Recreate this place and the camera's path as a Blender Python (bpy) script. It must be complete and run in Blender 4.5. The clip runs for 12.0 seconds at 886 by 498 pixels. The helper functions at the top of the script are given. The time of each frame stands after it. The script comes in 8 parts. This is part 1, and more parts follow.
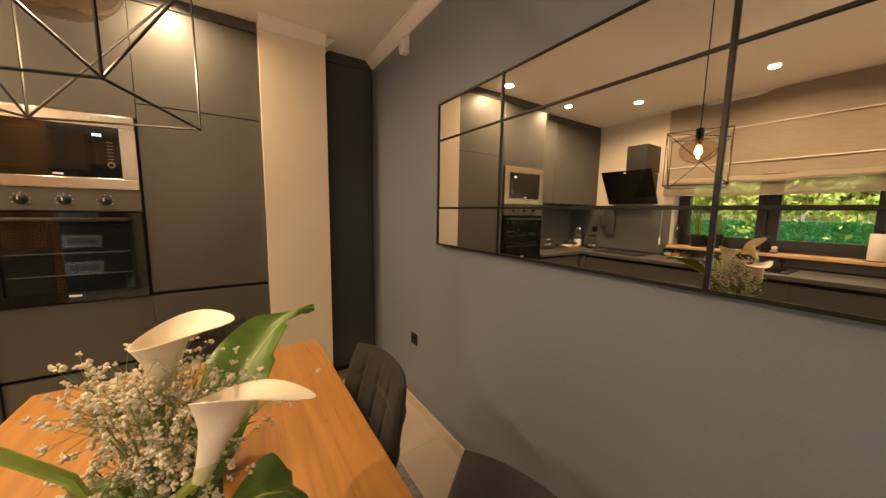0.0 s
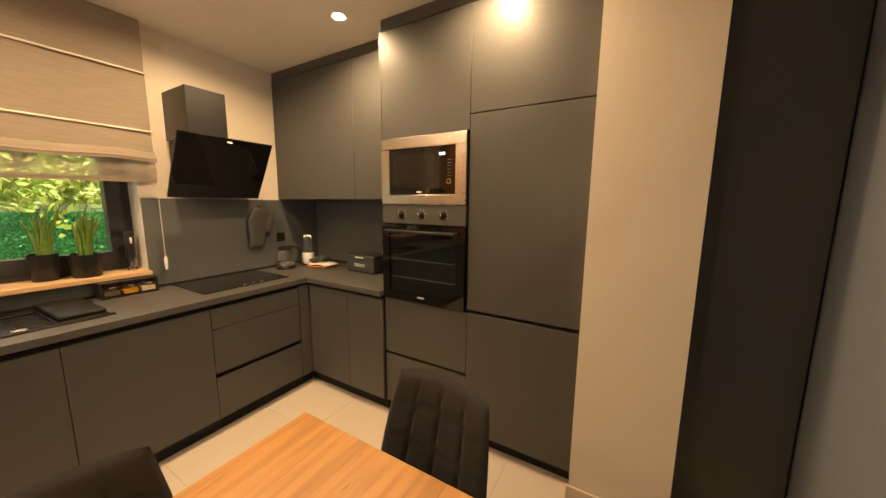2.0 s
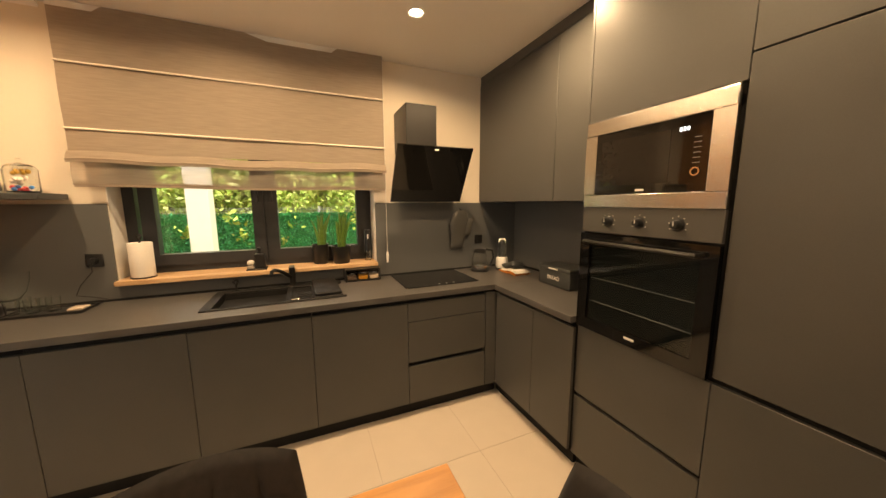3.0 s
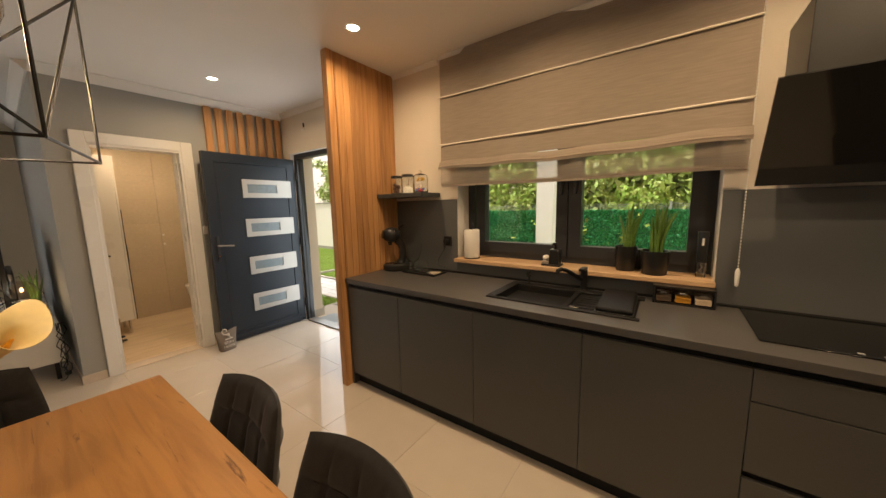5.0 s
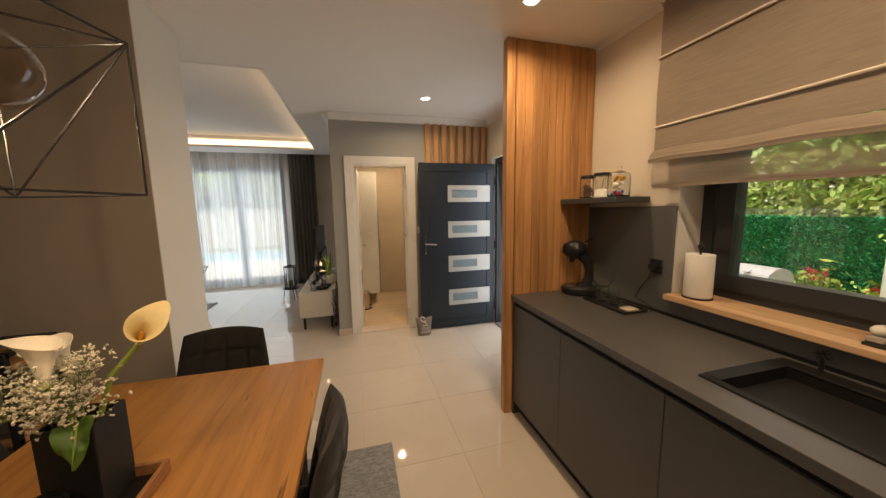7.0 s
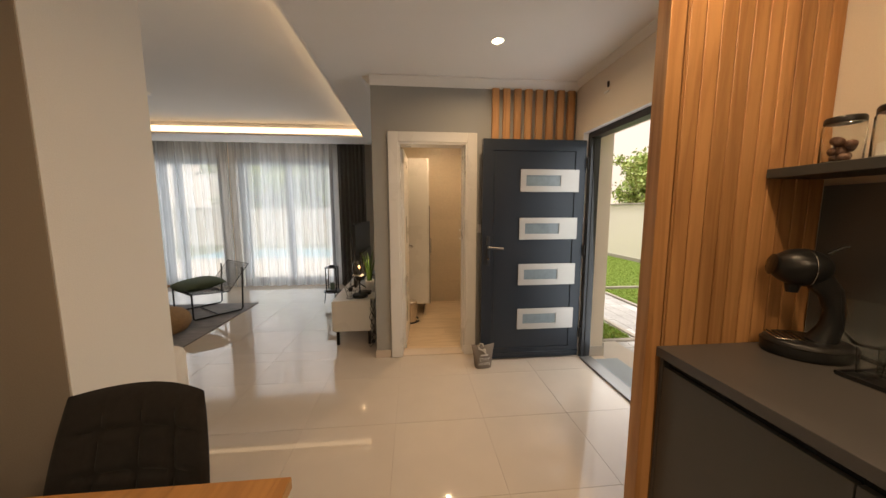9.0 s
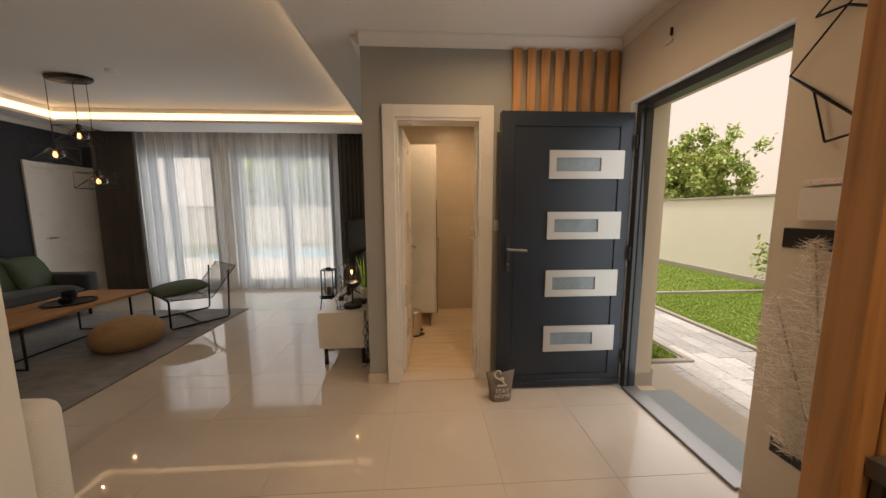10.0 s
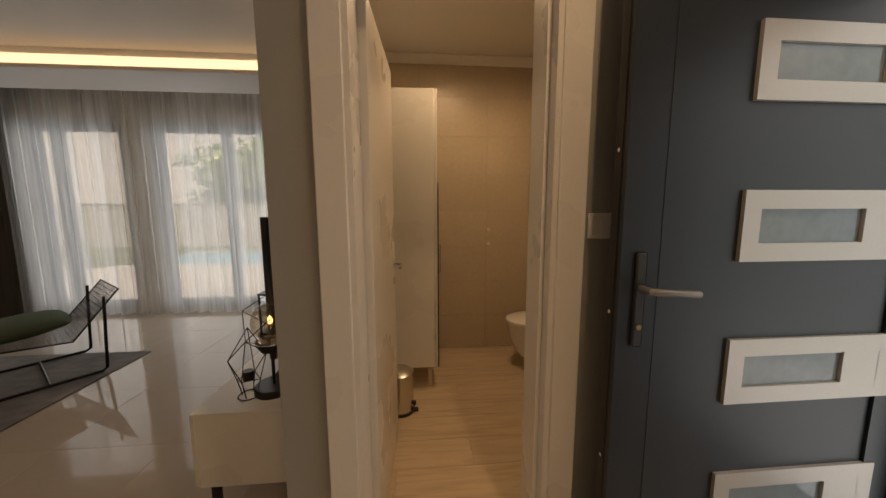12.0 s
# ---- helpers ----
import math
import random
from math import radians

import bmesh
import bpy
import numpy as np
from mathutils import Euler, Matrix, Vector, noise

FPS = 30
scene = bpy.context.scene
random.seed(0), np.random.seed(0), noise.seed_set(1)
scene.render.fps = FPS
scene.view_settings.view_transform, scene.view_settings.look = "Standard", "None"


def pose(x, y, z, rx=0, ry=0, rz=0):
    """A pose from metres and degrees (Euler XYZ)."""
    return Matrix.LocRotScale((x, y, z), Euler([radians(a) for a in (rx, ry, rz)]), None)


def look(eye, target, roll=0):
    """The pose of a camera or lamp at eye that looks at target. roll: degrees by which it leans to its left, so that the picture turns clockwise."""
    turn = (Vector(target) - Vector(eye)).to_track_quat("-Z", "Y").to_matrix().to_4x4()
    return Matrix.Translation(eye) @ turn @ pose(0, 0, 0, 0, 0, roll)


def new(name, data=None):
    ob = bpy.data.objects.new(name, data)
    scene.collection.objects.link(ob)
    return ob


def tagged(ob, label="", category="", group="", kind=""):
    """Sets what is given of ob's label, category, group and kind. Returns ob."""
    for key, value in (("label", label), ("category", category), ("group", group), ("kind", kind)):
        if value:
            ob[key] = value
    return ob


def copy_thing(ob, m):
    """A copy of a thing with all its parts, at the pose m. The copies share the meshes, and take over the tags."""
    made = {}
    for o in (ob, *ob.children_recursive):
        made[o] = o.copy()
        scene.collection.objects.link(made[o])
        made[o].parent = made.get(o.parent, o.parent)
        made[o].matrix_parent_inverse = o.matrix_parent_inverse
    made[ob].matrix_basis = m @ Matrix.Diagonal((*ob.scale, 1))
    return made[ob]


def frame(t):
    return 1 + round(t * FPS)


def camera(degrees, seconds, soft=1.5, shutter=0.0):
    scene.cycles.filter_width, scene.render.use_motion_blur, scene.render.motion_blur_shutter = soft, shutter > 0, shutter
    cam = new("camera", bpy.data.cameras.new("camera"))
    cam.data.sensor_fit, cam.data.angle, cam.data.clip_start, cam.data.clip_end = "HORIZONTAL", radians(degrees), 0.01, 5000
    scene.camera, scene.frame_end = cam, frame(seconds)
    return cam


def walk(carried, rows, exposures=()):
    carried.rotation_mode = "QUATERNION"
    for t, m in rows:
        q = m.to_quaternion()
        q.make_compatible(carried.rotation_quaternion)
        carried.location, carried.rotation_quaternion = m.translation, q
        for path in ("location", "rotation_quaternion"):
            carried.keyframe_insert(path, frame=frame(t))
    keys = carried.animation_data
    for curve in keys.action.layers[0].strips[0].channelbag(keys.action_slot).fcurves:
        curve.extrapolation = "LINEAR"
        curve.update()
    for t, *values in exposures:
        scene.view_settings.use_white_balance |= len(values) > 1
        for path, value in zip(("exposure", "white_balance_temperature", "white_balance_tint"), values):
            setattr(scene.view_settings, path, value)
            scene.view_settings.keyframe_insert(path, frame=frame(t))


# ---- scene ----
cam = camera(108.7, 12.0)
PATH = [
    (0, (0.354, 0.346, 1.390), (1.434, 2.013, 1.155), 0.9),
    (0.5, (0.499, 0.569, 1.421), (1.244, 2.409, 1.175), 1.2),
    (1, (0.619, 0.793, 1.439), (0.883, 2.758, 1.185), 1.0),
    (1.5, (0.704, 1.035, 1.460), (0.312, 2.977, 1.189), 0.7),
    (2, (0.679, 1.258, 1.492), (-0.310, 2.973, 1.207), 0.5),
    (2.5, (0.601, 1.440, 1.503), (-0.885, 2.747, 1.216), 0.2),
    (3, (0.505, 1.573, 1.506), (-1.314, 2.353, 1.220), -0.2),
    (3.5, (0.413, 1.640, 1.489), (-1.555, 1.853, 1.204), -0.4),
    (3.7, (0.381, 1.672, 1.484), (-1.599, 1.671, 1.203), -0.4),
    (5.3, (-0.004, 1.913, 1.458), (-1.454, 0.562, 1.187), -1.2),
    (5.5, (-0.066, 1.931, 1.469), (-1.399, 0.465, 1.197), -1.1),
    (6, (-0.199, 1.956, 1.476), (-1.230, 0.263, 1.212), -1.0),
    (6.5, (-0.319, 1.922, 1.478), (-1.061, 0.082, 1.225), -1.0),
    (7, (-0.438, 1.787, 1.514), (-0.958, -0.128, 1.262), -0.9),
    (7.5, (-0.515, 1.540, 1.515), (-0.886, -0.409, 1.264), -0.6),
    (9.3, (-0.569, 0.699, 1.395), (-0.726, -1.282, 1.163), -0.2),
    (9.5, (-0.613, 0.567, 1.388), (-0.746, -1.414, 1.154), -0.3),
    (10, (-0.641, 0.302, 1.367), (-0.752, -1.681, 1.129), -0.2),
    (10.5, (-0.648, -0.005, 1.335), (-0.750, -1.988, 1.103), -0.1),
    (11, (-0.641, -0.385, 1.327), (-0.744, -2.368, 1.093), -0.0),
    (11.5, (-0.639, -0.791, 1.330), (-0.760, -2.772, 1.087), -0.2),
    (12, (-0.626, -1.154, 1.304), (-0.790, -3.132, 1.063), -0.2),
]
walk(cam, [(t, look(eye, target, roll)) for t, eye, target, roll in PATH],
     [(0.0, 0.98, 6900, 10), (1.5, 1.02, 7200, 10), (3.7, 0.88, 6950, 10), (5.5, 0.10, 6300, 8), (7.2, 0.12, 6250, 8), (10.0, -0.25, 6750, 13), (11.0, -0.72, 6800, 14), (12.0, -0.75, 7200, 14)])

# ---- plan, metres ----
XW, XE, YN, CEIL = -2.11, 1.36, 3.47, 2.60      # window wall, mirror wall, north wall, ceiling
YH, XB = -2.135, -0.19                          # hall's south wall, corner of the bathroom block
YS, XL = -5.52, 4.75                            # living room's garden wall and east wall

# ---- world and sun ----
world = bpy.data.worlds.new("sky")
world.use_nodes = True
scene.world = world
wn = world.node_tree
sky = wn.nodes.new("ShaderNodeTexSky")
sky.sky_type, sky.sun_disc = "NISHITA", False
sky.sun_elevation, sky.sun_rotation = radians(79), radians(63)
sky.air_density, sky.dust_density, sky.ozone_density = 1.0, 7.0, 0.6
wn.nodes["Background"].inputs["Strength"].default_value = 0.15
haze = wn.nodes.new("ShaderNodeMix")
haze.data_type = "RGBA"
haze.inputs[0].default_value, haze.inputs[7].default_value = 0.7, (10.4, 8.8, 7.1, 1)
wn.links.new(sky.outputs[0], haze.inputs[6])
wn.links.new(haze.outputs[2], wn.nodes["Background"].inputs["Color"])
sun = new("sun", bpy.data.lights.new("sun", "SUN"))
sun.data.energy, sun.data.angle, sun.data.color = 3.6, radians(10), (1.0, 0.94, 0.86)
sun.matrix_world = look((0, 0, 0), (-math.sin(radians(63)) * 0.191, -math.cos(radians(63)) * 0.191, -0.982))

WARM = (1.0, 0.70, 0.41)
SPOTS = [(-1.41, 2.23), (-0.92, 2.75), (-1.40, 1.19), (-1.39, 0.15), (-1.16, -1.45), (0.05, 2.70)]
SPOT_W, COVE_S, BULB_S, BATH_W = 8.6, 2.5, 5.0, 66.0


def daylight(name, at, target, w, h, watts):
    lamp = new(name, bpy.data.lights.new(name, "AREA"))
    lamp.data.shape, lamp.data.size, lamp.data.size_y, lamp.data.energy, lamp.data.color = "RECTANGLE", w, h, watts, (0.86, 0.93, 1.0)
    lamp.matrix_world = look(at, target)


# the sky's light in the openings
daylight("daylight_entrance", (XW - 0.13, -1.47, 1.05), (0, -1.47, 0.9), 0.9, 1.95, 10)
daylight("daylight_garden", (1.82, YS + 0.02, 1.2), (1.82, 0, 1.2), 1.6, 2.2, 19)
daylight("daylight_garden", (3.57, YS + 0.02, 1.2), (3.57, 0, 1.2), 1.05, 2.2, 12)


# ---- materials ----
def mat(name, c, rough=0.5, metal=0.0, var=0.10, scale=60.0, big=2.2, bump=0.03, stretch=(1, 1, 1), coat=0.0, sheen=0.0,
        rvar=0.08, spec=0.5, trans=0.0, piece=0.0, ior=1.45):
    m = bpy.data.materials.new(name)
    m.use_nodes = True
    t = m.node_tree
    N, L = t.nodes, t.links
    p = N["Principled BSDF"]
    co = N.new("ShaderNodeTexCoord")
    mp = N.new("ShaderNodeMapping")
    mp.inputs["Scale"].default_value = stretch
    L.new(co.outputs["Object"], mp.inputs["Vector"])
    fine, wide = N.new("ShaderNodeTexNoise"), N.new("ShaderNodeTexNoise")
    for n, s, d in ((fine, scale, 3), (wide, big, 4)):
        n.inputs["Scale"].default_value, n.inputs["Detail"].default_value = s, d
        L.new(mp.outputs[0], n.inputs["Vector"])
    add = N.new("ShaderNodeMath")
    add.operation = "ADD"
    L.new(fine.outputs["Fac"], add.inputs[0])
    L.new(wide.outputs["Fac"], add.inputs[1])
    val = N.new("ShaderNodeMapRange")
    val.inputs["From Min"].default_value, val.inputs["From Max"].default_value = 0.6, 1.4
    val.inputs["To Min"].default_value, val.inputs["To Max"].default_value = 1 - var, 1 + var
    L.new(add.outputs[0], val.inputs["Value"])
    hsv = N.new("ShaderNodeHueSaturation")
    hsv.inputs["Color"].default_value = (*c, 1)
    if piece:
        info = N.new("ShaderNodeObjectInfo")
        pr = N.new("ShaderNodeMapRange")
        pr.inputs["To Min"].default_value, pr.inputs["To Max"].default_value = 1 - piece, 1 + piece
        L.new(info.outputs["Random"], pr.inputs["Value"])
        mul = N.new("ShaderNodeMath")
        mul.operation = "MULTIPLY"
        L.new(pr.outputs[0], mul.inputs[0])
        L.new(val.outputs[0], mul.inputs[1])
        L.new(mul.outputs[0], hsv.inputs["Value"])
    else:
        L.new(val.outputs[0], hsv.inputs["Value"])
    L.new(hsv.outputs[0], p.inputs["Base Color"])
    rr = N.new("ShaderNodeMapRange")
    rr.inputs["To Min"].default_value, rr.inputs["To Max"].default_value = max(0.0, rough * (1 - 2 * rvar)), min(1.0, rough * (1 + 2 * rvar))
    L.new(wide.outputs["Fac"], rr.inputs["Value"])
    L.new(rr.outputs[0], p.inputs["Roughness"])
    if bump:
        b = N.new("ShaderNodeBump")
        b.inputs["Strength"].default_value, b.inputs["Distance"].default_value = min(1.0, bump * 8), 0.002
        L.new(fine.outputs["Fac"], b.inputs["Height"])
        L.new(b.outputs[0], p.inputs["Normal"])
    p.inputs["Metallic"].default_value, p.inputs["Coat Weight"].default_value = metal, coat
    p.inputs["Coat Roughness"].default_value = 0.05
    p.inputs["Sheen Weight"].default_value, p.inputs["Specular IOR Level"].default_value = sheen, spec
    p.inputs["Transmission Weight"].default_value, p.inputs["IOR"].default_value = trans, ior
    return m


def wood(name, light, dark, grain=(1, 14, 14), rough=0.45, piece=0.0, knots=0.0, scale=1.6):
    """Wood whose grain runs along x of the object, unless grain stretches another way."""
    m = mat(name, light, rough, var=0.07, scale=90, big=3, bump=0.02, stretch=grain, piece=piece)
    t = m.node_tree
    N, L = t.nodes, t.links
    hsv = next(n for n in N if n.type == "HUE_SAT")
    mp = next(n for n in N if n.type == "MAPPING")
    vec = mp.outputs[0]
    if piece:
        info = N.new("ShaderNodeObjectInfo")
        mul = N.new("ShaderNodeVectorMath")
        mul.operation = "MULTIPLY_ADD"
        mul.inputs[1].default_value = (37, 19, 23)
        L.new(info.outputs["Random"], mul.inputs[0])
        L.new(vec, mul.inputs[2])
        vec = mul.outputs[0]
    n = N.new("ShaderNodeTexNoise")
    n.inputs["Scale"].default_value, n.inputs["Detail"].default_value, n.inputs["Distortion"].default_value = scale, 8, 1.2
    L.new(vec, n.inputs["Vector"])
    ramp = N.new("ShaderNodeValToRGB")
    e = ramp.color_ramp.elements
    e[0].position, e[0].color, e[1].position, e[1].color = 0.30, (*dark, 1), 0.58, (*light, 1)
    L.new(n.outputs["Fac"], ramp.inputs["Fac"])
    out = ramp.outputs[0]
    if knots:
        k = N.new("ShaderNodeTexNoise")
        k.inputs["Scale"].default_value, k.inputs["Detail"].default_value = scale * 1.3, 10
        k.inputs["Roughness"].default_value, k.inputs["Distortion"].default_value = 0.72, 2.2
        L.new(vec, k.inputs["Vector"])
        kr = N.new("ShaderNodeValToRGB")
        kr.color_ramp.elements[0].position, kr.color_ramp.elements[0].color = 0.30, (knots, knots, knots, 1)
        kr.color_ramp.elements[1].position, kr.color_ramp.elements[1].color = 0.39, (0, 0, 0, 1)
        L.new(k.outputs["Fac"], kr.inputs["Fac"])
        mx = N.new("ShaderNodeMix")
        mx.data_type = "RGBA"
        L.new(kr.outputs[0], mx.inputs[0])
        L.new(out, mx.inputs[6])
        mx.inputs[7].default_value = (dark[0] * 0.35, dark[1] * 0.3, dark[2] * 0.3, 1)
        out = mx.outputs[2]
    L.new(out, hsv.inputs["Color"])
    return m


def glow(name, c, s):
    m = bpy.data.materials.new(name)
    m.use_nodes = True
    p = m.node_tree.nodes["Principled BSDF"]
    p.inputs["Base Color"].default_value, p.inputs["Emission Color"].default_value = (*c, 1), (*c, 1)
    p.inputs["Emission Strength"].default_value = s
    return m


def cloth(name, c, through_light, open_weave=0.0, weave=(1, 1, 14), pleat_streaks=0.0):
    """A weave that lets some light through; open_weave is the share of it that is plain holes."""
    m = bpy.data.materials.new(name)
    m.use_nodes = True
    N, L = m.node_tree.nodes, m.node_tree.links
    out = N["Material Output"]
    N.remove(N["Principled BSDF"])
    co, wv = N.new("ShaderNodeTexCoord"), N.new("ShaderNodeTexNoise")
    wv.inputs["Scale"].default_value, wv.inputs["Detail"].default_value = 9, 6
    mp = N.new("ShaderNodeMapping")
    mp.inputs["Scale"].default_value = weave
    L.new(co.outputs["Object"], mp.inputs["Vector"])
    L.new(mp.outputs[0], wv.inputs["Vector"])
    hsv, mr = N.new("ShaderNodeHueSaturation"), N.new("ShaderNodeMapRange")
    mr.inputs["To Min"].default_value, mr.inputs["To Max"].default_value = 0.82, 1.18
    hsv.inputs["Color"].default_value = (*c, 1)
    L.new(wv.outputs["Fac"], mr.inputs["Value"])
    L.new(mr.outputs[0], hsv.inputs["Value"])
    d, tl, tr = N.new("ShaderNodeBsdfDiffuse"), N.new("ShaderNodeBsdfTranslucent"), N.new("ShaderNodeBsdfTransparent")
    L.new(hsv.outputs[0], d.inputs["Color"])
    L.new(hsv.outputs[0], tl.inputs["Color"])
    m1, m2 = N.new("ShaderNodeMixShader"), N.new("ShaderNodeMixShader")
    m1.inputs[0].default_value, m2.inputs[0].default_value = through_light, open_weave
    L.new(d.outputs[0], m1.inputs[1])
    L.new(tl.outputs[0], m1.inputs[2])
    # random upright streaks of openness imitate the light and dark of pleats
    if pleat_streaks:
        gm, gn, gr = N.new("ShaderNodeMapping"), N.new("ShaderNodeTexNoise"), N.new("ShaderNodeMapRange")
        gm.inputs["Scale"].default_value = (13, 13, 0.25)
        gn.inputs["Scale"].default_value, gn.inputs["Detail"].default_value, gn.inputs["Roughness"].default_value = 1.0, 5, 0.65
        gr.inputs["From Min"].default_value, gr.inputs["From Max"].default_value = 0.36, 0.64
        gr.inputs["To Min"].default_value, gr.inputs["To Max"].default_value = open_weave - pleat_streaks, open_weave + pleat_streaks
        L.new(co.outputs["Object"], gm.inputs["Vector"])
        L.new(gm.outputs[0], gn.inputs["Vector"])
        L.new(gn.outputs["Fac"], gr.inputs["Value"])
        L.new(gr.outputs[0], m2.inputs[0])
    L.new(m1.outputs[0], m2.inputs[1])
    L.new(tr.outputs[0], m2.inputs[2])
    L.new(m2.outputs[0], out.inputs["Surface"])
    return m


def thin_glass(name, tint, gloss=0.75, rough=0.0):
    """A thin clear wall: what passes is tinted, and a gloss that grows towards the rim lies over it."""
    m = bpy.data.materials.new(name)
    m.use_nodes = True
    N, L = m.node_tree.nodes, m.node_tree.links
    N.remove(N["Principled BSDF"])
    lw, pw, mr = N.new("ShaderNodeLayerWeight"), N.new("ShaderNodeMath"), N.new("ShaderNodeMapRange")
    tr, gl, mx = N.new("ShaderNodeBsdfTransparent"), N.new("ShaderNodeBsdfGlossy"), N.new("ShaderNodeMixShader")
    lw.inputs["Blend"].default_value, pw.operation, pw.inputs[1].default_value = 0.5, "POWER", 4.0
    mr.inputs["To Min"].default_value, mr.inputs["To Max"].default_value = 0.06, gloss
    gl.inputs["Roughness"].default_value, tr.inputs["Color"].default_value = rough, (*tint, 1)
    L.new(lw.outputs["Facing"], pw.inputs[0])
    L.new(pw.outputs[0], mr.inputs["Value"])
    L.new(mr.outputs[0], mx.inputs[0])
    L.new(tr.outputs[0], mx.inputs[1])
    L.new(gl.outputs[0], mx.inputs[2])
    L.new(mx.outputs[0], N["Material Output"].inputs["Surface"])
    return m


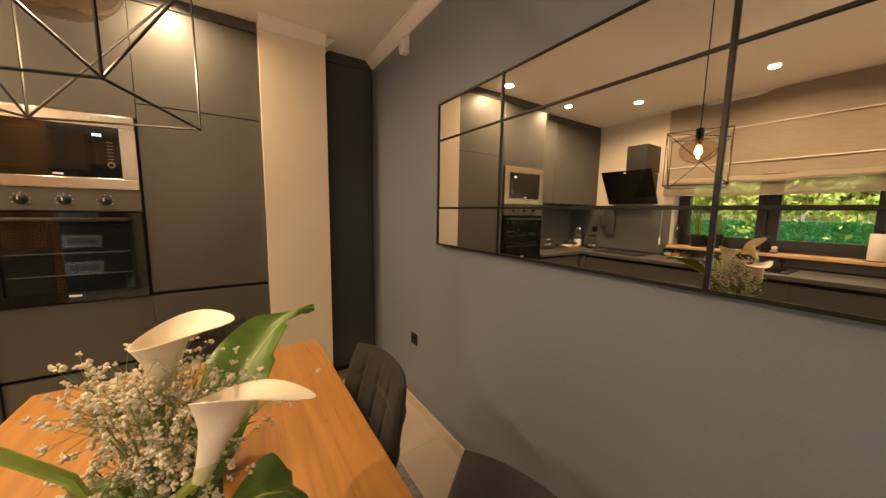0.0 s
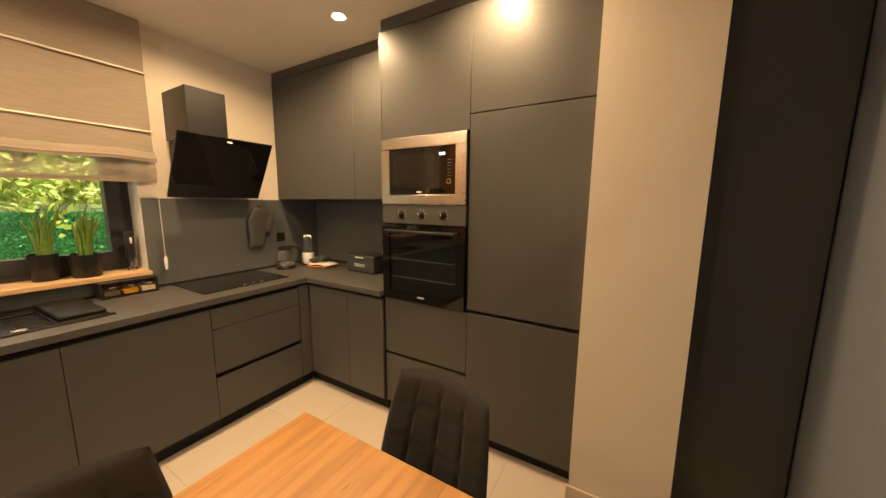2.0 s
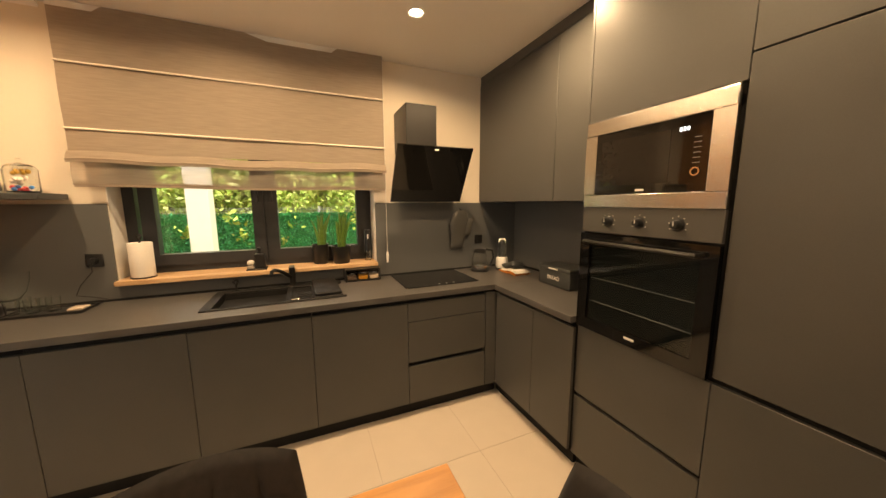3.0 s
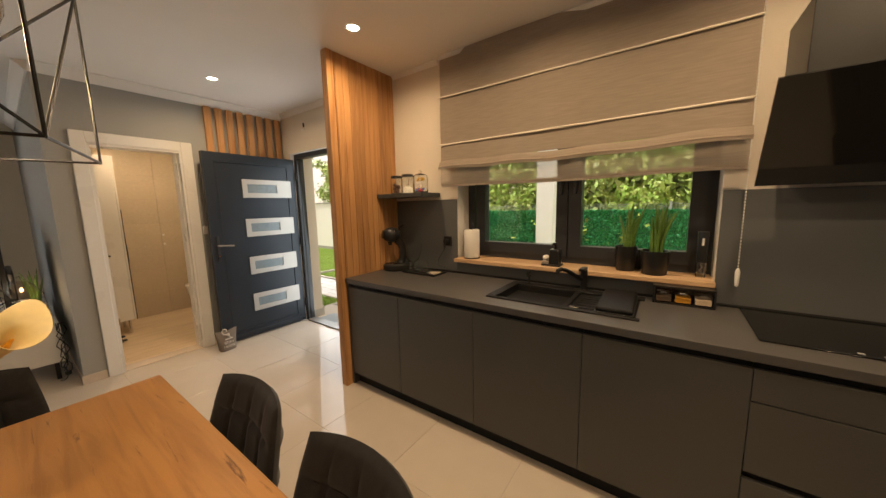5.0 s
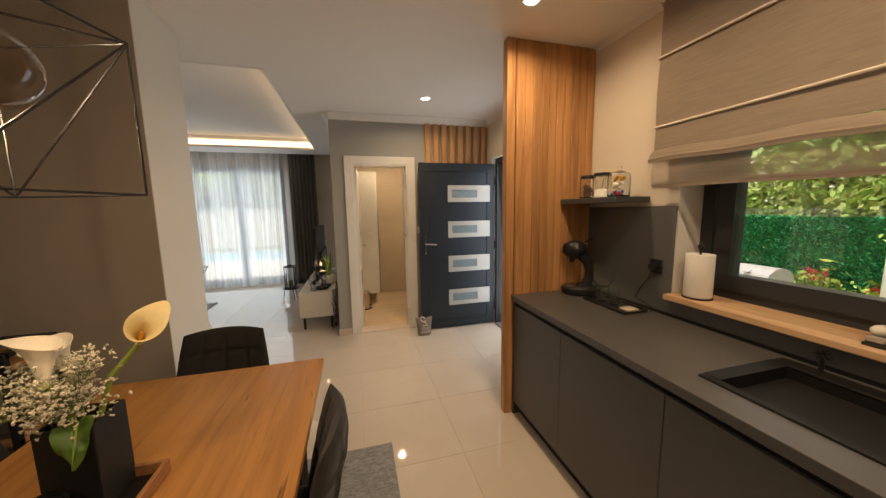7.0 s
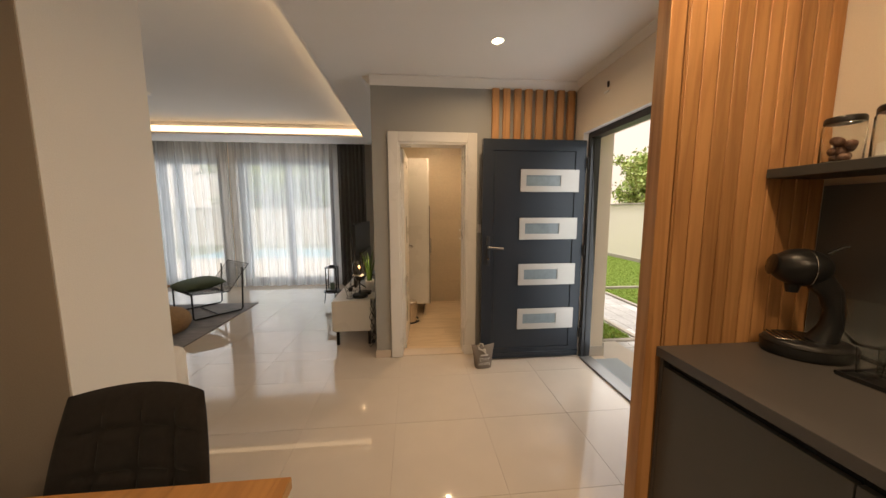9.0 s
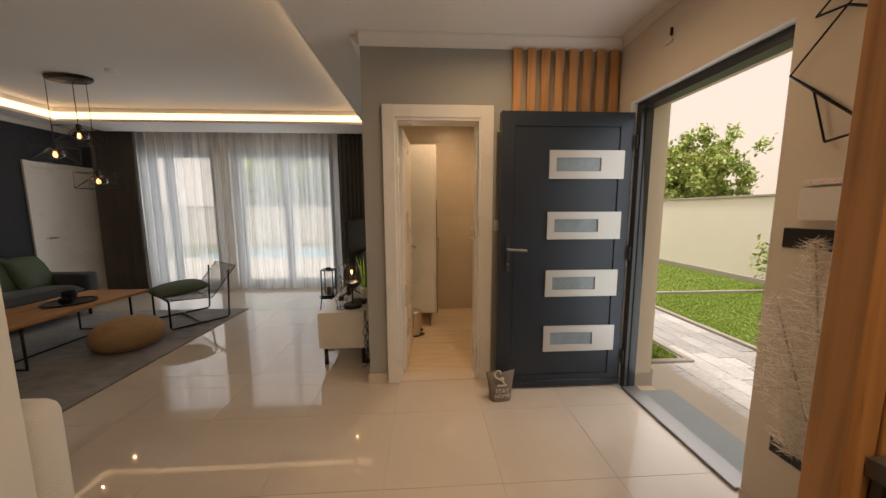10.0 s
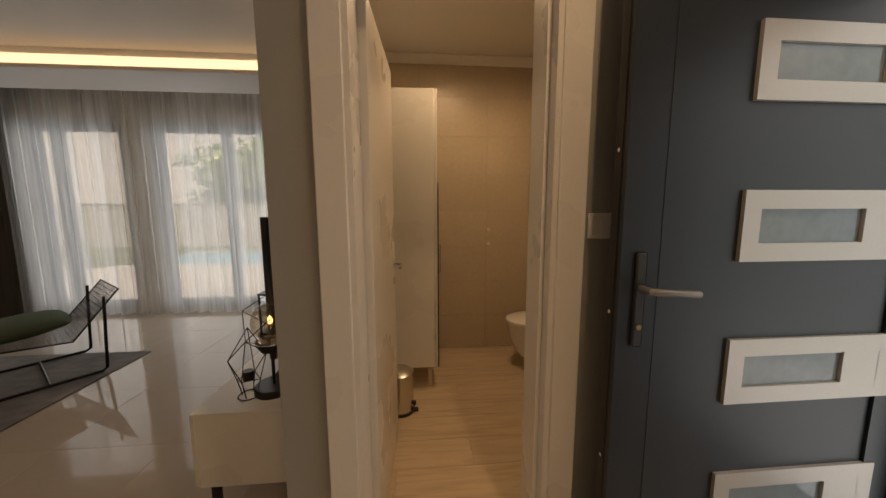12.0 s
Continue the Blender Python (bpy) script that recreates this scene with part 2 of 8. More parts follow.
M = dict(
    plaster=mat("white_plaster", (0.78, 0.75, 0.70), 0.85, var=0.03, scale=220, bump=0.04),
    ceiling=mat("ceiling_paint", (0.80, 0.77, 0.73), 0.9, var=0.025, scale=180, bump=0.03),
    cream=mat("cream_paint", (0.74, 0.66, 0.55), 0.8, var=0.03, scale=220, bump=0.04),
    bluegrey=mat("blue_grey_paint", (0.198, 0.222, 0.262), 0.5, var=0.06, scale=160, bump=0.04),
    greywall=mat("light_grey_paint", (0.355, 0.352, 0.330), 0.8, var=0.04, scale=180, bump=0.04),
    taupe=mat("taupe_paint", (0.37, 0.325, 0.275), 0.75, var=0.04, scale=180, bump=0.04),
    darkwall=mat("dark_blue_grey_paint", (0.035, 0.04, 0.05), 0.75, var=0.06, scale=180, bump=0.04),
    front=mat("matt_grey_laminate", (0.077, 0.075, 0.070), 0.42, var=0.07, scale=350, big=5, bump=0.01),
    front_dark=mat("matt_anthracite_laminate", (0.050, 0.053, 0.052), 0.42, var=0.08, scale=350, big=5, bump=0.01),
    carcass=mat("black_gap_profile", (0.004, 0.004, 0.004), 0.7, var=0.05, bump=0),
    worktop=mat("grey_stone_laminate", (0.084, 0.079, 0.076), 0.36, var=0.14, scale=420, big=8, bump=0.02),
    splash=mat("grey_splashback", (0.105, 0.108, 0.108), 0.35, var=0.07, scale=300, big=3, bump=0.01),
    tile=mat("polished_cream_porcelain", (0.565, 0.490, 0.405), 0.035, var=0.035, scale=7, big=1.3, bump=0.0, spec=0.6, rvar=0.12, piece=0.015),
    grout=mat("beige_grout", (0.47, 0.40, 0.33), 0.9, var=0.1, scale=120),
    skirt=mat("beige_porcelain_skirting", (0.62, 0.52, 0.42), 0.2, var=0.05, scale=20, bump=0.01),
    oak=wood("oak_tabletop", (0.47, 0.225, 0.060), (0.34, 0.152, 0.038), grain=(9, 0.60, 9), rough=0.38, knots=0.95, scale=2.3),
    slat=wood("oak_slat", (0.52, 0.27, 0.105), (0.36, 0.165, 0.058), grain=(16, 16, 1), rough=0.5, piece=0.14, knots=0.4, scale=1.3),
    sill=wood("light_oak_sill", (0.62, 0.42, 0.24), (0.46, 0.28, 0.14), grain=(14, 1.2, 14), rough=0.5),
    ctable=wood("coffee_table_oak", (0.42, 0.22, 0.085), (0.25, 0.12, 0.045), grain=(14, 1.2, 14), rough=0.45, knots=0.4),
    walnut=wood("tray_wood", (0.34, 0.16, 0.055), (0.20, 0.085, 0.03), grain=(14, 1.4, 14), rough=0.5),
    steel=mat("brushed_steel", (0.62, 0.58, 0.53), 0.24, 1.0, var=0.05, scale=160, stretch=(1, 1, 40), bump=0.01),
    chrome=mat("chrome", (0.75, 0.75, 0.75), 0.10, 1.0, var=0.03, bump=0),
    black_glass=mat("black_glass", (0.006, 0.006, 0.006), 0.045, var=0.1, bump=0, spec=0.5, coat=0.3),
    black_metal=mat("black_metal", (0.014, 0.013, 0.012), 0.38, 0.2, var=0.2, scale=200, bump=0.01),
    black_plastic=mat("black_plastic", (0.015, 0.015, 0.015), 0.32, var=0.15, scale=200, bump=0.01),
    velvet=mat("dark_velvet", (0.017, 0.0145, 0.0135), 0.85, var=0.40, scale=45, big=9, bump=0.05, sheen=0.12),
    frame=mat("anthracite_pvc", (0.030, 0.032, 0.036), 0.40, var=0.10, scale=400, bump=0.02),
    doorleaf=mat("anthracite_blue_aluminium", (0.022, 0.029, 0.040), 0.36, 0.15, var=0.10, scale=500, bump=0.03),
    doorplate=mat("satin_plate", (0.50, 0.48, 0.45), 0.38, 0.35, var=0.04, scale=200, bump=0.01),
    frost=mat("frosted_glass", (0.21, 0.26, 0.29), 0.07, var=0.15, scale=30, big=6, bump=0.0, spec=0.6),
    whitelac=mat("white_lacquer", (0.78, 0.75, 0.70), 0.28, var=0.02, scale=80, bump=0.0),
    whiteplastic=mat("white_plastic", (0.78, 0.76, 0.72), 0.35, var=0.02, bump=0.0),
    porcelain=mat("white_ceramic", (0.82, 0.80, 0.76), 0.08, var=0.02, bump=0, coat=0.4),
    mirror=mat("mirror_glass", (0.88, 0.87, 0.84), 0.0, 1.0, var=0.0, bump=0),
    glass=mat("clear_glass", (0.97, 0.98, 0.98), 0.0, var=0.0, bump=0, trans=1.0),
    smoke=thin_glass("smoked_glass", (0.86, 0.79, 0.70)),
    oven_glass=thin_glass("oven_door_glass", (0.62, 0.66, 0.64), 0.9, 0.01),
    led=glow("led_diffuser", (1.0, 0.72, 0.43), COVE_S),
    spot=glow("spot_diffuser", (1.0, 0.84, 0.60), 14.0),
    bulb=glow("warm_filament", (1.0, 0.55, 0.22), BULB_S),
    drape=mat("dark_grey_drape", (0.125, 0.115, 0.103), 0.9, var=0.12, scale=260, bump=0.05, sheen=0.2),
    alu=mat("brushed_threshold", (0.30, 0.29, 0.28), 0.5, metal=0.8, var=0.12, scale=80, bump=0.02, stretch=(20, 1, 1)),
    sheer=cloth("white_sheer", (0.86, 0.87, 0.87), 0.66, 0.46, (6, 6, 0.5), 0.15),
    blind=cloth("linen_blind", (0.46, 0.385, 0.31), 0.42, 0.03),
    blind_net=cloth("linen_net", (0.50, 0.42, 0.34), 0.45, 0.50),
)


# ---- shapes ----
def B():
    return bmesh.new()


def box(bm, x0, x1, y0, y1, z0, z1, bevel=0.0, seg=1):
    v = [bm.verts.new((x, y, z)) for x in (x0, x1) for y in (y0, y1) for z in (z0, z1)]
    fs = [bm.faces.new([v[i] for i in q]) for q in ((0, 1, 3, 2), (4, 6, 7, 5), (0, 4, 5, 1), (2, 3, 7, 6), (0, 2, 6, 4), (1, 5, 7, 3))]
    if bevel:
        es = list({e for f in fs for e in f.edges})
        bmesh.ops.bevel(bm, geom=es, offset=bevel, segments=seg, affect="EDGES", profile=0.5)
    return bm


def cyl(bm, p, q, r, r2=None, seg=16, caps=True):
    p, q = Vector(p), Vector(q)
    r2 = r if r2 is None else r2
    turn = (q - p).to_track_quat("Z", "Y").to_matrix()
    rings = []
    for c, rad in ((p, r), (q, r2)):
        rings.append([bm.verts.new(c + turn @ Vector((rad * math.cos(2 * math.pi * k / seg), rad * math.sin(2 * math.pi * k / seg), 0))) for k in range(seg)])
    for k in range(seg):
        bm.faces.new((rings[0][k], rings[0][(k + 1) % seg], rings[1][(k + 1) % seg], rings[1][k]))
    if caps:
        bm.faces.new(rings[0][::-1])
        bm.faces.new(rings[1])
    return bm


def lathe(bm, prof, c=(0, 0, 0), seg=24, sx=1.0, sy=1.0):
    """Turn (radius, height) pairs about z."""
    rings = []
    for r, z in prof:
        if r < 1e-5:
            rings.append([bm.verts.new((c[0], c[1], c[2] + z))])
        else:
            rings.append([bm.verts.new((c[0] + sx * r * math.cos(2 * math.pi * k / seg), c[1] + sy * r * math.sin(2 * math.pi * k / seg), c[2] + z)) for k in range(seg)])
    for a, b in zip(rings, rings[1:]):
        for k in range(seg):
            j = (k + 1) % seg
            if len(a) == 1 and len(b) == 1:
                continue
            if len(a) == 1:
                bm.faces.new((a[0], b[j], b[k]))
            elif len(b) == 1:
                bm.faces.new((a[k], a[j], b[0]))
            else:
                bm.faces.new((a[k], a[j], b[j], b[k]))
    return bm


def tube(bm, pts, r, seg=8, closed=False, taper=None):
    pts = [Vector(p) for p in pts]
    n = len(pts)
    rings, up = [], None
    for i, p in enumerate(pts):
        a = pts[(i - 1) % n] if (closed or i) else p
        b = pts[(i + 1) % n] if (closed or i < n - 1) else p
        d = (b - a).normalized()
        if up is None:
            up = Vector((0, 0, 1)) if abs(d.z) < 0.9 else Vector((1, 0, 0))
        s = d.cross(up).normalized()
        up = s.cross(d).normalized()
        rad = r if taper is None else r * taper[i]
        rings.append([bm.verts.new(p + rad * (math.cos(2 * math.pi * k / seg) * s + math.sin(2 * math.pi * k / seg) * up)) for k in range(seg)])
    for i in range(n if closed else n - 1):
        a, b = rings[i], rings[(i + 1) % n]
        for k in range(seg):
            bm.faces.new((a[k], a[(k + 1) % seg], b[(k + 1) % seg], b[k]))
    if not closed:
        bm.faces.new(rings[0][::-1])
        bm.faces.new(rings[-1])
    return bm


def sheet(bm, fn, nu, nv, thick=0.0):
    """A surface fn(u, v), u and v from 0 to 1; with thickness it gets a second face behind it along its normals."""
    g = [[Vector(fn(i / nu, j / nv)) for j in range(nv + 1)] for i in range(nu + 1)]
    front = [[bm.verts.new(p) for p in row] for row in g]
    for i in range(nu):
        for j in range(nv):
            bm.faces.new((front[i][j], front[i + 1][j], front[i + 1][j + 1], front[i][j + 1]))
    if thick:
        back = []
        for i in range(nu + 1):
            row = []
            for j in range(nv + 1):
                du = g[min(i + 1, nu)][j] - g[max(i - 1, 0)][j]
                dv = g[i][min(j + 1, nv)] - g[i][max(j - 1, 0)]
                row.append(bm.verts.new(g[i][j] - du.cross(dv).normalized() * thick))
            back.append(row)
        for i in range(nu):
            for j in range(nv):
                bm.faces.new((back[i][j], back[i][j + 1], back[i + 1][j + 1], back[i + 1][j]))
        rim = [(i, 0) for i in range(nu)] + [(nu, j) for j in range(nv)] + [(i, nv) for i in range(nu, 0, -1)] + [(0, j) for j in range(nv, 0, -1)]
        for (a, b), (c, d) in zip(rim, rim[1:] + rim[:1]):
            bm.faces.new((front[c][d], front[a][b], back[a][b], back[c][d]))
    return bm


def puff(bm, fn, nu, nv, axis, thick, rim=6):
    """A cushion: a sheet fn(s, q), s and q from -1 to 1, swollen to both sides along axis and thin at its rim."""
    axis = Vector(axis)
    g = []
    for side in (1, -1):
        rows = []
        for i in range(nu + 1):
            row = []
            for j in range(nv + 1):
                a, b = 2 * i / nu - 1, 2 * j / nv - 1
                edge = i in (0, nu) or j in (0, nv)
                k = 0.0 if edge else (1 - abs(a) ** rim) ** 0.5 * (1 - abs(b) ** rim) ** 0.5
                if edge and side < 0:
                    row.append(g[0][i][j])
                else:
                    row.append(bm.verts.new(Vector(fn(a, b)) + axis * (side * thick * k)))
            rows.append(row)
        g.append(rows)
    for rows in g:
        for i in range(nu):
            for j in range(nv):
                bm.faces.new((rows[i][j], rows[i + 1][j], rows[i + 1][j + 1], rows[i][j + 1]))
    return bm


def ball(bm, c, rx, ry, rz, seg=16, rings=10):
    return lathe(bm, [(math.sin(math.pi * k / rings), -rz * math.cos(math.pi * k / rings)) for k in range(rings + 1)], c, seg, rx, ry)


def finish(name, bm, material, smooth=40):
    me = bpy.data.meshes.new(name)
    bmesh.ops.recalc_face_normals(bm, faces=bm.faces)
    bm.to_mesh(me)
    bm.free()
    me.materials.append(material)
    if smooth:
        me.shade_smooth()
        me.set_sharp_from_angle(angle=radians(smooth))
    return me


def part(name, bm, material, parent, label="", smooth=40):
    ob = new(name, finish(name, bm, material, smooth))
    ob.parent = parent
    return tagged(ob, label) if label else ob


def thing(name, at, label, category, group="", turn=0.0):
    ob = new(name)
    ob.empty_display_size = 0.1
    ob.matrix_basis = pose(*at, 0, 0, turn)
    return tagged(ob, label, category, group)


def solid(name, bm, material, label="", category="", kind="", smooth=40, at=(0, 0, 0)):
    ob = new(name, finish(name, bm, material, smooth))
    ob.location = at
    return tagged(ob, label, category, "", kind)


def ring_frame(bm, a0, a1, b0, b1, w, depth0, depth1, at):
    """One closed rectangular frame; at(a, b, d) gives the place of a corner."""
    loops = []
    for d in (depth0, depth1):
        for k in (0.0, w):
            loops.append([bm.verts.new(at(a, b, d)) for a, b in ((a0 + k, b0 + k), (a1 - k, b0 + k), (a1 - k, b1 - k), (a0 + k, b1 - k))])
    o0, i0, o1, i1 = loops
    fs = []
    for k in range(4):
        j = (k + 1) % 4
        for q in ((o0[k], o0[j], i0[j], i0[k]), (o1[j], o1[k], i1[k], i1[j]), (o0[j], o0[k], o1[k], o1[j]), (i0[k], i0[j], i1[j], i1[k])):
            fs.append(bm.faces.new(q))
    return bm


def frame_bars(bm, y0, y1, z0, z1, x0, x1, w, bevel=0.003):
    """A frame of width w round an opening in a wall that runs along y."""
    return ring_frame(bm, y0, y1, z0, z1, w, x0, x1, lambda a, b, d: (d, a, b))


def frame_bars_x(bm, x0, x1, z0, z1, y0, y1, w, bevel=0.003):
    return ring_frame(bm, x0, x1, z0, z1, w, y0, y1, lambda a, b, d: (a, d, b))


def slab(bm, xs, ys, inside, z0, z1):
    """A plate of the grid cells for which inside(x, y) of the cell's middle holds."""
    vs = {}

    def v(i, j, z):
        if (i, j, z) not in vs:
            vs[i, j, z] = bm.verts.new((xs[i], ys[j], z))
        return vs[i, j, z]
    cells = {(i, j) for i in range(len(xs) - 1) for j in range(len(ys) - 1) if inside((xs[i] + xs[i + 1]) / 2, (ys[j] + ys[j + 1]) / 2)}
    for i, j in cells:
        bm.faces.new((v(i, j, z1), v(i + 1, j, z1), v(i + 1, j + 1, z1), v(i, j + 1, z1)))
        bm.faces.new((v(i, j, z0), v(i, j + 1, z0), v(i + 1, j + 1, z0), v(i + 1, j, z0)))
        for di, dj, a, b in ((-1, 0, (i, j), (i, j + 1)), (1, 0, (i + 1, j + 1), (i + 1, j)), (0, -1, (i + 1, j), (i, j)), (0, 1, (i, j + 1), (i + 1, j + 1))):
            if (i + di, j + dj) not in cells:
                bm.faces.new((v(*a, z0), v(*a, z1), v(*b, z1), v(*b, z0)))
    return bm


def pane(bm, parent, name="pane"):
    ob = part(name, bm, M["glass"], parent, "clear window glass", 0)
    ob.visible_shadow = False
    return ob


def words(text, size, material, parent, m, name="lettering", depth=0.0008):
    cu = bpy.data.curves.new(name, "FONT")
    cu.body, cu.size, cu.align_x, cu.align_y, cu.extrude = text, size, "CENTER", "CENTER", depth
    tmp = bpy.data.objects.new(name, cu)
    scene.collection.objects.link(tmp)
    me = bpy.data.meshes.new_from_object(tmp.evaluated_get(bpy.context.evaluated_depsgraph_get()))
    bpy.data.objects.remove(tmp)
    me.materials.clear()
    me.materials.append(material)
    ob = new(name, me)
    ob.parent = parent
    ob.matrix_basis = m
    return ob


# ---- large structure ----
WY0, WY1, WZ0, WZ1 = 0.460, 2.092, 1.02, 2.32    # kitchen window
DY0, DY1, DZ = -1.985, -0.965, 2.125             # entrance
OUT = XW - 0.30
bm = B()
box(bm, OUT, XW, DY1, WY0, -0.3, 2.9)
box(bm, OUT, XW, WY1, YN + 0.3, -0.3, 2.9)
box(bm, OUT, XW, WY0, WY1, -0.3, WZ0)
box(bm, OUT, XW, WY0, WY1, WZ1, 2.9)
box(bm, OUT, XW, DY0, DY1, DZ, 2.9)
box(bm, OUT, XW, YS - 0.3, DY0, -0.3, 2.9)
box(bm, OUT, XW, DY0, DY1, -0.3, -0.012)
solid("wall_west", bm, M["cream"], "cream painted wall with window and entrance openings", "wall", "structure", 0)
solid("wall_north", box(B(), XW, 5.2, YN, YN + 0.3, -0.3, 2.9), M["cream"], "cream painted kitchen wall", "wall", "structure", 0)
solid("wall_east", box(B(), XE, XE + 0.16, -0.21, YN, -0.02, 2.9), M["bluegrey"], "satin blue-grey painted dining wall", "wall", "structure", 0)
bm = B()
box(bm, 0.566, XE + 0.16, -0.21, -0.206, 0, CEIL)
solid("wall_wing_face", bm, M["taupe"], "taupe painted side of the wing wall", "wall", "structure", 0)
bm = box(B(), 0.563, 5.2, -0.65, -0.21, -0.02, 2.9)
solid("wall_wing", bm, M["plaster"], "white plastered wing wall beside the dining table", "wall", "structure", 0)
# bathroom block: hall wall with the door opening, side walls
BX0, BX1, BDZ = -1.065, -0.425, 2.045            # bathroom door opening
bm = B()
box(bm, BX1, XB, YH - 0.14, YH, -0.02, 2.9)
box(bm, XW, BX0, YH - 0.14, YH, -0.02, 2.9)
box(bm, BX0, BX1, YH - 0.14, YH, BDZ, 2.9)
solid("wall_hall", bm, M["greywall"], "light grey painted hall wall with a door opening", "wall", "structure", 0)
solid("wall_bathroom_side", box(B(), XB - 0.12, XB, YS, YH - 0.14, -0.02, 2.9), M["greywall"], "light grey wall behind the television", "wall", "structure", 0)
solid("wall_living_east", box(B(), XL, XL + 0.2, YS, -0.65, -0.02, 2.9), M["darkwall"], "dark blue-grey living room wall", "wall", "structure", 0)
# garden wall with two openings
G1, G2, GZ = (0.93, 2.72), (2.98, 4.16), 2.43
bm = B()
box(bm, XB - 0.12, G1[0], YS - 0.3, YS, -0.3, 2.9)
box(bm, G1[1], G2[0], YS - 0.3, YS, -0.3, 2.9)
box(bm, G2[1], XL + 0.2, YS - 0.3, YS, -0.3, 2.9)
for a, b in (G1, G2):
    box(bm, a, b, YS - 0.3, YS, GZ, 2.9)
    box(bm, a, b, YS - 0.3, YS, -0.3, -0.012)
solid("wall_south", bm, M["cream"], "cream wall with two tall garden windows", "wall", "structure", 0)
# ceilings: low slab with the lit recess over the living room
TX0, TX1, TY0, TY1 = 0.19, 4.40, -4.52, -1.07
bm = B()
box(bm, OUT, TX0, YS + 0.48, YN + 0.3, CEIL, 2.92)
box(bm, TX0, XL + 0.2, TY1, YN + 0.3, CEIL, 2.92)
box(bm, TX1, XL + 0.2, YS + 0.48, TY1, CEIL, 2.92)
box(bm, TX0, TX1, YS + 0.48, TY0, CEIL, 2.92)
box(bm, OUT, XL + 0.2, YS - 0.3, YS + 0.48, 2.80, 2.92)
solid("ceiling", bm, M["ceiling"], "white painted ceiling", "ceiling", "structure", 0)
solid("ceiling_recess", box(B(), TX0 - 0.05, TX1 + 0.05, TY0 - 0.05, TY1 + 0.05, 2.79, 2.915), M["ceiling"], "raised ceiling field with a lit edge", "ceiling", "structure", 0)
strip = thing("cove_light", (0, 0, CEIL), "warm white LED strip round the ceiling recess", "light")
for x0, x1, y0, y1 in ((TX0, TX1, TY0, TY0 + 0.02), (TX0, TX1, TY1 - 0.02, TY1), (TX0, TX0 + 0.02, TY0 + 0.02, TY1 - 0.02), (TX1 - 0.02, TX1, TY0 + 0.02, TY1 - 0.02)):
    part("diffuser", box(B(), x0, x1, y0, y1, 0.035, 0.12), M["led"], strip, "", 0)
bm = B()
frame_h = ((TX0, TX1, TY0, TY0 + 0.028), (TX0, TX1, TY1 - 0.028, TY1), (TX0, TX0 + 0.028, TY0 + 0.028, TY1 - 0.028), (TX1 - 0.028, TX1, TY0 + 0.028, TY1 - 0.028))
for x0, x1, y0, y1 in frame_h:
    box(bm, x0, x1, y0, y1, CEIL - 0.002, CEIL + 0.033)
solid("trim_cove", bm, M["ceiling"], "white plaster lip of the ceiling recess", "trim", "structure", 0)


def crown(bm, p, q, n, s=0.065):
    """Stepped plaster moulding from p to q under the ceiling; n points into the room."""
    p, q, n = Vector(p), Vector(q), Vector(n)
    prof = [(0, 0), (0, -s), (0.18 * s, -s), (0.28 * s, -0.82 * s), (0.40 * s, -0.74 * s), (0.56 * s, -0.52 * s), (0.78 * s, -0.36 * s), (0.84 * s, -0.22 * s), (s, -0.16 * s), (s, 0)]
    rows = [[bm.verts.new(e + n * a + Vector((0, 0, CEIL + b))) for a, b in prof] for e in (p, q)]
    for i in range(len(prof) - 1):
        bm.faces.new((rows[0][i], rows[0][i + 1], rows[1][i + 1], rows[1][i]))
    bm.faces.new(rows[0])
    bm.faces.new(rows[1][::-1])


bm = B()
crown(bm, (XE, -0.2, 0), (XE, 3.0, 0), (-1, 0, 0))
crown(bm, (0.525, 2.83, 0), (0.94, 2.83, 0), (0, -1, 0))
crown(bm, (0.94, 2.83, 0), (0.94, 3.0, 0), (1, 0, 0))
crown(bm, (XB, YH, 0), (XW, YH, 0), (0, 1, 0), 0.07)
crown(bm, (XB, YH, 0), (XB, -5.0, 0), (1, 0, 0), 0.07)
crown(bm, (XW, YH, 0), (XW, -0.36, 0), (1, 0, 0), 0.045)
crown(bm, (XW, -0.2, 0), (XW, 0.30, 0), (1, 0, 0), 0.03)
crown(bm, (XL, -0.65, 0), (XL, -5.04, 0), (-1, 0, 0))
solid("trim_crown", bm, M["ceiling"], "white plaster crown moulding", "trim", "structure", 50)
solid("wall_pillar", box(B(), 0.525, 0.94, 2.83, YN, -0.02, CEIL), M["cream"], "cream painted pillar beside the tall units", "wall", "structure", 0)
bm = B()
box(bm, 0.513, 0.952, 2.818, 2.83, 0, 0.075, 0.002)
box(bm, 0.94, 0.952, 2.83, 3.0, 0, 0.075)
box(bm, XE - 0.012, XE, -0.2, 3.0, 0, 0.075, 0.002)
box(bm, 0.578, XE - 0.012, -0.206, -0.194, 0, 0.075, 0.002)
box(bm, 0.551, 0.563, -0.65, -0.21, 0, 0.075, 0.002)
box(bm, 0.563, 4.75, -0.662, -0.65, 0, 0.075, 0.002)
box(bm, BX1 + 0.095, XB + 0.012, YH, YH + 0.012, 0, 0.075, 0.002)
box(bm, XW, BX0 - 0.095, YH, YH + 0.012, 0, 0.075, 0.002)
box(bm, XB, XB + 0.012, YS, YH, 0, 0.075, 0.002)
box(bm, XW, XW + 0.012, DY1, -0.37, 0, 0.075, 0.002)
box(bm, XW, XW + 0.012, YH + 0.012, DY0, 0, 0.075, 0.002)
box(bm, XL - 0.012, XL, YS, -4.05, 0, 0.075, 0.002)
solid("baseboard", bm, M["skirt"], "beige porcelain skirting along the walls", "baseboard", "structure")

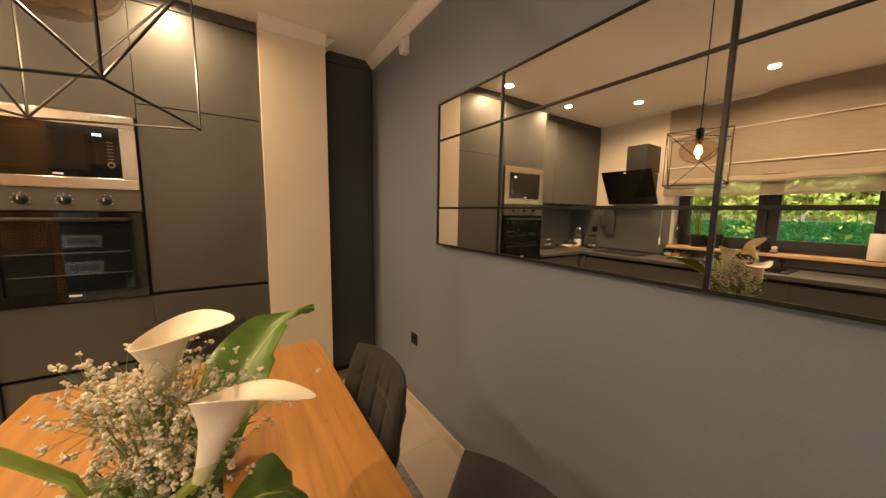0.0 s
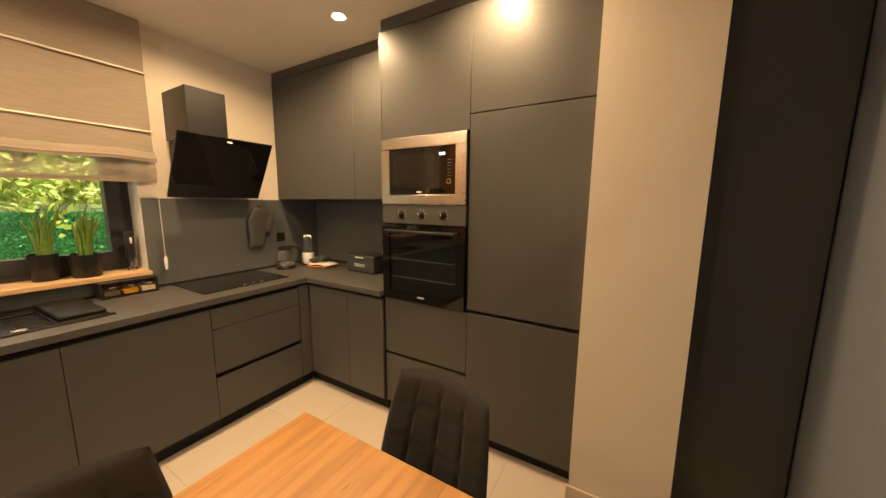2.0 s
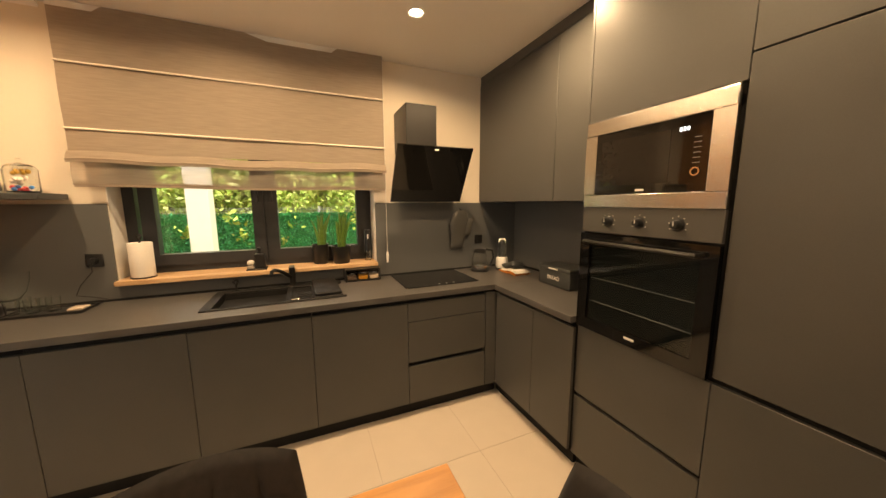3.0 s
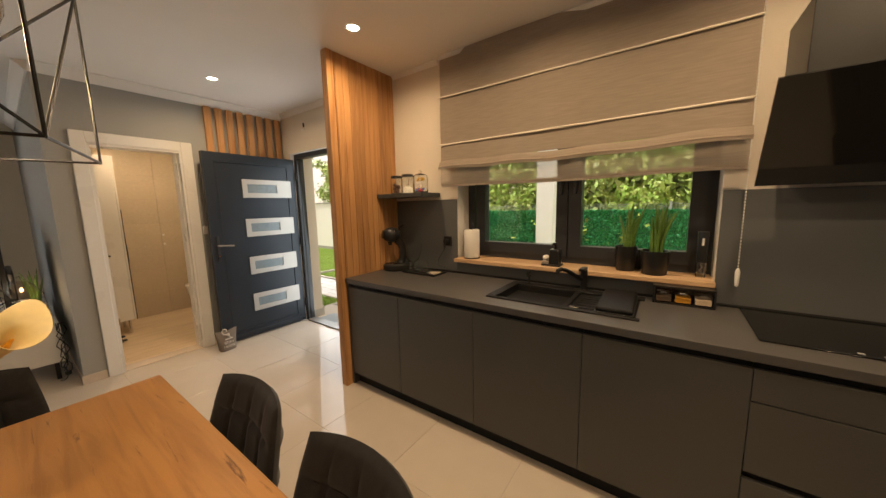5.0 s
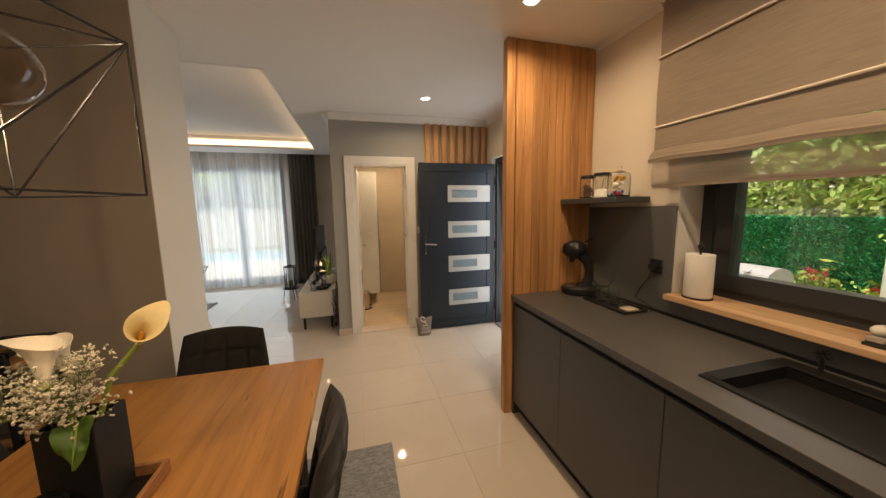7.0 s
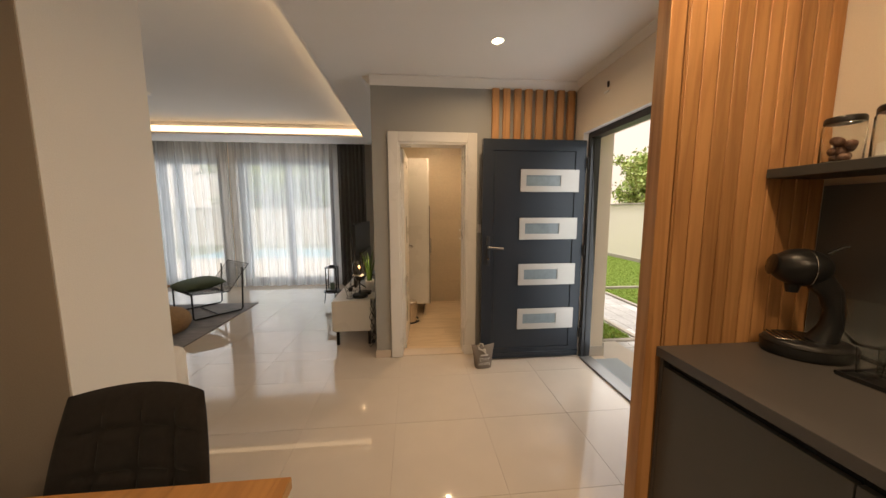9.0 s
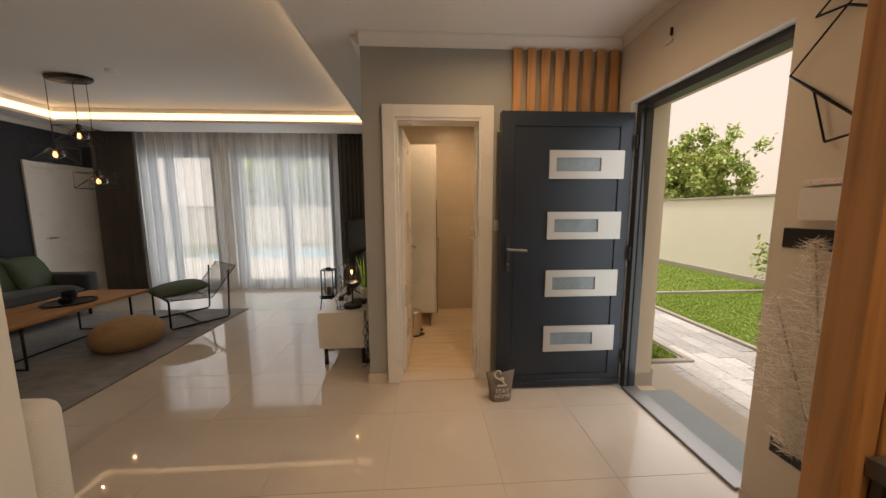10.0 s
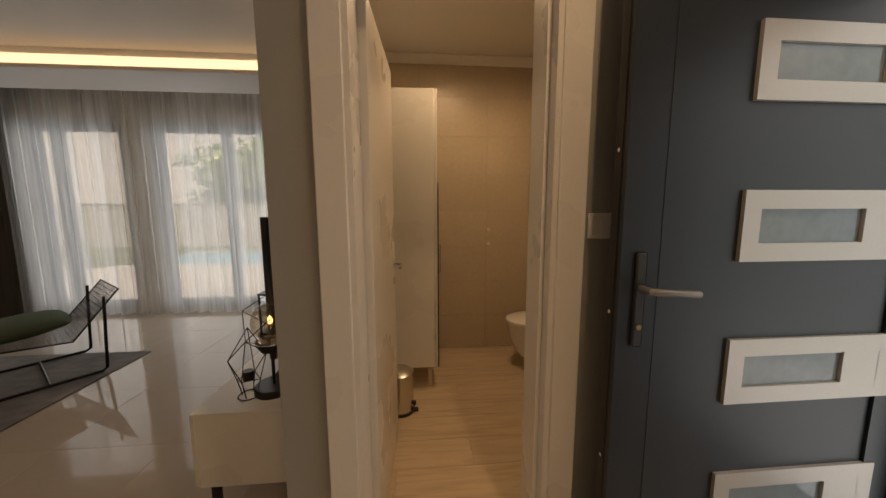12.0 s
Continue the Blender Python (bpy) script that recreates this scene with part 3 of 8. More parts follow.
# ---- lights that the place has ----
def ceiling_spot(x, y):
    t = thing("ceiling_light", (x, y, CEIL), "small round recessed ceiling spotlight, lit warm", "light", "ceiling spotlights")
    part("frame", lathe(B(), [(0.036, -0.001), (0.048, -0.006), (0.050, -0.001), (0.050, 0.004), (0.036, 0.004)], seg=28), M["whiteplastic"], t)
    part("diffuser", lathe(B(), [(0, -0.003), (0.036, -0.003), (0.036, 0.002), (0, 0.002)], seg=24), M["spot"], t)
    lamp = new("spot_lamp", bpy.data.lights.new("spot_lamp", "AREA"))
    lamp.data.shape, lamp.data.size, lamp.data.energy, lamp.data.color = "DISK", 0.07, SPOT_W, WARM
    lamp.data.spread = radians(162)
    lamp.matrix_basis = pose(x, y, CEIL - 0.012)


for x, y in SPOTS:
    ceiling_spot(x, y)


# ---- kitchen: fitted units ----
def unit(name, label, x0, x1, y0, y1, z0, z1, fronts, face, material="front", depth=0.02, gap=0.0015, category="cabinet"):
    """A cabinet: dark body and one slab a front. face: 'x' fronts look to +x, 'y' to -y. fronts: (name, a0, a1, b0, b1)."""
    t = thing(name, ((x0 + x1) / 2, (y0 + y1) / 2, z0), label, category, "fitted kitchen units")
    cx, cy = (x0 + x1) / 2, (y0 + y1) / 2
    if face == "x":
        part("body", box(B(), x0 - cx, x1 - depth - 0.003 - cx, y0 - cy + 0.001, y1 - cy - 0.001, 0, z1 - z0), M["carcass"], t, "", 0)
    else:
        part("body", box(B(), x0 - cx + 0.001, x1 - cx - 0.001, y0 + depth + 0.003 - cy, y1 - cy, 0, z1 - z0), M["carcass"], t, "", 0)
    for nm, a0, a1, b0, b1 in fronts:
        if face == "x":
            bm = box(B(), x1 - depth - cx, x1 - cx, a0 + gap - cy, a1 - gap - cy, b0 + gap - z0, b1 - gap - z0, 0.0012)
        else:
            bm = box(B(), a0 + gap - cx, a1 - gap - cx, y0 - cy, y0 + depth - cy, b0 + gap - z0, b1 - gap - z0, 0.0012)
        part(nm, bm, M[material], t)
    return t


FX, BASE0 = -1.49, 0.10
for a, b in ((-0.185, 0.345), (0.345, 0.957), (0.957, 1.567), (1.567, 2.168)):
    unit("base_cabinet", "matt grey handleless base cabinet under the worktop", XW, FX, a, b, BASE0, 0.862, [("door", a, b, BASE0, 0.832)], "x")
unit("drawer_cabinet", "matt grey base cabinet with three drawers", XW, FX, 2.168, 2.775, BASE0, 0.862,
     [("drawer", 2.168, 2.775, BASE0, 0.378), ("drawer", 2.168, 2.775, 0.406, 0.70), ("drawer", 2.168, 2.775, 0.702, 0.832)], "x")
solid("end_panel", box(B(), XW, FX, -0.203, -0.187, 0.0, 0.862, 0.001), M["front"], "matt grey end panel of the base cabinets", "panel")
unit("corner_cabinet", "matt grey corner base cabinet", XW, -1.06, 2.868, YN, BASE0, 0.862, [("door", -1.485, -1.06, BASE0, 0.836)], "y")
unit("base_cabinet", "matt grey handleless base cabinet beside the oven", -1.06, -0.725, 2.868, YN, BASE0, 0.862, [("door", -1.06, -0.725, BASE0, 0.836)], "y")
solid("corner_filler", box(B(), -1.53, -1.487, 2.777, 2.868, BASE0, 0.845), M["front"], "matt grey filler strip in the cabinet corner", "panel")
bm = B()
box(bm, XW + 0.05, -1.545, -0.187, 2.90, 0, BASE0)
box(bm, -1.545, -0.725, 2.92, YN - 0.05, 0, BASE0)
solid("plinth", bm, M["carcass"], "black recessed plinth under the base cabinets", "plinth", "structure")
solid("plinth_tall", box(B(), -0.725, 0.522, 2.945, YN - 0.05, 0, 0.085), M["carcass"], "black recessed plinth under the tall units", "plinth", "structure")
# worktop in one piece, with a cut-out for the sink
WT0, WT1 = 0.865, 0.902
SX0, SX1, SY0, SY1 = -2.045, -1.60, 0.985, 1.79
t = thing("worktop", (XW, 2.845, WT0), "grey stone-effect worktop in an L shape", "worktop")
bm = slab(B(), (0, SX0 + 0.02 - XW, SX1 - 0.02 - XW, -1.475 - XW), (-0.203 - 2.845, SY0 + 0.02 - 2.845, SY1 - 0.02 - 2.845, YN - 2.845),
          lambda x, y: not (SX0 + 0.02 < x + XW < SX1 - 0.02 and SY0 + 0.02 < y + 2.845 < SY1 - 0.02), 0, WT1 - WT0 - 0.0005)
part("long_slab", bm, M["worktop"], t, "", 0)
part("short_slab", box(B(), -1.4745 - XW, -0.725 - XW, 0, YN - 2.845, 0, WT1 - WT0 - 0.0005, 0.0012), M["worktop"], t, "", 0)
part("front_edge", box(B(), -1.475 - XW, -1.4715 - XW, -0.203 - 2.845, -0.0005, 0.0, WT1 - WT0, 0.0015), M["worktop"], t, "rounded front edge")
part("front_edge", box(B(), -1.4745 - XW, -0.725 - XW, -0.004, 0.0, 0.0, WT1 - WT0, 0.0015), M["worktop"], t, "rounded front edge")
# splashback
bm = B()
box(bm, XW, XW + 0.012, -0.2, WY0 - 0.0, WT1, 1.508, 0.001)
box(bm, XW, XW + 0.012, WY0, WY1, WT1, 1.0)
box(bm, XW, XW + 0.012, WY1, YN - 0.012, WT1, 1.508, 0.001)
box(bm, XW, -0.727, YN - 0.012, YN, WT1, 1.514)
solid("splashback", bm, M["splash"], "plain grey splashback panel above the worktop", "splashback", "structure")
bm = B()
box(bm, XW + 0.012, XW + 0.026, -0.2, YN - 0.012, WT1, WT1 + 0.014, 0.003)
box(bm, XW + 0.026, -0.727, YN - 0.026, YN - 0.012, WT1, WT1 + 0.014, 0.003)
solid("worktop_strip", bm, M["carcass"], "black sealing strip along the back of the worktop", "trim")
# wall units
unit("wall_cabinet", "wide matt grey wall cabinet", XW, -1.142, 3.06, YN, 1.515, 2.53, [("door", XW, -1.142, 1.515, 2.525)], "y")
unit("wall_cabinet", "narrow matt grey wall cabinet beside the oven tower", -1.142, -0.727, 3.06, YN, 1.515, 2.53, [("door", -1.142, -0.727, 1.515, 2.525)], "y")
solid("wall_unit_filler", box(B(), XW, -0.727, 3.066, YN, 2.532, 2.598), M["front"], "matt grey filler above the wall cabinets", "panel")
# tall units
TYF = 2.896
ov = unit("oven_tower", "tall matt grey unit with built-in oven and microwave", -0.725, -0.101, TYF, YN, 0.085, 2.53,
          [("drawer", -0.725, -0.101, 0.085, 0.445), ("drawer", -0.725, -0.101, 0.463, 0.852), ("door", -0.725, -0.101, 1.892, 2.525)], "y")
unit("fridge_tower", "tall matt grey unit with a built-in fridge behind its doors", -0.101, 0.522, TYF, YN, 0.085, 2.53,
     [("door", -0.101, 0.522, 0.085, 0.852), ("door", -0.101, 0.522, 0.872, 1.972), ("door", -0.101, 0.522, 1.975, 2.525)], "y")
solid("tall_unit_filler", box(B(), -0.725, 0.522, 2.902, YN, 2.532, 2.598), M["front"], "matt grey filler above the tall units", "panel")
part("side_panel", box(B(), -0.742 + 0.413, -0.727 + 0.413, 2.898 - (TYF + YN) / 2, YN - (TYF + YN) / 2, 1.516 - 0.085, 2.53 - 0.085, 0.001), M["front"], ov)
unit("broom_cabinet", "narrow anthracite tall cabinet beside the pillar", 0.955, XE - 0.002, 3.005, YN, 0.045, 2.52, [("door", 0.955, XE - 0.014, 0.045, 2.515)], "y", "front_dark")
solid("broom_plinth", box(B(), 0.96, XE, 3.03, YN, 0, 0.045), M["carcass"], "black plinth under the narrow cabinet", "plinth", "structure")
solid("broom_unit_filler", box(B(), 0.955, XE - 0.002, 3.012, YN, 2.522, 2.60), M["front_dark"], "anthracite filler above the narrow cabinet", "panel")

# oven
t = thing("oven", (-0.413, TYF, 0.862), "built-in black glass oven with three knobs", "oven")
part("body", box(B(), -0.30, 0.30, 0.0, 0.5, 0.0, 0.612), M["carcass"], t, "", 0)
part("control_panel", box(B(), -0.302, 0.302, -0.018, 0.0, 0.50, 0.618, 0.002), M["front"], t, "grey control panel")
bm = B()
frame_bars_x(bm, -0.302, 0.302, 0.0, 0.492, -0.024, 0.0, 0.055, 0.003)
part("oven_door", bm, M["black_glass"], t, "black glass oven door")
wg = part("oven_window", box(B(), -0.247, 0.247, -0.020, -0.014, 0.055, 0.437), M["oven_glass"], t, "smoked glass oven window", 0)
wg.visible_shadow = False
part("cavity", box(B(), -0.246, 0.246, -0.004, -0.001, 0.056, 0.436), mat("oven_enamel", (0.014, 0.016, 0.016), 0.6, var=0.05, bump=0, spec=0.2), t)
for z in (0.15, 0.27):
    part("rack", tube(B(), [(-0.235, -0.009, z), (0.235, -0.009, z)], 0.0022), M["alu"], t)
bm = tube(B(), [(-0.25, -0.024, 0.455), (-0.25, -0.062, 0.455), (0.25, -0.062, 0.455), (0.25, -0.024, 0.455)], 0.009)
part("handle", bm, M["black_metal"], t)
for x in (-0.15, 0.0, 0.155):
    k = part("knob", lathe(B(), [(0.0, 0.030), (0.014, 0.030), (0.017, 0.022), (0.019, 0.004), (0.026, 0.0), (0, 0)]), M["black_plastic"], t)
    k.matrix_basis = pose(x, -0.018, 0.558, 90)
    part("pointer", box(B(), -0.002, 0.002, -0.003, 0.013, 0.030, 0.0315), M["whiteplastic"], k)
    bm = B()
    for a in range(-120, 121, 40):
        r0 = 0.033
        box(bm, x + r0 * math.sin(radians(a)) - 0.002, x + r0 * math.sin(radians(a)) + 0.002, -0.0186, -0.0178, 0.558 + r0 * math.cos(radians(a)) - 0.0015, 0.558 + r0 * math.cos(radians(a)) + 0.0015)
    part("dial_marks", bm, M["whiteplastic"], t, "", 0)
part("badge", box(B(), -0.024, 0.024, -0.0248, -0.0238, 0.030, 0.040), M["whiteplastic"], t, "pale maker's badge")
# microwave
t = thing("microwave", (-0.413, TYF, 1.482), "built-in steel-framed microwave with black glass door", "microwave")
part("body", box(B(), -0.28, 0.28, 0.0, 0.4, 0.02, 0.39), M["carcass"], t, "", 0)
bm = B()
box(bm, -0.302, 0.302, -0.022, 0.0, 0.0, 0.062, 0.004)
box(bm, -0.302, 0.302, -0.022, 0.0, 0.336, 0.404, 0.004)
box(bm, -0.302, -0.238, -0.022, 0.0, 0.062, 0.336)
box(bm, 0.236, 0.302, -0.022, 0.0, 0.062, 0.336)
part("frame", bm, M["steel"], t, "brushed steel frame")
part("door", box(B(), -0.238, 0.236, -0.020, 0.0, 0.062, 0.336, 0.002), M["black_glass"], t, "black glass door")
part("window", box(B(), -0.21, 0.10, -0.0215, -0.0205, 0.10, 0.30), mat("dark_window", (0.016, 0.014, 0.012), 0.08, var=0.1, bump=0), t)
ring = part("dial", lathe(B(), [(0.011, 0), (0.016, 0), (0.016, 0.004), (0.011, 0.004), (0.011, 0)]), M["chrome"], t)
ring.matrix_basis = pose(0.195, -0.020, 0.135, 90)
bm = B()
for k in range(6):
    box(bm, 0.183, 0.207, -0.0206, -0.0198, 0.165 + 0.018 * k, 0.168 + 0.018 * k)
part("key_marks", bm, mat("dim_print", (0.12, 0.12, 0.12), 0.5, bump=0), t, "", 0)
bm = B()
for x in (0.130, 0.143, 0.156):
    box(bm, x, x + 0.008, -0.0207, -0.0197, 0.285, 0.299)
part("display", bm, glow("pale_digits", (0.75, 0.9, 1.0), 1.2), t, "lit display digits", 0)
part("badge", box(B(), -0.03, 0.008, -0.0207, -0.0197, 0.071, 0.080), M["whiteplastic"], t)

# cooker hood
t = thing("cooker_hood", (XW, 2.481, 1.50), "slanted black glass cooker hood with a black chimney", "cooker hood")
hx0, hx1 = -1.947 - XW, -1.711 - XW
bm = B()
vs = [bm.verts.new(v) for v in ((0, -0.2, 0.06), (hx0 - 0.02, -0.2, 0.03), (hx1 - 0.05, -0.2, 0.39), (0, -0.2, 0.39), (0, 0.2, 0.06), (hx0 - 0.02, 0.2, 0.03), (hx1 - 0.05, 0.2, 0.39), (0, 0.2, 0.39))]
for q in ((0, 1, 2, 3), (7, 6, 5, 4), (0, 4, 5, 1), (1, 5, 6, 2), (2, 6, 7, 3), (3, 7, 4, 0)):
    bm.faces.new([vs[i] for i in q])
part("body", bm, M["black_metal"], t, "", 20)
bm = B()
vs = [bm.verts.new(v) for s in (-0.2985, 0.2985) for v in ((hx0, s, 0.017), (hx0 - 0.012, s, 0.024), (hx1 - 0.012, s, 0.420), (hx1, s, 0.413))]
for q in ((0, 1, 2, 3), (7, 6, 5, 4), (0, 4, 5, 1), (1, 5, 6, 2), (2, 6, 7, 3), (3, 7, 4, 0)):
    bm.faces.new([vs[i] for i in q])
part("glass_panel", bm, M["black_glass"], t, "slanted black glass panel", 20)
part("chimney", box(B(), 0, -1.78 - XW, -0.212, 0.023, 0.40, 0.715, 0.002), M["black_metal"], t)
bd = part("badge", box(B(), -0.012, 0.012, -0.016, 0.016, 0, 0.001), M["whiteplastic"], t)
bd.matrix_basis = Matrix.Translation(((hx0 + hx1) / 2 + 0.108, 0.0, 0.395)) @ pose(0, 0, 0, 0, 59.0, 0) @ pose(0, 0, 0.0, 0, 0, 0)
# hob
t = thing("hob", (-1.845, 2.49, WT1), "black glass induction hob set on the worktop", "hob")
part("glass_top", box(B(), -0.255, 0.235, -0.295, 0.295, 0, 0.006, 0.002), M["black_glass"], t)
pale = mat("pale_print", (0.35, 0.35, 0.34), 0.5, bump=0)
for y in (-0.03, 0.03, 0.09):
    part("touch_key", box(B(), 0.20, 0.215, y - 0.008, y + 0.008, 0.006, 0.0064), pale, t, "", 0)

# sink with drainer
t = thing("kitchen_sink", ((SX0 + SX1) / 2, (SY0 + SY1) / 2, WT1), "black composite sink with drainer let into the worktop", "sink")
black_stone = M["black_stone"] = mat("black_composite", (0.008, 0.0078, 0.0075), 0.55, var=0.25, scale=400, bump=0.03, spec=0.35)
hw, hl = (SX1 - SX0) / 2, (SY1 - SY0) / 2
b0, b1 = -hl + 0.055, -hl + 0.44
bm = B()
box(bm, -hw, -hw + 0.07, -hl, hl, -0.004, 0.008, 0.003)
box(bm, hw - 0.03, hw, -hl, hl, -0.004, 0.008, 0.003)
box(bm, -hw + 0.07, hw - 0.03, -hl, b0, -0.004, 0.008)
box(bm, -hw + 0.07, hw - 0.03, b1, b1 + 0.03, -0.006, 0.006)
part("rim", bm, black_stone, t)
bm = B()
x0, x1 = -hw + 0.07, hw - 0.03
box(bm, x0 - 0.01, x0, b0 - 0.01, b1 + 0.01, -0.19, -0.004)
box(bm, x1, x1 + 0.01, b0 - 0.01, b1 + 0.01, -0.19, -0.004)
box(bm, x0, x1, b0 - 0.01, b0, -0.19, -0.004)
box(bm, x0, x1, b1, b1 + 0.01, -0.19, -0.006)
box(bm, x0 - 0.01, x1 + 0.01, b0 - 0.01, b1 + 0.01, -0.20, -0.19)
part("bowl", bm, black_stone, t)
bm = box(B(), x0, x1, b1 + 0.03, hl - 0.004, -0.018, -0.004)
dr = part("drainer", bm, black_stone, t)
for k in range(6):
    yy = x0 + 0.05 + 0.045 * k
    part("rib", box(B(), yy, yy + 0.018, b1 + 0.06, hl - 0.03, -0.004, 0.001, 0.002), black_stone, dr)
part("waste", lathe(B(), [(0, 0.004), (0.030, 0.004), (0.036, 0.001), (0.038, -0.002), (0, -0.002)], (0.0, (b0 + b1) / 2, -0.188)), M["chrome"], t)
part("overflow_clip", box(B(), x1 - 0.045, x1 - 0.012, b1 + 0.035, b1 + 0.085, -0.003, 0.008, 0.003), M["steel"], t, "small steel clip on the drainer")
# tap
t = thing("tap", (-2.035, 1.455, WT1 + 0.008), "black kitchen tap with a slanting spout", "tap")
part("body", cyl(B(), (0, 0, 0), (0, 0, 0.13), 0.021, 0.021, 20), M["black_metal"], t)
part("lever", box(B(), -0.020, 0.075, -0.018, 0.018, 0.130, 0.146, 0.004), M["black_metal"], t)
part("spout", tube(B(), [(0.0, 0, 0.055), (0.05, -0.03, 0.09), (0.11, -0.075, 0.135), (0.15, -0.10, 0.15), (0.17, -0.115, 0.143), (0.172, -0.117, 0.125)], 0.0125, 12), M["black_metal"], t)
part("base", lathe(B(), [(0, 0.008), (0.024, 0.008), (0.028, 0.0), (0, 0)]), M["black_metal"], t)

# kitchen window
t = thing("window_1", (XW - 0.17, (WY0 + WY1) / 2, WZ0), "anthracite two-sash kitchen window", "window")
t["kind"] = "structure"
o = (WY0 + WY1) / 2
FR0, FR1 = -0.075, 0.0
bm = frame_bars(B(), WY0 - o, WY1 - o, 0.0, WZ1 - WZ0, FR0, FR1, 0.065)
box(bm, FR0, FR1, 1.255 - o, 1.322 - o, 0.065, WZ1 - WZ0 - 0.065)
part("frame", bm, M["frame"], t)
for a, b in ((0.551, 1.283), (1.295, 2.047)):
    s = part("sash", frame_bars(B(), a - o, b - o, 0.058, WZ1 - WZ0 - 0.05, FR0 + 0.01, FR1 + 0.016, 0.078, 0.004), M["frame"], t)
    pane(box(B(), -0.03, -0.024, a - o + 0.074, b - o - 0.074, 0.132, WZ1 - WZ0 - 0.124), s)
    part("handle", box(B(), 0.016, 0.045, (b if a < 1 else a) - o + (-0.05 if a < 1 else 0.03), (b if a < 1 else a) - o + (-0.03 if a < 1 else 0.05), 0.50, 0.63, 0.004), M["frame"], s)
bm = B()
box(bm, XW - 0.17, XW - 0.001, WY0, WY0 + 0.004, WZ0, WZ1)
box(bm, XW - 0.17, XW - 0.001, WY1 - 0.004, WY1, WZ0, WZ1)
solid("window_reveal", bm, M["plaster"], "white plastered window reveal", "trim", "structure", 0)
solid("window_sill", box(B(), XW - 0.168, XW + 0.065, WY0 - 0.0, WY1 - 0.0, 1.001, 1.031, 0.004), M["sill"], "light oak window sill over the worktop", "window sill", "structure")

# roman blind
t = thing("roman_blind", (XW + 0.06, 1.262, 1.60), "beige linen roman blind, half lowered", "blind")
YB0, YB1 = 0.362 - 1.262, 2.165 - 1.262


def blind_face(u, v):
    z = 0.20 + v * (0.995 - 0.20)
    x = 0.004 * math.sin(9 * u + 5 * v) + 0.007 * abs(math.sin(math.pi * (z - 0.33) / 0.355)) ** 0.7
    return (x + 0.012, YB0 + u * (YB1 - YB0), z)


part("cloth", sheet(B(), blind_face, 24, 40, 0.002), M["blind"], t, "beige linen panel", 60)


def blind_fold(u, v):
    z = [0.20, 0.175, 0.135, 0.155, 0.175][min(4, int(v * 4.001))]
    x = [0.02, 0.040, 0.046, 0.052, 0.030][min(4, int(v * 4.001))]
    return (x + 0.004 * math.sin(17 * u), YB0 - 0.006 + u * (YB1 - YB0 + 0.012), z + 0.006 * math.sin(7 * u + 1) + 0.004 * math.sin(23 * u))


part("gathered_fold", sheet(B(), blind_fold, 30, 4, 0.0018), M["blind"], t, "", 60)


def blind_skirt(u, v):
    return (0.018 + 0.010 * math.sin(3.2 * v + 0.3) + 0.003 * math.sin(14 * u), YB0 + u * (YB1 - YB0), 0.015 + 0.150 * v + 0.005 * math.sin(8 * u + 0.6))


part("net_skirt", sheet(B(), blind_skirt, 30, 8), M["blind_net"], t, "see-through lower edge of the blind", 60)
part("bottom_hem", sheet(B(), lambda u, v: (0.016 + 0.003 * math.sin(14 * u), YB0 + u * (YB1 - YB0), 0.002 + 0.028 * v + 0.005 * math.sin(8 * u + 0.6)), 30, 2, 0.003), M["blind"], t, "", 60)
for z in (0.33, 0.685):
    part("rod_pocket", tube(B(), [(0.022, YB0, z), (0.022, YB1, z)], 0.006, 8), M["cream"], t)
part("headrail", box(B(), -0.02, 0.015, YB0, YB1, 0.962, 0.996), M["whiteplastic"], t)
t = thing("blind_cord", (XW + 0.055, 2.172, 1.02), "white beaded blind cord with a weight", "cord")
bm = B()
for k in range(95):
    ball(bm, (0, 0, 0.09 + 0.016 * k), 0.0035, 0.0035, 0.0065, 6, 4)
part("beads", bm, M["whiteplastic"], t)
part("weight", lathe(B(), [(0, 0), (0.007, 0.004), (0.009, 0.03), (0.011, 0.075), (0.005, 0.095), (0, 0.096)]), M["whiteplastic"], t)

# ---- dining mirror: dark metal grid over mirror panels ----
t = thing("wall_mirror", (XE - 0.022, 1.05, 1.585), "wide wall mirror divided by a thin dark metal grid", "mirror", "", 0.0)
my0, my1, mz0, mz1 = 0.140 - 1.05, 1.905 - 1.05, -0.382, 0.388
vy, hz = (0.640 - 1.05, 1.398 - 1.05), (1.409 - 1.585, 1.779 - 1.585)
ys, zs = (my0, *vy, my1), (mz0, *hz, mz1)
for a, b in zip(ys, ys[1:]):
    for c, d in zip(zs, zs[1:]):
        part("mirror_panel", box(B(), -0.012, -0.006, a + 0.001, b - 0.001, c + 0.001, d - 0.001), M["mirror"], t, "", 0)
part("backing", box(B(), -0.006, 0.0, my0 + 0.01, my1 - 0.01, mz0 + 0.01, mz1 - 0.01), M["black_metal"], t, "", 0)
for a in ys:
    part("upright", box(B(), -0.018, -0.001, a - 0.0065, a + 0.0065, mz0 - 0.0065, mz1 + 0.0065, 0.002), M["black_metal"], t)
for c in zs:
    part("crossbar", box(B(), -0.0165, -0.002, my0, my1, c - 0.0055, c + 0.0055, 0.002), M["black_metal"], t)


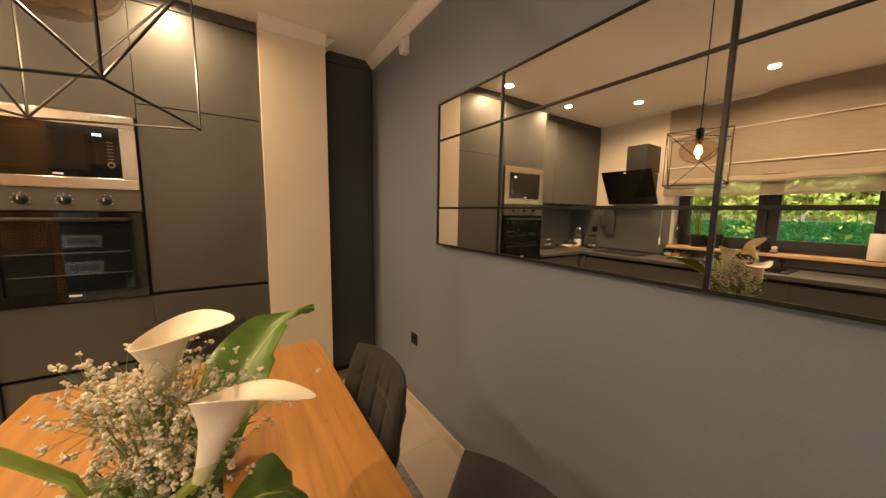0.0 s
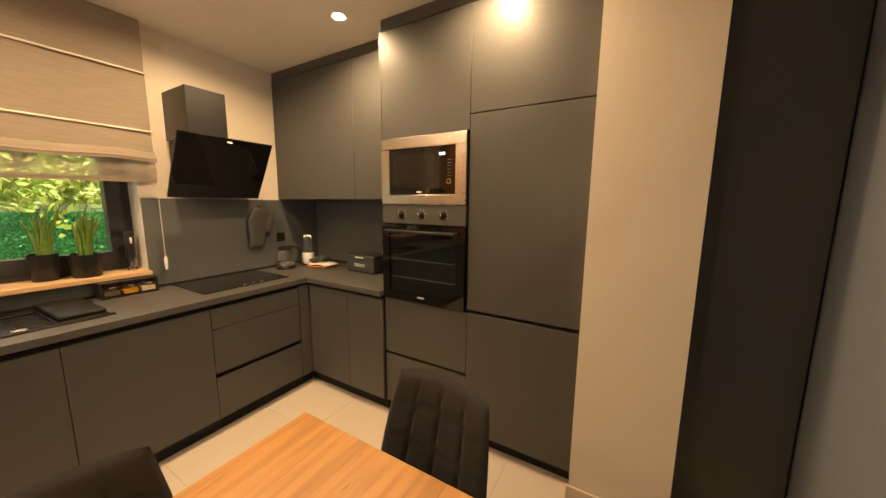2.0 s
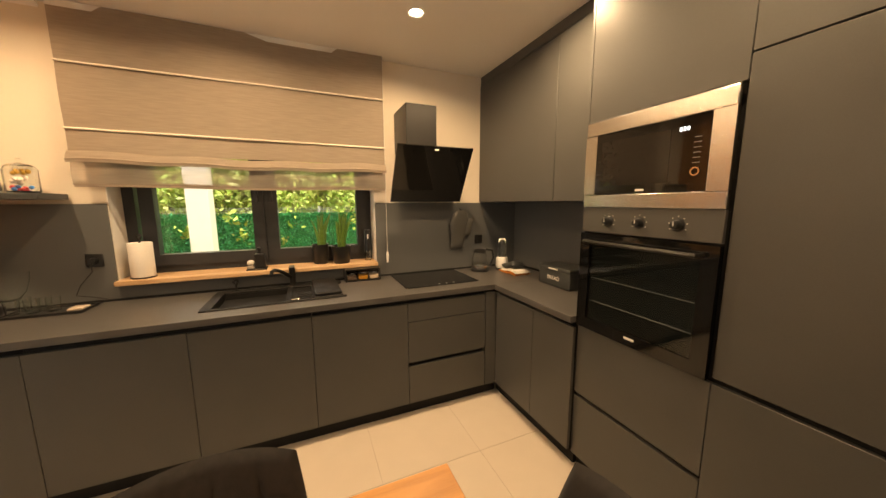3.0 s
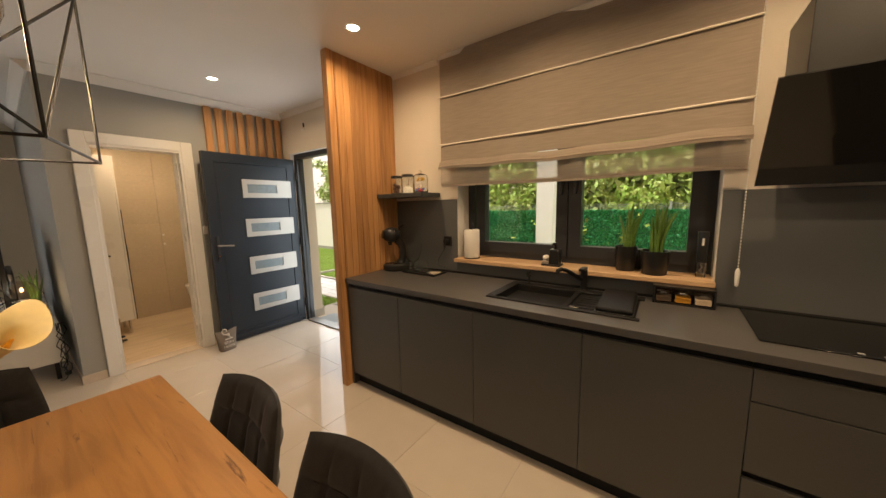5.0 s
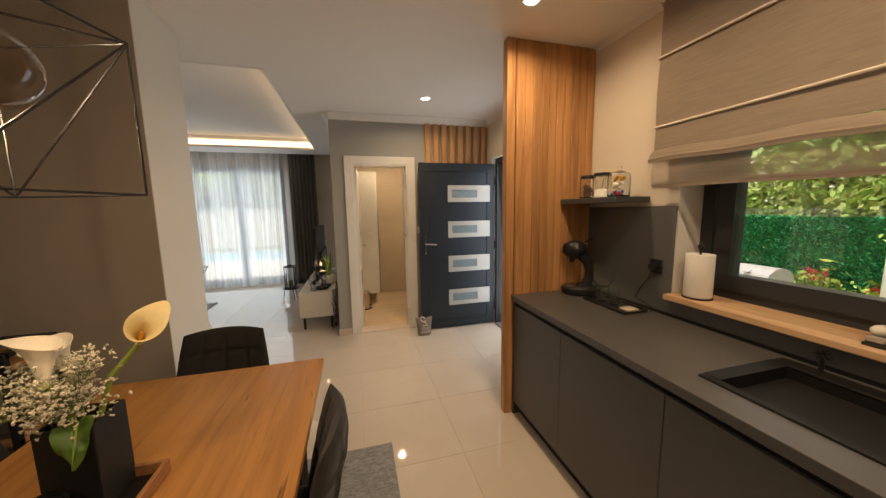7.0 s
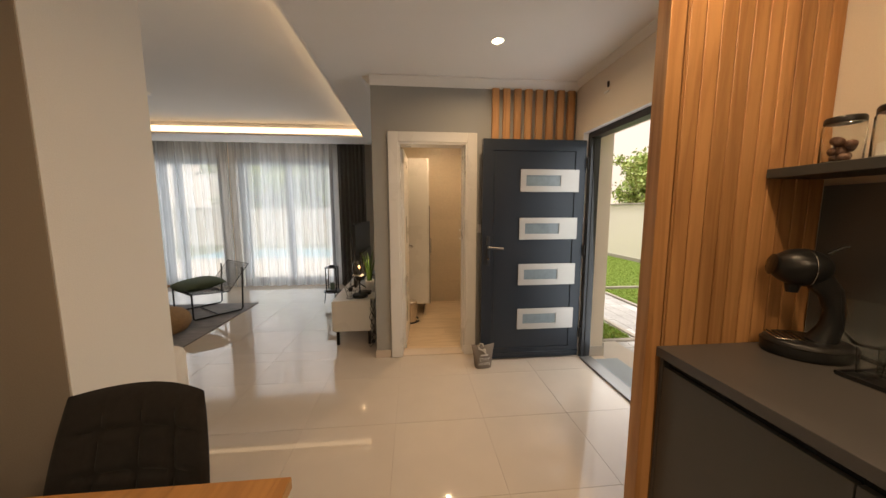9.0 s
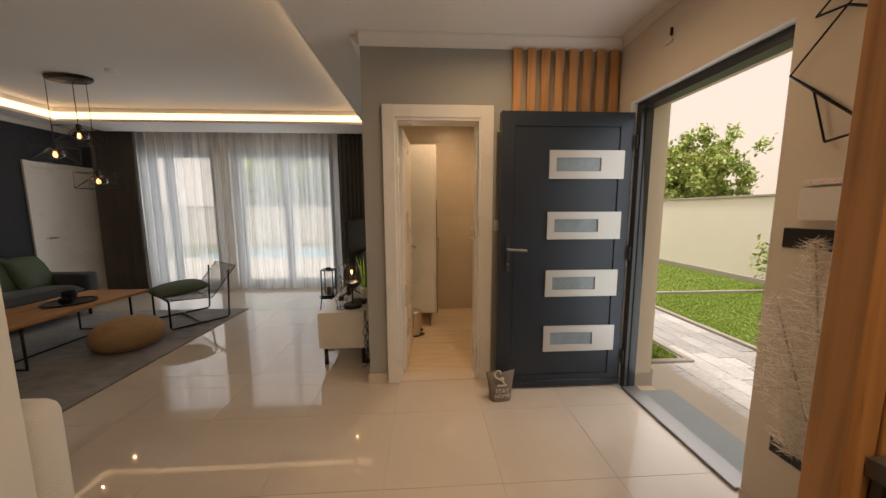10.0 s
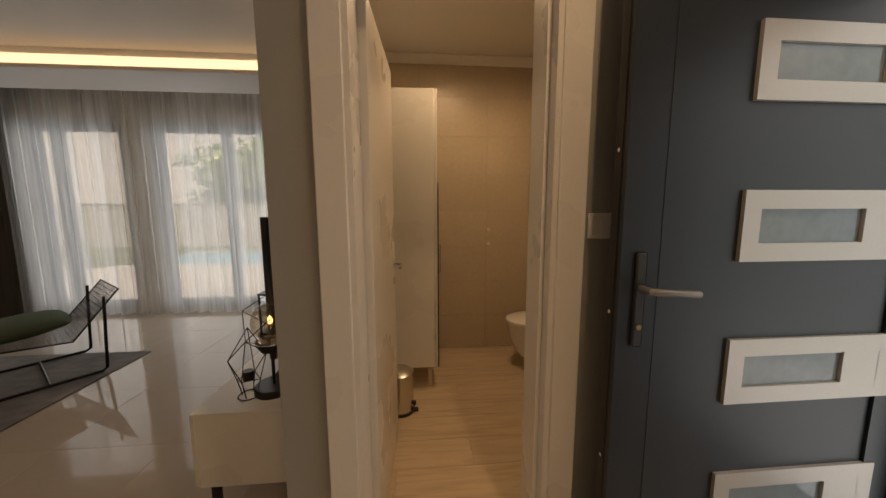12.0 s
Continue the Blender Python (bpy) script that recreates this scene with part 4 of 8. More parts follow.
def socket(name, at, turn, label, both=False):
    t = thing(name, at, label, "socket", "", turn)
    part("plate", box(B(), -0.041, 0.041, -0.009, 0.0, -0.041, 0.041, 0.004), M["black_plastic"], t)
    s = part("insert", lathe(B(), [(0.021, 0.002), (0.021, -0.008), (0, -0.008)]), mat("socket_recess", (0.006, 0.006, 0.006), 0.5, bump=0), t)
    s.matrix_basis = pose(0, -0.0105, 0, 90)
    return t


socket("wall_socket", (XE, 2.245, 0.50), 270, "black wall socket on the blue-grey wall")

# ---- slatted oak screen ----
t = thing("slat_screen", ((XW - 1.43) / 2, -0.285, 0), "floor-to-ceiling oak slat screen beside the worktop", "screen")
sx = (XW - 1.43) / 2
part("end_board", box(B(), -1.488 - sx, -1.43 - sx, 0.017, 0.080, 0, CEIL - 0.002, 0.002), M["slat"], t)
part("backing_board", box(B(), XW - sx, -1.50 - sx, 0.029, 0.071, 0, CEIL - 0.002), M["slat"], t)
n = 10
w = (-1.503 - XW) / n
for k in range(n):
    x0 = XW - sx + k * w
    for s in (1, -1):
        part("slat", box(B(), x0 + 0.0020, x0 + w - 0.0030, 0.071 if s > 0 else 0.020, 0.0775 if s > 0 else 0.029, 0, CEIL - 0.002, 0.002), M["slat"], t)
# slats on the hall wall
t = thing("wall_cladding", (-1.66, YH, 0), "oak slats on the hall wall behind the open door", "cladding")
for k in range(8):
    x0 = -1.265 + 1.66 - (k + 1) * 0.1035
    part("slat", box(B(), x0 + 0.014, x0 + 0.078, 0.001, 0.035, 0.0, 2.53, 0.002), M["slat"], t)

# ---- dining table and chairs ----
TBX0, TBX1, TBY0, TBY1, TBZ = -0.245, 0.650, 0.130, 1.905, 0.765
t = thing("dining_table", (0.2025, 1.015, 0), "oak-topped dining table with black metal legs", "table")
part("tabletop", box(B(), TBX0 - 0.2025, TBX1 - 0.2025, TBY0 - 1.015, TBY1 - 1.015, TBZ - 0.032, TBZ, 0.0025), M["oak"], t, "oak tabletop with knots and cracks")
for s in (-1, 1):
    bm = tube(B(), [(-0.34, 0.72 * s, TBZ - 0.04), (-0.34, 0.72 * s, 0.02), (0.34, 0.72 * s, 0.02), (0.34, 0.72 * s, TBZ - 0.04)], 0.028, 4)
    part("leg_frame", bm, M["black_metal"], t, "", 20)
part("apron", box(B(), -0.36, 0.36, -0.74, 0.74, TBZ - 0.062, TBZ - 0.032), M["black_metal"], t)


def seams(a, n):
    """0 on the seams of n even fields across -1 to 1, 1 between them."""
    return min(1.0, abs(math.sin(math.pi * (a + 1) / 2 * n)) * 3.0)


def chair_back(s, q):
    c = 0.12 if q > 0 else 0.08
    x, v = s * math.sqrt(1 - c * q * q), q * math.sqrt(1 - c * s * s)
    z = 0.66 + 0.235 * v
    hw = 0.216 - 0.020 * v
    y = -0.235 - 0.055 * v + 0.045 * x * x - 0.012 * max((1 - seams(s, 4)) * (1 - abs(q) ** 3), (1 - seams(q, 4)) * (1 - abs(s) ** 6)) * (1 - abs(s) ** 8) * (1 - abs(q) ** 8)
    return (x * hw, y, z)


def chair_seat(s, q):
    x, v = s * math.sqrt(1 - 0.2 * q * q), q * math.sqrt(1 - 0.2 * s * s)
    return (x * 0.235, v * 0.225 - 0.005, 0.450 - 0.012 * (1 - seams(s, 3) * seams(q, 3)))


def make_chair(at, turn, label):
    t = thing("dining_chair", at, label, "chair", "chairs round the dining table", turn)
    part("backrest", puff(B(), chair_back, 40, 32, (0, 1, 0.1), 0.030, 5), M["velvet"], t, "tufted velvet backrest", 60)
    part("seat", puff(B(), chair_seat, 24, 24, (0, 0, 1), 0.036, 6), M["velvet"], t, "", 60)
    for x, y in ((-0.17, -0.17), (0.17, -0.17), (-0.17, 0.16), (0.17, 0.16)):
        part("leg", tube(B(), [(x, y, 0.41), (x * 1.18, y * 1.22, 0.0)], 0.012, 8), M["black_metal"], t)
    part("seat_frame", box(B(), -0.18, 0.18, -0.18, 0.17, 0.385, 0.412, 0.004), M["black_metal"], t)
    return t


chair_label = "dark tufted velvet dining chair with black metal legs"
ch = make_chair((0.148, 1.875, 0), 173, chair_label)
for at, turn in (((0.487, 1.315, 0), 93), ((0.512, 0.640, 0), 95), ((-0.075, 1.325, 0), 269), ((-0.075, 0.800, 0), 271), ((0.265, 0.16, 0), 0)):
    copy_thing(ch, pose(*at, 0, 0, turn))

# ---- entrance ----
FXO = XW - 0.05        # frame's room side
t = thing("door_frame", (FXO, (DY0 + DY1) / 2, 0), "anthracite aluminium entrance door frame", "door frame")
t["kind"] = "structure"
o = (DY0 + DY1) / 2
part("jamb", box(B(), -0.09, 0, DY0 - o, DY0 - o + 0.055, 0, DZ, 0.003), M["frame"], t)
part("jamb", box(B(), -0.09, -0.03, DY1 - o - 0.020, DY1 - o, 0, DZ, 0.003), M["frame"], t)
part("head", box(B(), -0.09, 0, DY0 - o + 0.055, DY1 - o - 0.020, DZ - 0.055, DZ, 0.003), M["frame"], t)
part("threshold", box(B(), -0.10, 0.02, DY0 - o + 0.055, DY1 - o - 0.055, 0.0, 0.018, 0.003), M["alu"], t, "brushed metal threshold")
part("seal", box(B(), -0.05, -0.03, DY0 - o + 0.055, DY0 - o + 0.062, 0.02, DZ - 0.055), M["black_plastic"], t)
for z in (0.25, 1.05, 1.85):
    part("hinge", cyl(B(), (0.012, DY0 - o + 0.035, z - 0.05), (0.012, DY0 - o + 0.035, z + 0.05), 0.011), M["black_metal"], t)
bm = B()
box(bm, FXO, XW - 0.001, DY0, DY0 + 0.004, 0, DZ)
box(bm, FXO, XW - 0.001, DY1 - 0.004, DY1, 0, DZ)
box(bm, FXO, XW - 0.001, DY0 + 0.004, DY1 - 0.004, DZ - 0.004, DZ)
solid("entrance_reveal", bm, M["plaster"], "white plastered entrance reveal", "trim", "structure", 0)
LX0, LX1, LY = -2.14, -1.18, -1.967       # open leaf
t = thing("front_door", (LX0, LY, 0.015), "anthracite front door with four glazed plates, standing open", "door")
W, H = LX1 - LX0, 2.04
part("slab", box(B(), 0.0, W, -0.058, -0.014, 0.0, H, 0.003), M["doorleaf"], t)
bm = B()
frame_bars_x(bm, 0.0, W, 0.0, H, -0.014, 0.0, 0.098, 0.004)
part("leaf_frame", bm, M["doorleaf"], t)
bm = box(B(), 0.102, W - 0.102, -0.013, -0.008, 0.102, H - 0.102)
part("panel", bm, M["doorleaf"], t)
part("weather_bar", box(B(), 0.0, W, 0.0, 0.012, 0.035, 0.058, 0.003), M["doorleaf"], t)
part("groove", box(B(), W - 0.121, W - 0.118, -0.008, -0.0066, 0.102, H - 0.102), M["frame"], t)
for zt in (1.793, 1.357, 0.927, 0.498):
    z1 = zt - 0.015
    z0 = z1 - 0.20
    px0, px1 = 0.062, 0.612
    p_ = part("plate", frame_bars_x(B(), px0, px1, z0, z1, -0.008, 0.003, 0.052, 0.001), M["doorplate"], t, "satin plate round a small pane")
    part("plate_field", box(B(), px0 + 0.050, px0 + 0.171, -0.0085, 0.003, z0 + 0.052, z1 - 0.052), M["doorplate"], p_)
    part("pane", box(B(), px0 + 0.169, px1 - 0.050, -0.0095, -0.006, z0 + 0.052, z1 - 0.052), M["frost"], p_, "frosted glass pane", 0)
hp = part("handle_plate", box(B(), W - 0.072, W - 0.040, 0.0, 0.009, 0.905, 1.175, 0.006), M["frame"], t)
part("lever", tube(B(), [(W - 0.056, 0.009, 1.075), (W - 0.056, 0.05, 1.075), (W - 0.075, 0.056, 1.075), (W - 0.185, 0.058, 1.067)], 0.010, 10), M["alu"], hp)
part("cylinder", cyl(B(), (W - 0.056, 0.009, 0.965), (W - 0.056, 0.014, 0.965), 0.009), M["chrome"], hp)
part("edge_lock", box(B(), W, W + 0.002, -0.045, -0.02, 0.05, H - 0.05), M["black_metal"], t)
for z in (0.3, 0.55, 1.0, 1.45, 1.85):
    part("bolt", cyl(B(), (W, -0.03, z), (W + 0.006, -0.03, z), 0.006), M["chrome"], t)

# bathroom door casing and leaf
t = thing("door_1", ((BX0 + BX1) / 2, YH, 0), "white lacquered bathroom door, standing open", "door")
t["kind"] = "structure"
o = (BX0 + BX1) / 2
hw = (BX1 - BX0) / 2
bm = B()
for s in (-1, 1):
    a, b = sorted((s * hw, s * (hw + 0.09)))
    box(bm, a, b, 0.0, 0.022, 0, BDZ + 0.09, 0.003)
    a, b = sorted((s * (hw - 0.018), s * hw))
    box(bm, a, b, -0.15, 0.014, 0, BDZ)
    if s < 0:
        box(bm, -hw + 0.018, -hw + 0.033, -0.15, -0.03, 0, BDZ - 0.018)
box(bm, -hw, hw, 0.0, 0.022, BDZ, BDZ + 0.09, 0.003)
box(bm, -hw + 0.018, hw - 0.018, -0.15, 0.014, BDZ - 0.018, BDZ)
part("casing", bm, M["whitelac"], t, "white door casing")
lf = part("leaf", box(B(), -0.042, 0.0, -0.62, 0.0, 0.012, BDZ - 0.03, 0.002), M["whitelac"], t, "white door leaf")
lf.matrix_basis = pose(hw - 0.004, -0.155, 0, 0, 0, -3)
bm = tube(B(), [(-0.042, -0.56, 1.02), (-0.085, -0.56, 1.02), (-0.088, -0.50, 1.02), (-0.088, -0.44, 1.02)], 0.008)
part("handle", bm, M["chrome"], lf)
part("rosette", cyl(B(), (-0.050, -0.56, 1.02), (-0.042, -0.56, 1.02), 0.024), M["chrome"], lf)
part("key_rosette", cyl(B(), (-0.050, -0.56, 0.93), (-0.042, -0.56, 0.93), 0.02), M["chrome"], lf)
solid("door_sill", box(B(), BX0 + 0.018, BX1 - 0.018, YH - 0.15, YH + 0.002, -0.01, 0.006, 0.002), M["skirt"], "pale stone bathroom threshold", "threshold", "structure")

# ---- outdoors ----
GZ0 = -0.17


def leaf_mat(name, c, var=0.35, rough=0.5):
    m = mat(name, c, rough, var=0.12, scale=30, bump=0)
    N, L = m.node_tree.nodes, m.node_tree.links
    hsv = next(n for n in N if n.type == "HUE_SAT")
    geo, mr = N.new("ShaderNodeNewGeometry"), N.new("ShaderNodeMapRange")
    mr.inputs["To Min"].default_value, mr.inputs["To Max"].default_value = 1 - var, 1 + var
    L.new(geo.outputs["Random Per Island"], mr.inputs["Value"])
    L.new(mr.outputs[0], hsv.inputs["Value"])
    hr = N.new("ShaderNodeMapRange")
    hr.inputs["To Min"].default_value, hr.inputs["To Max"].default_value = 0.47, 0.53
    L.new(geo.outputs["Random Per Island"], hr.inputs["Value"])
    L.new(hr.outputs[0], hsv.inputs["Hue"])
    m.node_tree.nodes["Principled BSDF"].inputs["Subsurface Weight"].default_value = 0.0
    return m


M["grass"] = leaf_mat("lawn_grass", (0.27, 0.37, 0.07), 0.22)
M["turf"] = mat("lawn_turf", (0.20, 0.28, 0.06), 0.95, var=0.22, scale=60, big=1.4, bump=0.1)
M["leaf"] = leaf_mat("tree_leaves", (0.40, 0.47, 0.14), 0.35)
M["bushleaf"] = leaf_mat("bush_leaves", (0.33, 0.42, 0.08), 0.35)
M["hedge"] = leaf_mat("artificial_hedge_leaves", (0.055, 0.34, 0.115), 0.35, 0.5)
M["redleaf"] = leaf_mat("red_young_leaves", (0.50, 0.035, 0.03), 0.25)
M["bark"] = mat("bark", (0.11, 0.085, 0.06), 0.9, var=0.3, scale=40, bump=0.1)
M["soil"] = mat("garden_ground", (0.12, 0.13, 0.05), 0.95, var=0.3, scale=12, big=0.6, bump=0.1)
M["earth"] = mat("bed_earth", (0.10, 0.065, 0.045), 0.95, var=0.3, scale=30, bump=0.1)
M["render"] = mat("white_render", (0.82, 0.78, 0.72), 0.9, var=0.04, scale=120, big=0.8, bump=0.05)
M["stone"] = mat("concrete_kerb", (0.36, 0.33, 0.29), 0.9, var=0.15, scale=60, bump=0.06)
M["paver"] = mat("grey_paver", (0.43, 0.425, 0.43), 0.8, var=0.28, scale=26, big=2.6, bump=0.05, piece=0.22)
M["granite"] = mat("pale_granite", (0.50, 0.46, 0.41), 0.55, var=0.12, scale=180, bump=0.03)
M["mat_blue"] = mat("grey_blue_mat", (0.34, 0.41, 0.48), 0.6, var=0.1, scale=200, bump=0.05)
M["water"] = mat("pool_water", (0.10, 0.42, 0.62), 0.05, var=0.15, scale=3, big=1, bump=0.0)
M["wire"] = mat("galvanised_wire", (0.42, 0.43, 0.43), 0.45, 0.6, var=0.1)

bm = B()
q = 260.0
vs = [bm.verts.new(v) for v in ((-q, -q, GZ0), (q, -q, GZ0), (q, q, GZ0), (-q, q, GZ0))]
bm.faces.new(vs)
solid("ground", bm, M["soil"], "bare garden ground reaching to the horizon", "ground", "structure", 0)
rng = np.random.default_rng(7)


def scatter(name, pts, size, material, label, category, kind="stuff", parent=None, up=None, long=2.2, jitter=0.5):
    """Small pointed leaves at pts. up: the way they tend to point (None: any)."""
    n = len(pts)
    d = rng.normal(size=(n, 3))
    if up is not None:
        d = d * jitter + np.asarray(up)
    d /= np.linalg.norm(d, axis=1)[:, None]
    s = np.cross(d, rng.normal(size=(n, 3)))
    s /= np.linalg.norm(s, axis=1)[:, None]
    sz = size * rng.uniform(0.6, 1.35, (n, 1))
    nrm = np.cross(d, s)
    a, b = pts - d * sz * long / 2, pts + d * sz * long / 2 + nrm * sz * 0.25
    c, e = pts + s * sz * 0.5, pts - s * sz * 0.5
    co = np.stack((a, c, b, e), 1).reshape(-1, 3)
    me = bpy.data.meshes.new(name)
    me.vertices.add(4 * n)
    me.vertices.foreach_set("co", co.ravel())
    me.loops.add(4 * n)
    me.loops.foreach_set("vertex_index", np.arange(4 * n, dtype=np.int32))
    me.polygons.add(n)
    me.polygons.foreach_set("loop_start", np.arange(0, 4 * n, 4, dtype=np.int32))
    me.update(calc_edges=True)
    me.materials.append(material)
    ob = new(name, me)
    ob.parent = parent
    if parent is None:
        tagged(ob, label, category, "", kind)
    elif label:
        tagged(ob, label)
    return ob


def tree(at, height, width, n, leaf, label, trunk=0.10, name="tree", base=0.35, category="tree", material="leaf"):
    t = thing(name, at, label, category)
    bm = B()
    tube(bm, [(0, 0, 0), (0.05, 0.02, height * 0.3), (-0.03, 0.05, height * 0.62), (0.02, 0, height * 0.9)], trunk, 8, taper=(1.25, 0.9, 0.6, 0.15))
    tips = []
    k = 11
    for i in range(k):
        a, h = 2.4 * i, height * (base + (0.86 - base) * i / k)
        reach = width * 0.5 * (0.95 - 0.45 * abs(i / k - 0.35)) * (0.8 + 0.4 * ((i * 7) % 5) / 5)
        tip = Vector((reach * math.cos(a), reach * math.sin(a), h + 0.20 * height * (0.3 + 0.5 * ((i * 3) % 4) / 4)))
        mid = Vector((0.5 * tip.x, 0.5 * tip.y, h + 0.04 * height))
        tube(bm, [(0, 0, h * 0.92), mid, tip], trunk * 0.35, 6, taper=(1.2, 0.8, 0.25))
        tips += [tip, mid.lerp(tip, 0.55), mid]
    tips.append(Vector((0, 0, height * 0.97)))
    part("trunk", bm, M["bark"], t)
    tips = np.array([tuple(p) for p in tips])
    pick = tips[rng.integers(0, len(tips), n)]
    sub = rng.normal(size=(len(tips) * 6, 3)) * np.array((0.15, 0.15, 0.10)) * width
    which = rng.integers(0, 6, n)
    idx = np.array([int(x) for x in rng.integers(0, len(tips), n)])
    cl = tips[idx] + sub[idx * 6 + which]
    scatter("crown", cl + rng.normal(size=(n, 3)) * 0.045 * width, leaf, M[material], "", "", parent=t)
    return t


# doorstep, paved path, kerbs, lawn
t = solid("doorstep", box(B(), -2.80, OUT + 0.0, -2.35, -0.6, GZ0, -0.03, 0.006), M["granite"], "pale granite doorstep", "step", "structure")
solid("doormat", box(B(), -2.52, -2.235, -1.90, -1.03, -0.012, -0.004, 0.002), M["mat_blue"], "blue-grey mat set into the doorstep", "mat")
pavement = solid("pavement", box(B(), -4.18, -2.53, -7.0, 6.0, GZ0 - 0.05, GZ0 + 0.012), M["stone"], "grey paved garden path", "pavement", "structure", 0)
pm = {}
i = 0
y = -6.0
row = 0
for cx in range(9):
    x0 = -4.17 + 0.182 * cx
    y = -6.0 - 0.21 * (cx % 3)
    while y < 1.2:
        ln = (0.36, 0.54, 0.72)[(row * 5 + cx * 3) % 3]
        if not (x0 + 0.09 > -2.82 and -2.4 < y + ln / 2 < -0.55):
            key = ln
            if key not in pm:
                pm[key] = finish("paver", box(B(), -0.089, 0.089, -ln / 2 + 0.003, ln / 2 - 0.003, -0.03, 0.0, 0.003), M["paver"], 0)
            ob = new("paver", pm[key])
            ob.parent = pavement
            ob.location = (x0 + 0.091, y + ln / 2, GZ0 + 0.028 + 0.0015 * ((row * 7) % 3))
        y += ln
        row += 1
for x0, x1, y0, y1, nm in ((-4.25, -4.19, -6.5, 5.0, "kerb"), (-7.1, -4.25, -5.18, -5.12, "kerb"), (-6.95, -6.89, -5.12, 6.0, "kerb"), (-3.25, -2.53, -2.62, -2.56, "kerb"), (-3.31, -3.25, -5.0, -2.56, "kerb")):
    solid(nm, box(B(), x0, x1, y0, y1, GZ0 - 0.03, GZ0 + 0.055, 0.006), M["stone"], "concrete edging stone between lawn and paving", "kerb", "structure")
solid("flower_bed", box(B(), -7.5, -6.95, -5.1, 6.0, GZ0 - 0.02, GZ0 + 0.03, 0.01), M["earth"], "bare earth flower bed along the fence", "flower bed", "structure")
solid("flower_bed_house", box(B(), -3.24, -2.54, -5.0, -2.63, GZ0 - 0.02, GZ0 + 0.03, 0.01), M["earth"], "small bed beside the entrance", "flower bed", "structure")


def blades(name, x0, x1, y0, y1, n, h, label):
    p = np.stack((rng.uniform(x0, x1, n), rng.uniform(y0, y1, n), np.full(n, GZ0 + h * 0.45)), 1)
    return scatter(name, p, h * 0.40, M["grass"], label, "grass", up=(0, 0, 1.6), long=2.6, jitter=0.8)


blades("lawn", -6.88, -4.26, -5.1, 1.0, 90000, 0.030, "short mown green lawn")
blades("lawn", -7.5, -4.26, -10.0, -5.2, 50000, 0.030, "short mown green lawn")
for x0, y0, y1 in ((-6.885, -5.115, 6.0), (-7.5, -10.0, -5.185)):
    solid("lawn_turf", box(B(), x0, -4.255, y0, y1, GZ0 - 0.02, GZ0 + 0.008), M["turf"], "dense green turf under the mown blades", "lawn", "structure", 0)
blades("bed_grass", -3.2, -2.6, -3.6, -2.65, 3500, 0.07, "low green ground cover")
# boundary wall, hedge screen on a wire fence
t = thing("garden_wall", (-7.6, -10.5, GZ0), "white rendered garden wall with a grey coping", "garden wall")
part("wall", box(B(), -0.12, 0.08, -5.2, 5.15, 0, 1.80), M["render"], t, "", 0)
part("coping", box(B(), -0.16, 0.12, -5.22, 5.18, 1.80, 1.85, 0.008), M["stone"], t, "grey coping")
part("plinth", box(B(), 0.08, 0.10, -5.2, 5.15, 0, 0.12), M["stone"], t)
t = thing("hedge_fence", (-7.62, 1.6, GZ0), "wire fence covered with a dense green artificial hedge", "fence")
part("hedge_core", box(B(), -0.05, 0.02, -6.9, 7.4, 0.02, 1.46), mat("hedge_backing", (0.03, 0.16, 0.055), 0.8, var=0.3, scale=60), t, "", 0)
n = 60000
pts = np.stack((rng.uniform(0.01, 0.05, n), rng.uniform(-6.9, 7.4, n), rng.uniform(0.0, 1.47, n)), 1)
scatter("hedge_leaves", pts, 0.026, M["hedge"], "artificial hedge leaves", "", parent=t, up=(1.1, 0, 0.7), jitter=0.8)
for k in range(7):
    part("post", box(B(), -0.07, -0.02, -6.9 + 2.38 * k, -6.85 + 2.38 * k, 0, 1.62), M["wire"], t)
bm = B()
for k in range(286):
    y = -6.9 + 0.05 * k
    box(bm, -0.062, -0.057, y, y + 0.005, 1.40, 1.60)
for z in (1.48, 1.53, 1.57):
    box(bm, -0.068, -0.062, -6.9, 7.4, z, z + 0.006)
tagged(part("wire_mesh", bm, M["wire"], t, "galvanised wire mesh", 0), kind="stuff")
# shrub with red tips
t = thing("shrub", (-7.2, -4.95, GZ0), "leafy garden shrub with bright red shoots", "shrub")
bm = B()
for k in range(7):
    tube(bm, [(0, 0.35 * k - 0.2, 0), (0.12 * math.cos(k), 0.35 * k - 0.2 + 0.1 * math.sin(2 * k), 0.35), (0.22 * math.cos(k), 0.35 * k - 0.2, 0.65)], 0.012, 5)
part("stems", bm, M["bark"], t)
n = 2600
c = np.stack((np.full(12, 0.1), np.linspace(-0.25, 2.2, 12), np.array([0.55, 0.75, 0.5, 0.62, 0.72, 0.5, 0.6, 0.7, 0.5, 0.6, 0.52, 0.6])), 1)
scatter("foliage", c[rng.integers(0, 12, n)] + rng.normal(size=(n, 3)) * (0.13, 0.15, 0.16), 0.045, M["bushleaf"], "", "", parent=t, up=(0.3, 0, 0.6), jitter=0.9)
tagged(scatter("red_shoot", np.array((0.1, -0.05, 1.0)) + rng.normal(size=(70, 3)) * (0.06, 0.09, 0.09), 0.05, M["redleaf"], "bright red young leaves", "", parent=t, up=(0.2, 0, 0.8)), kind="stuff")
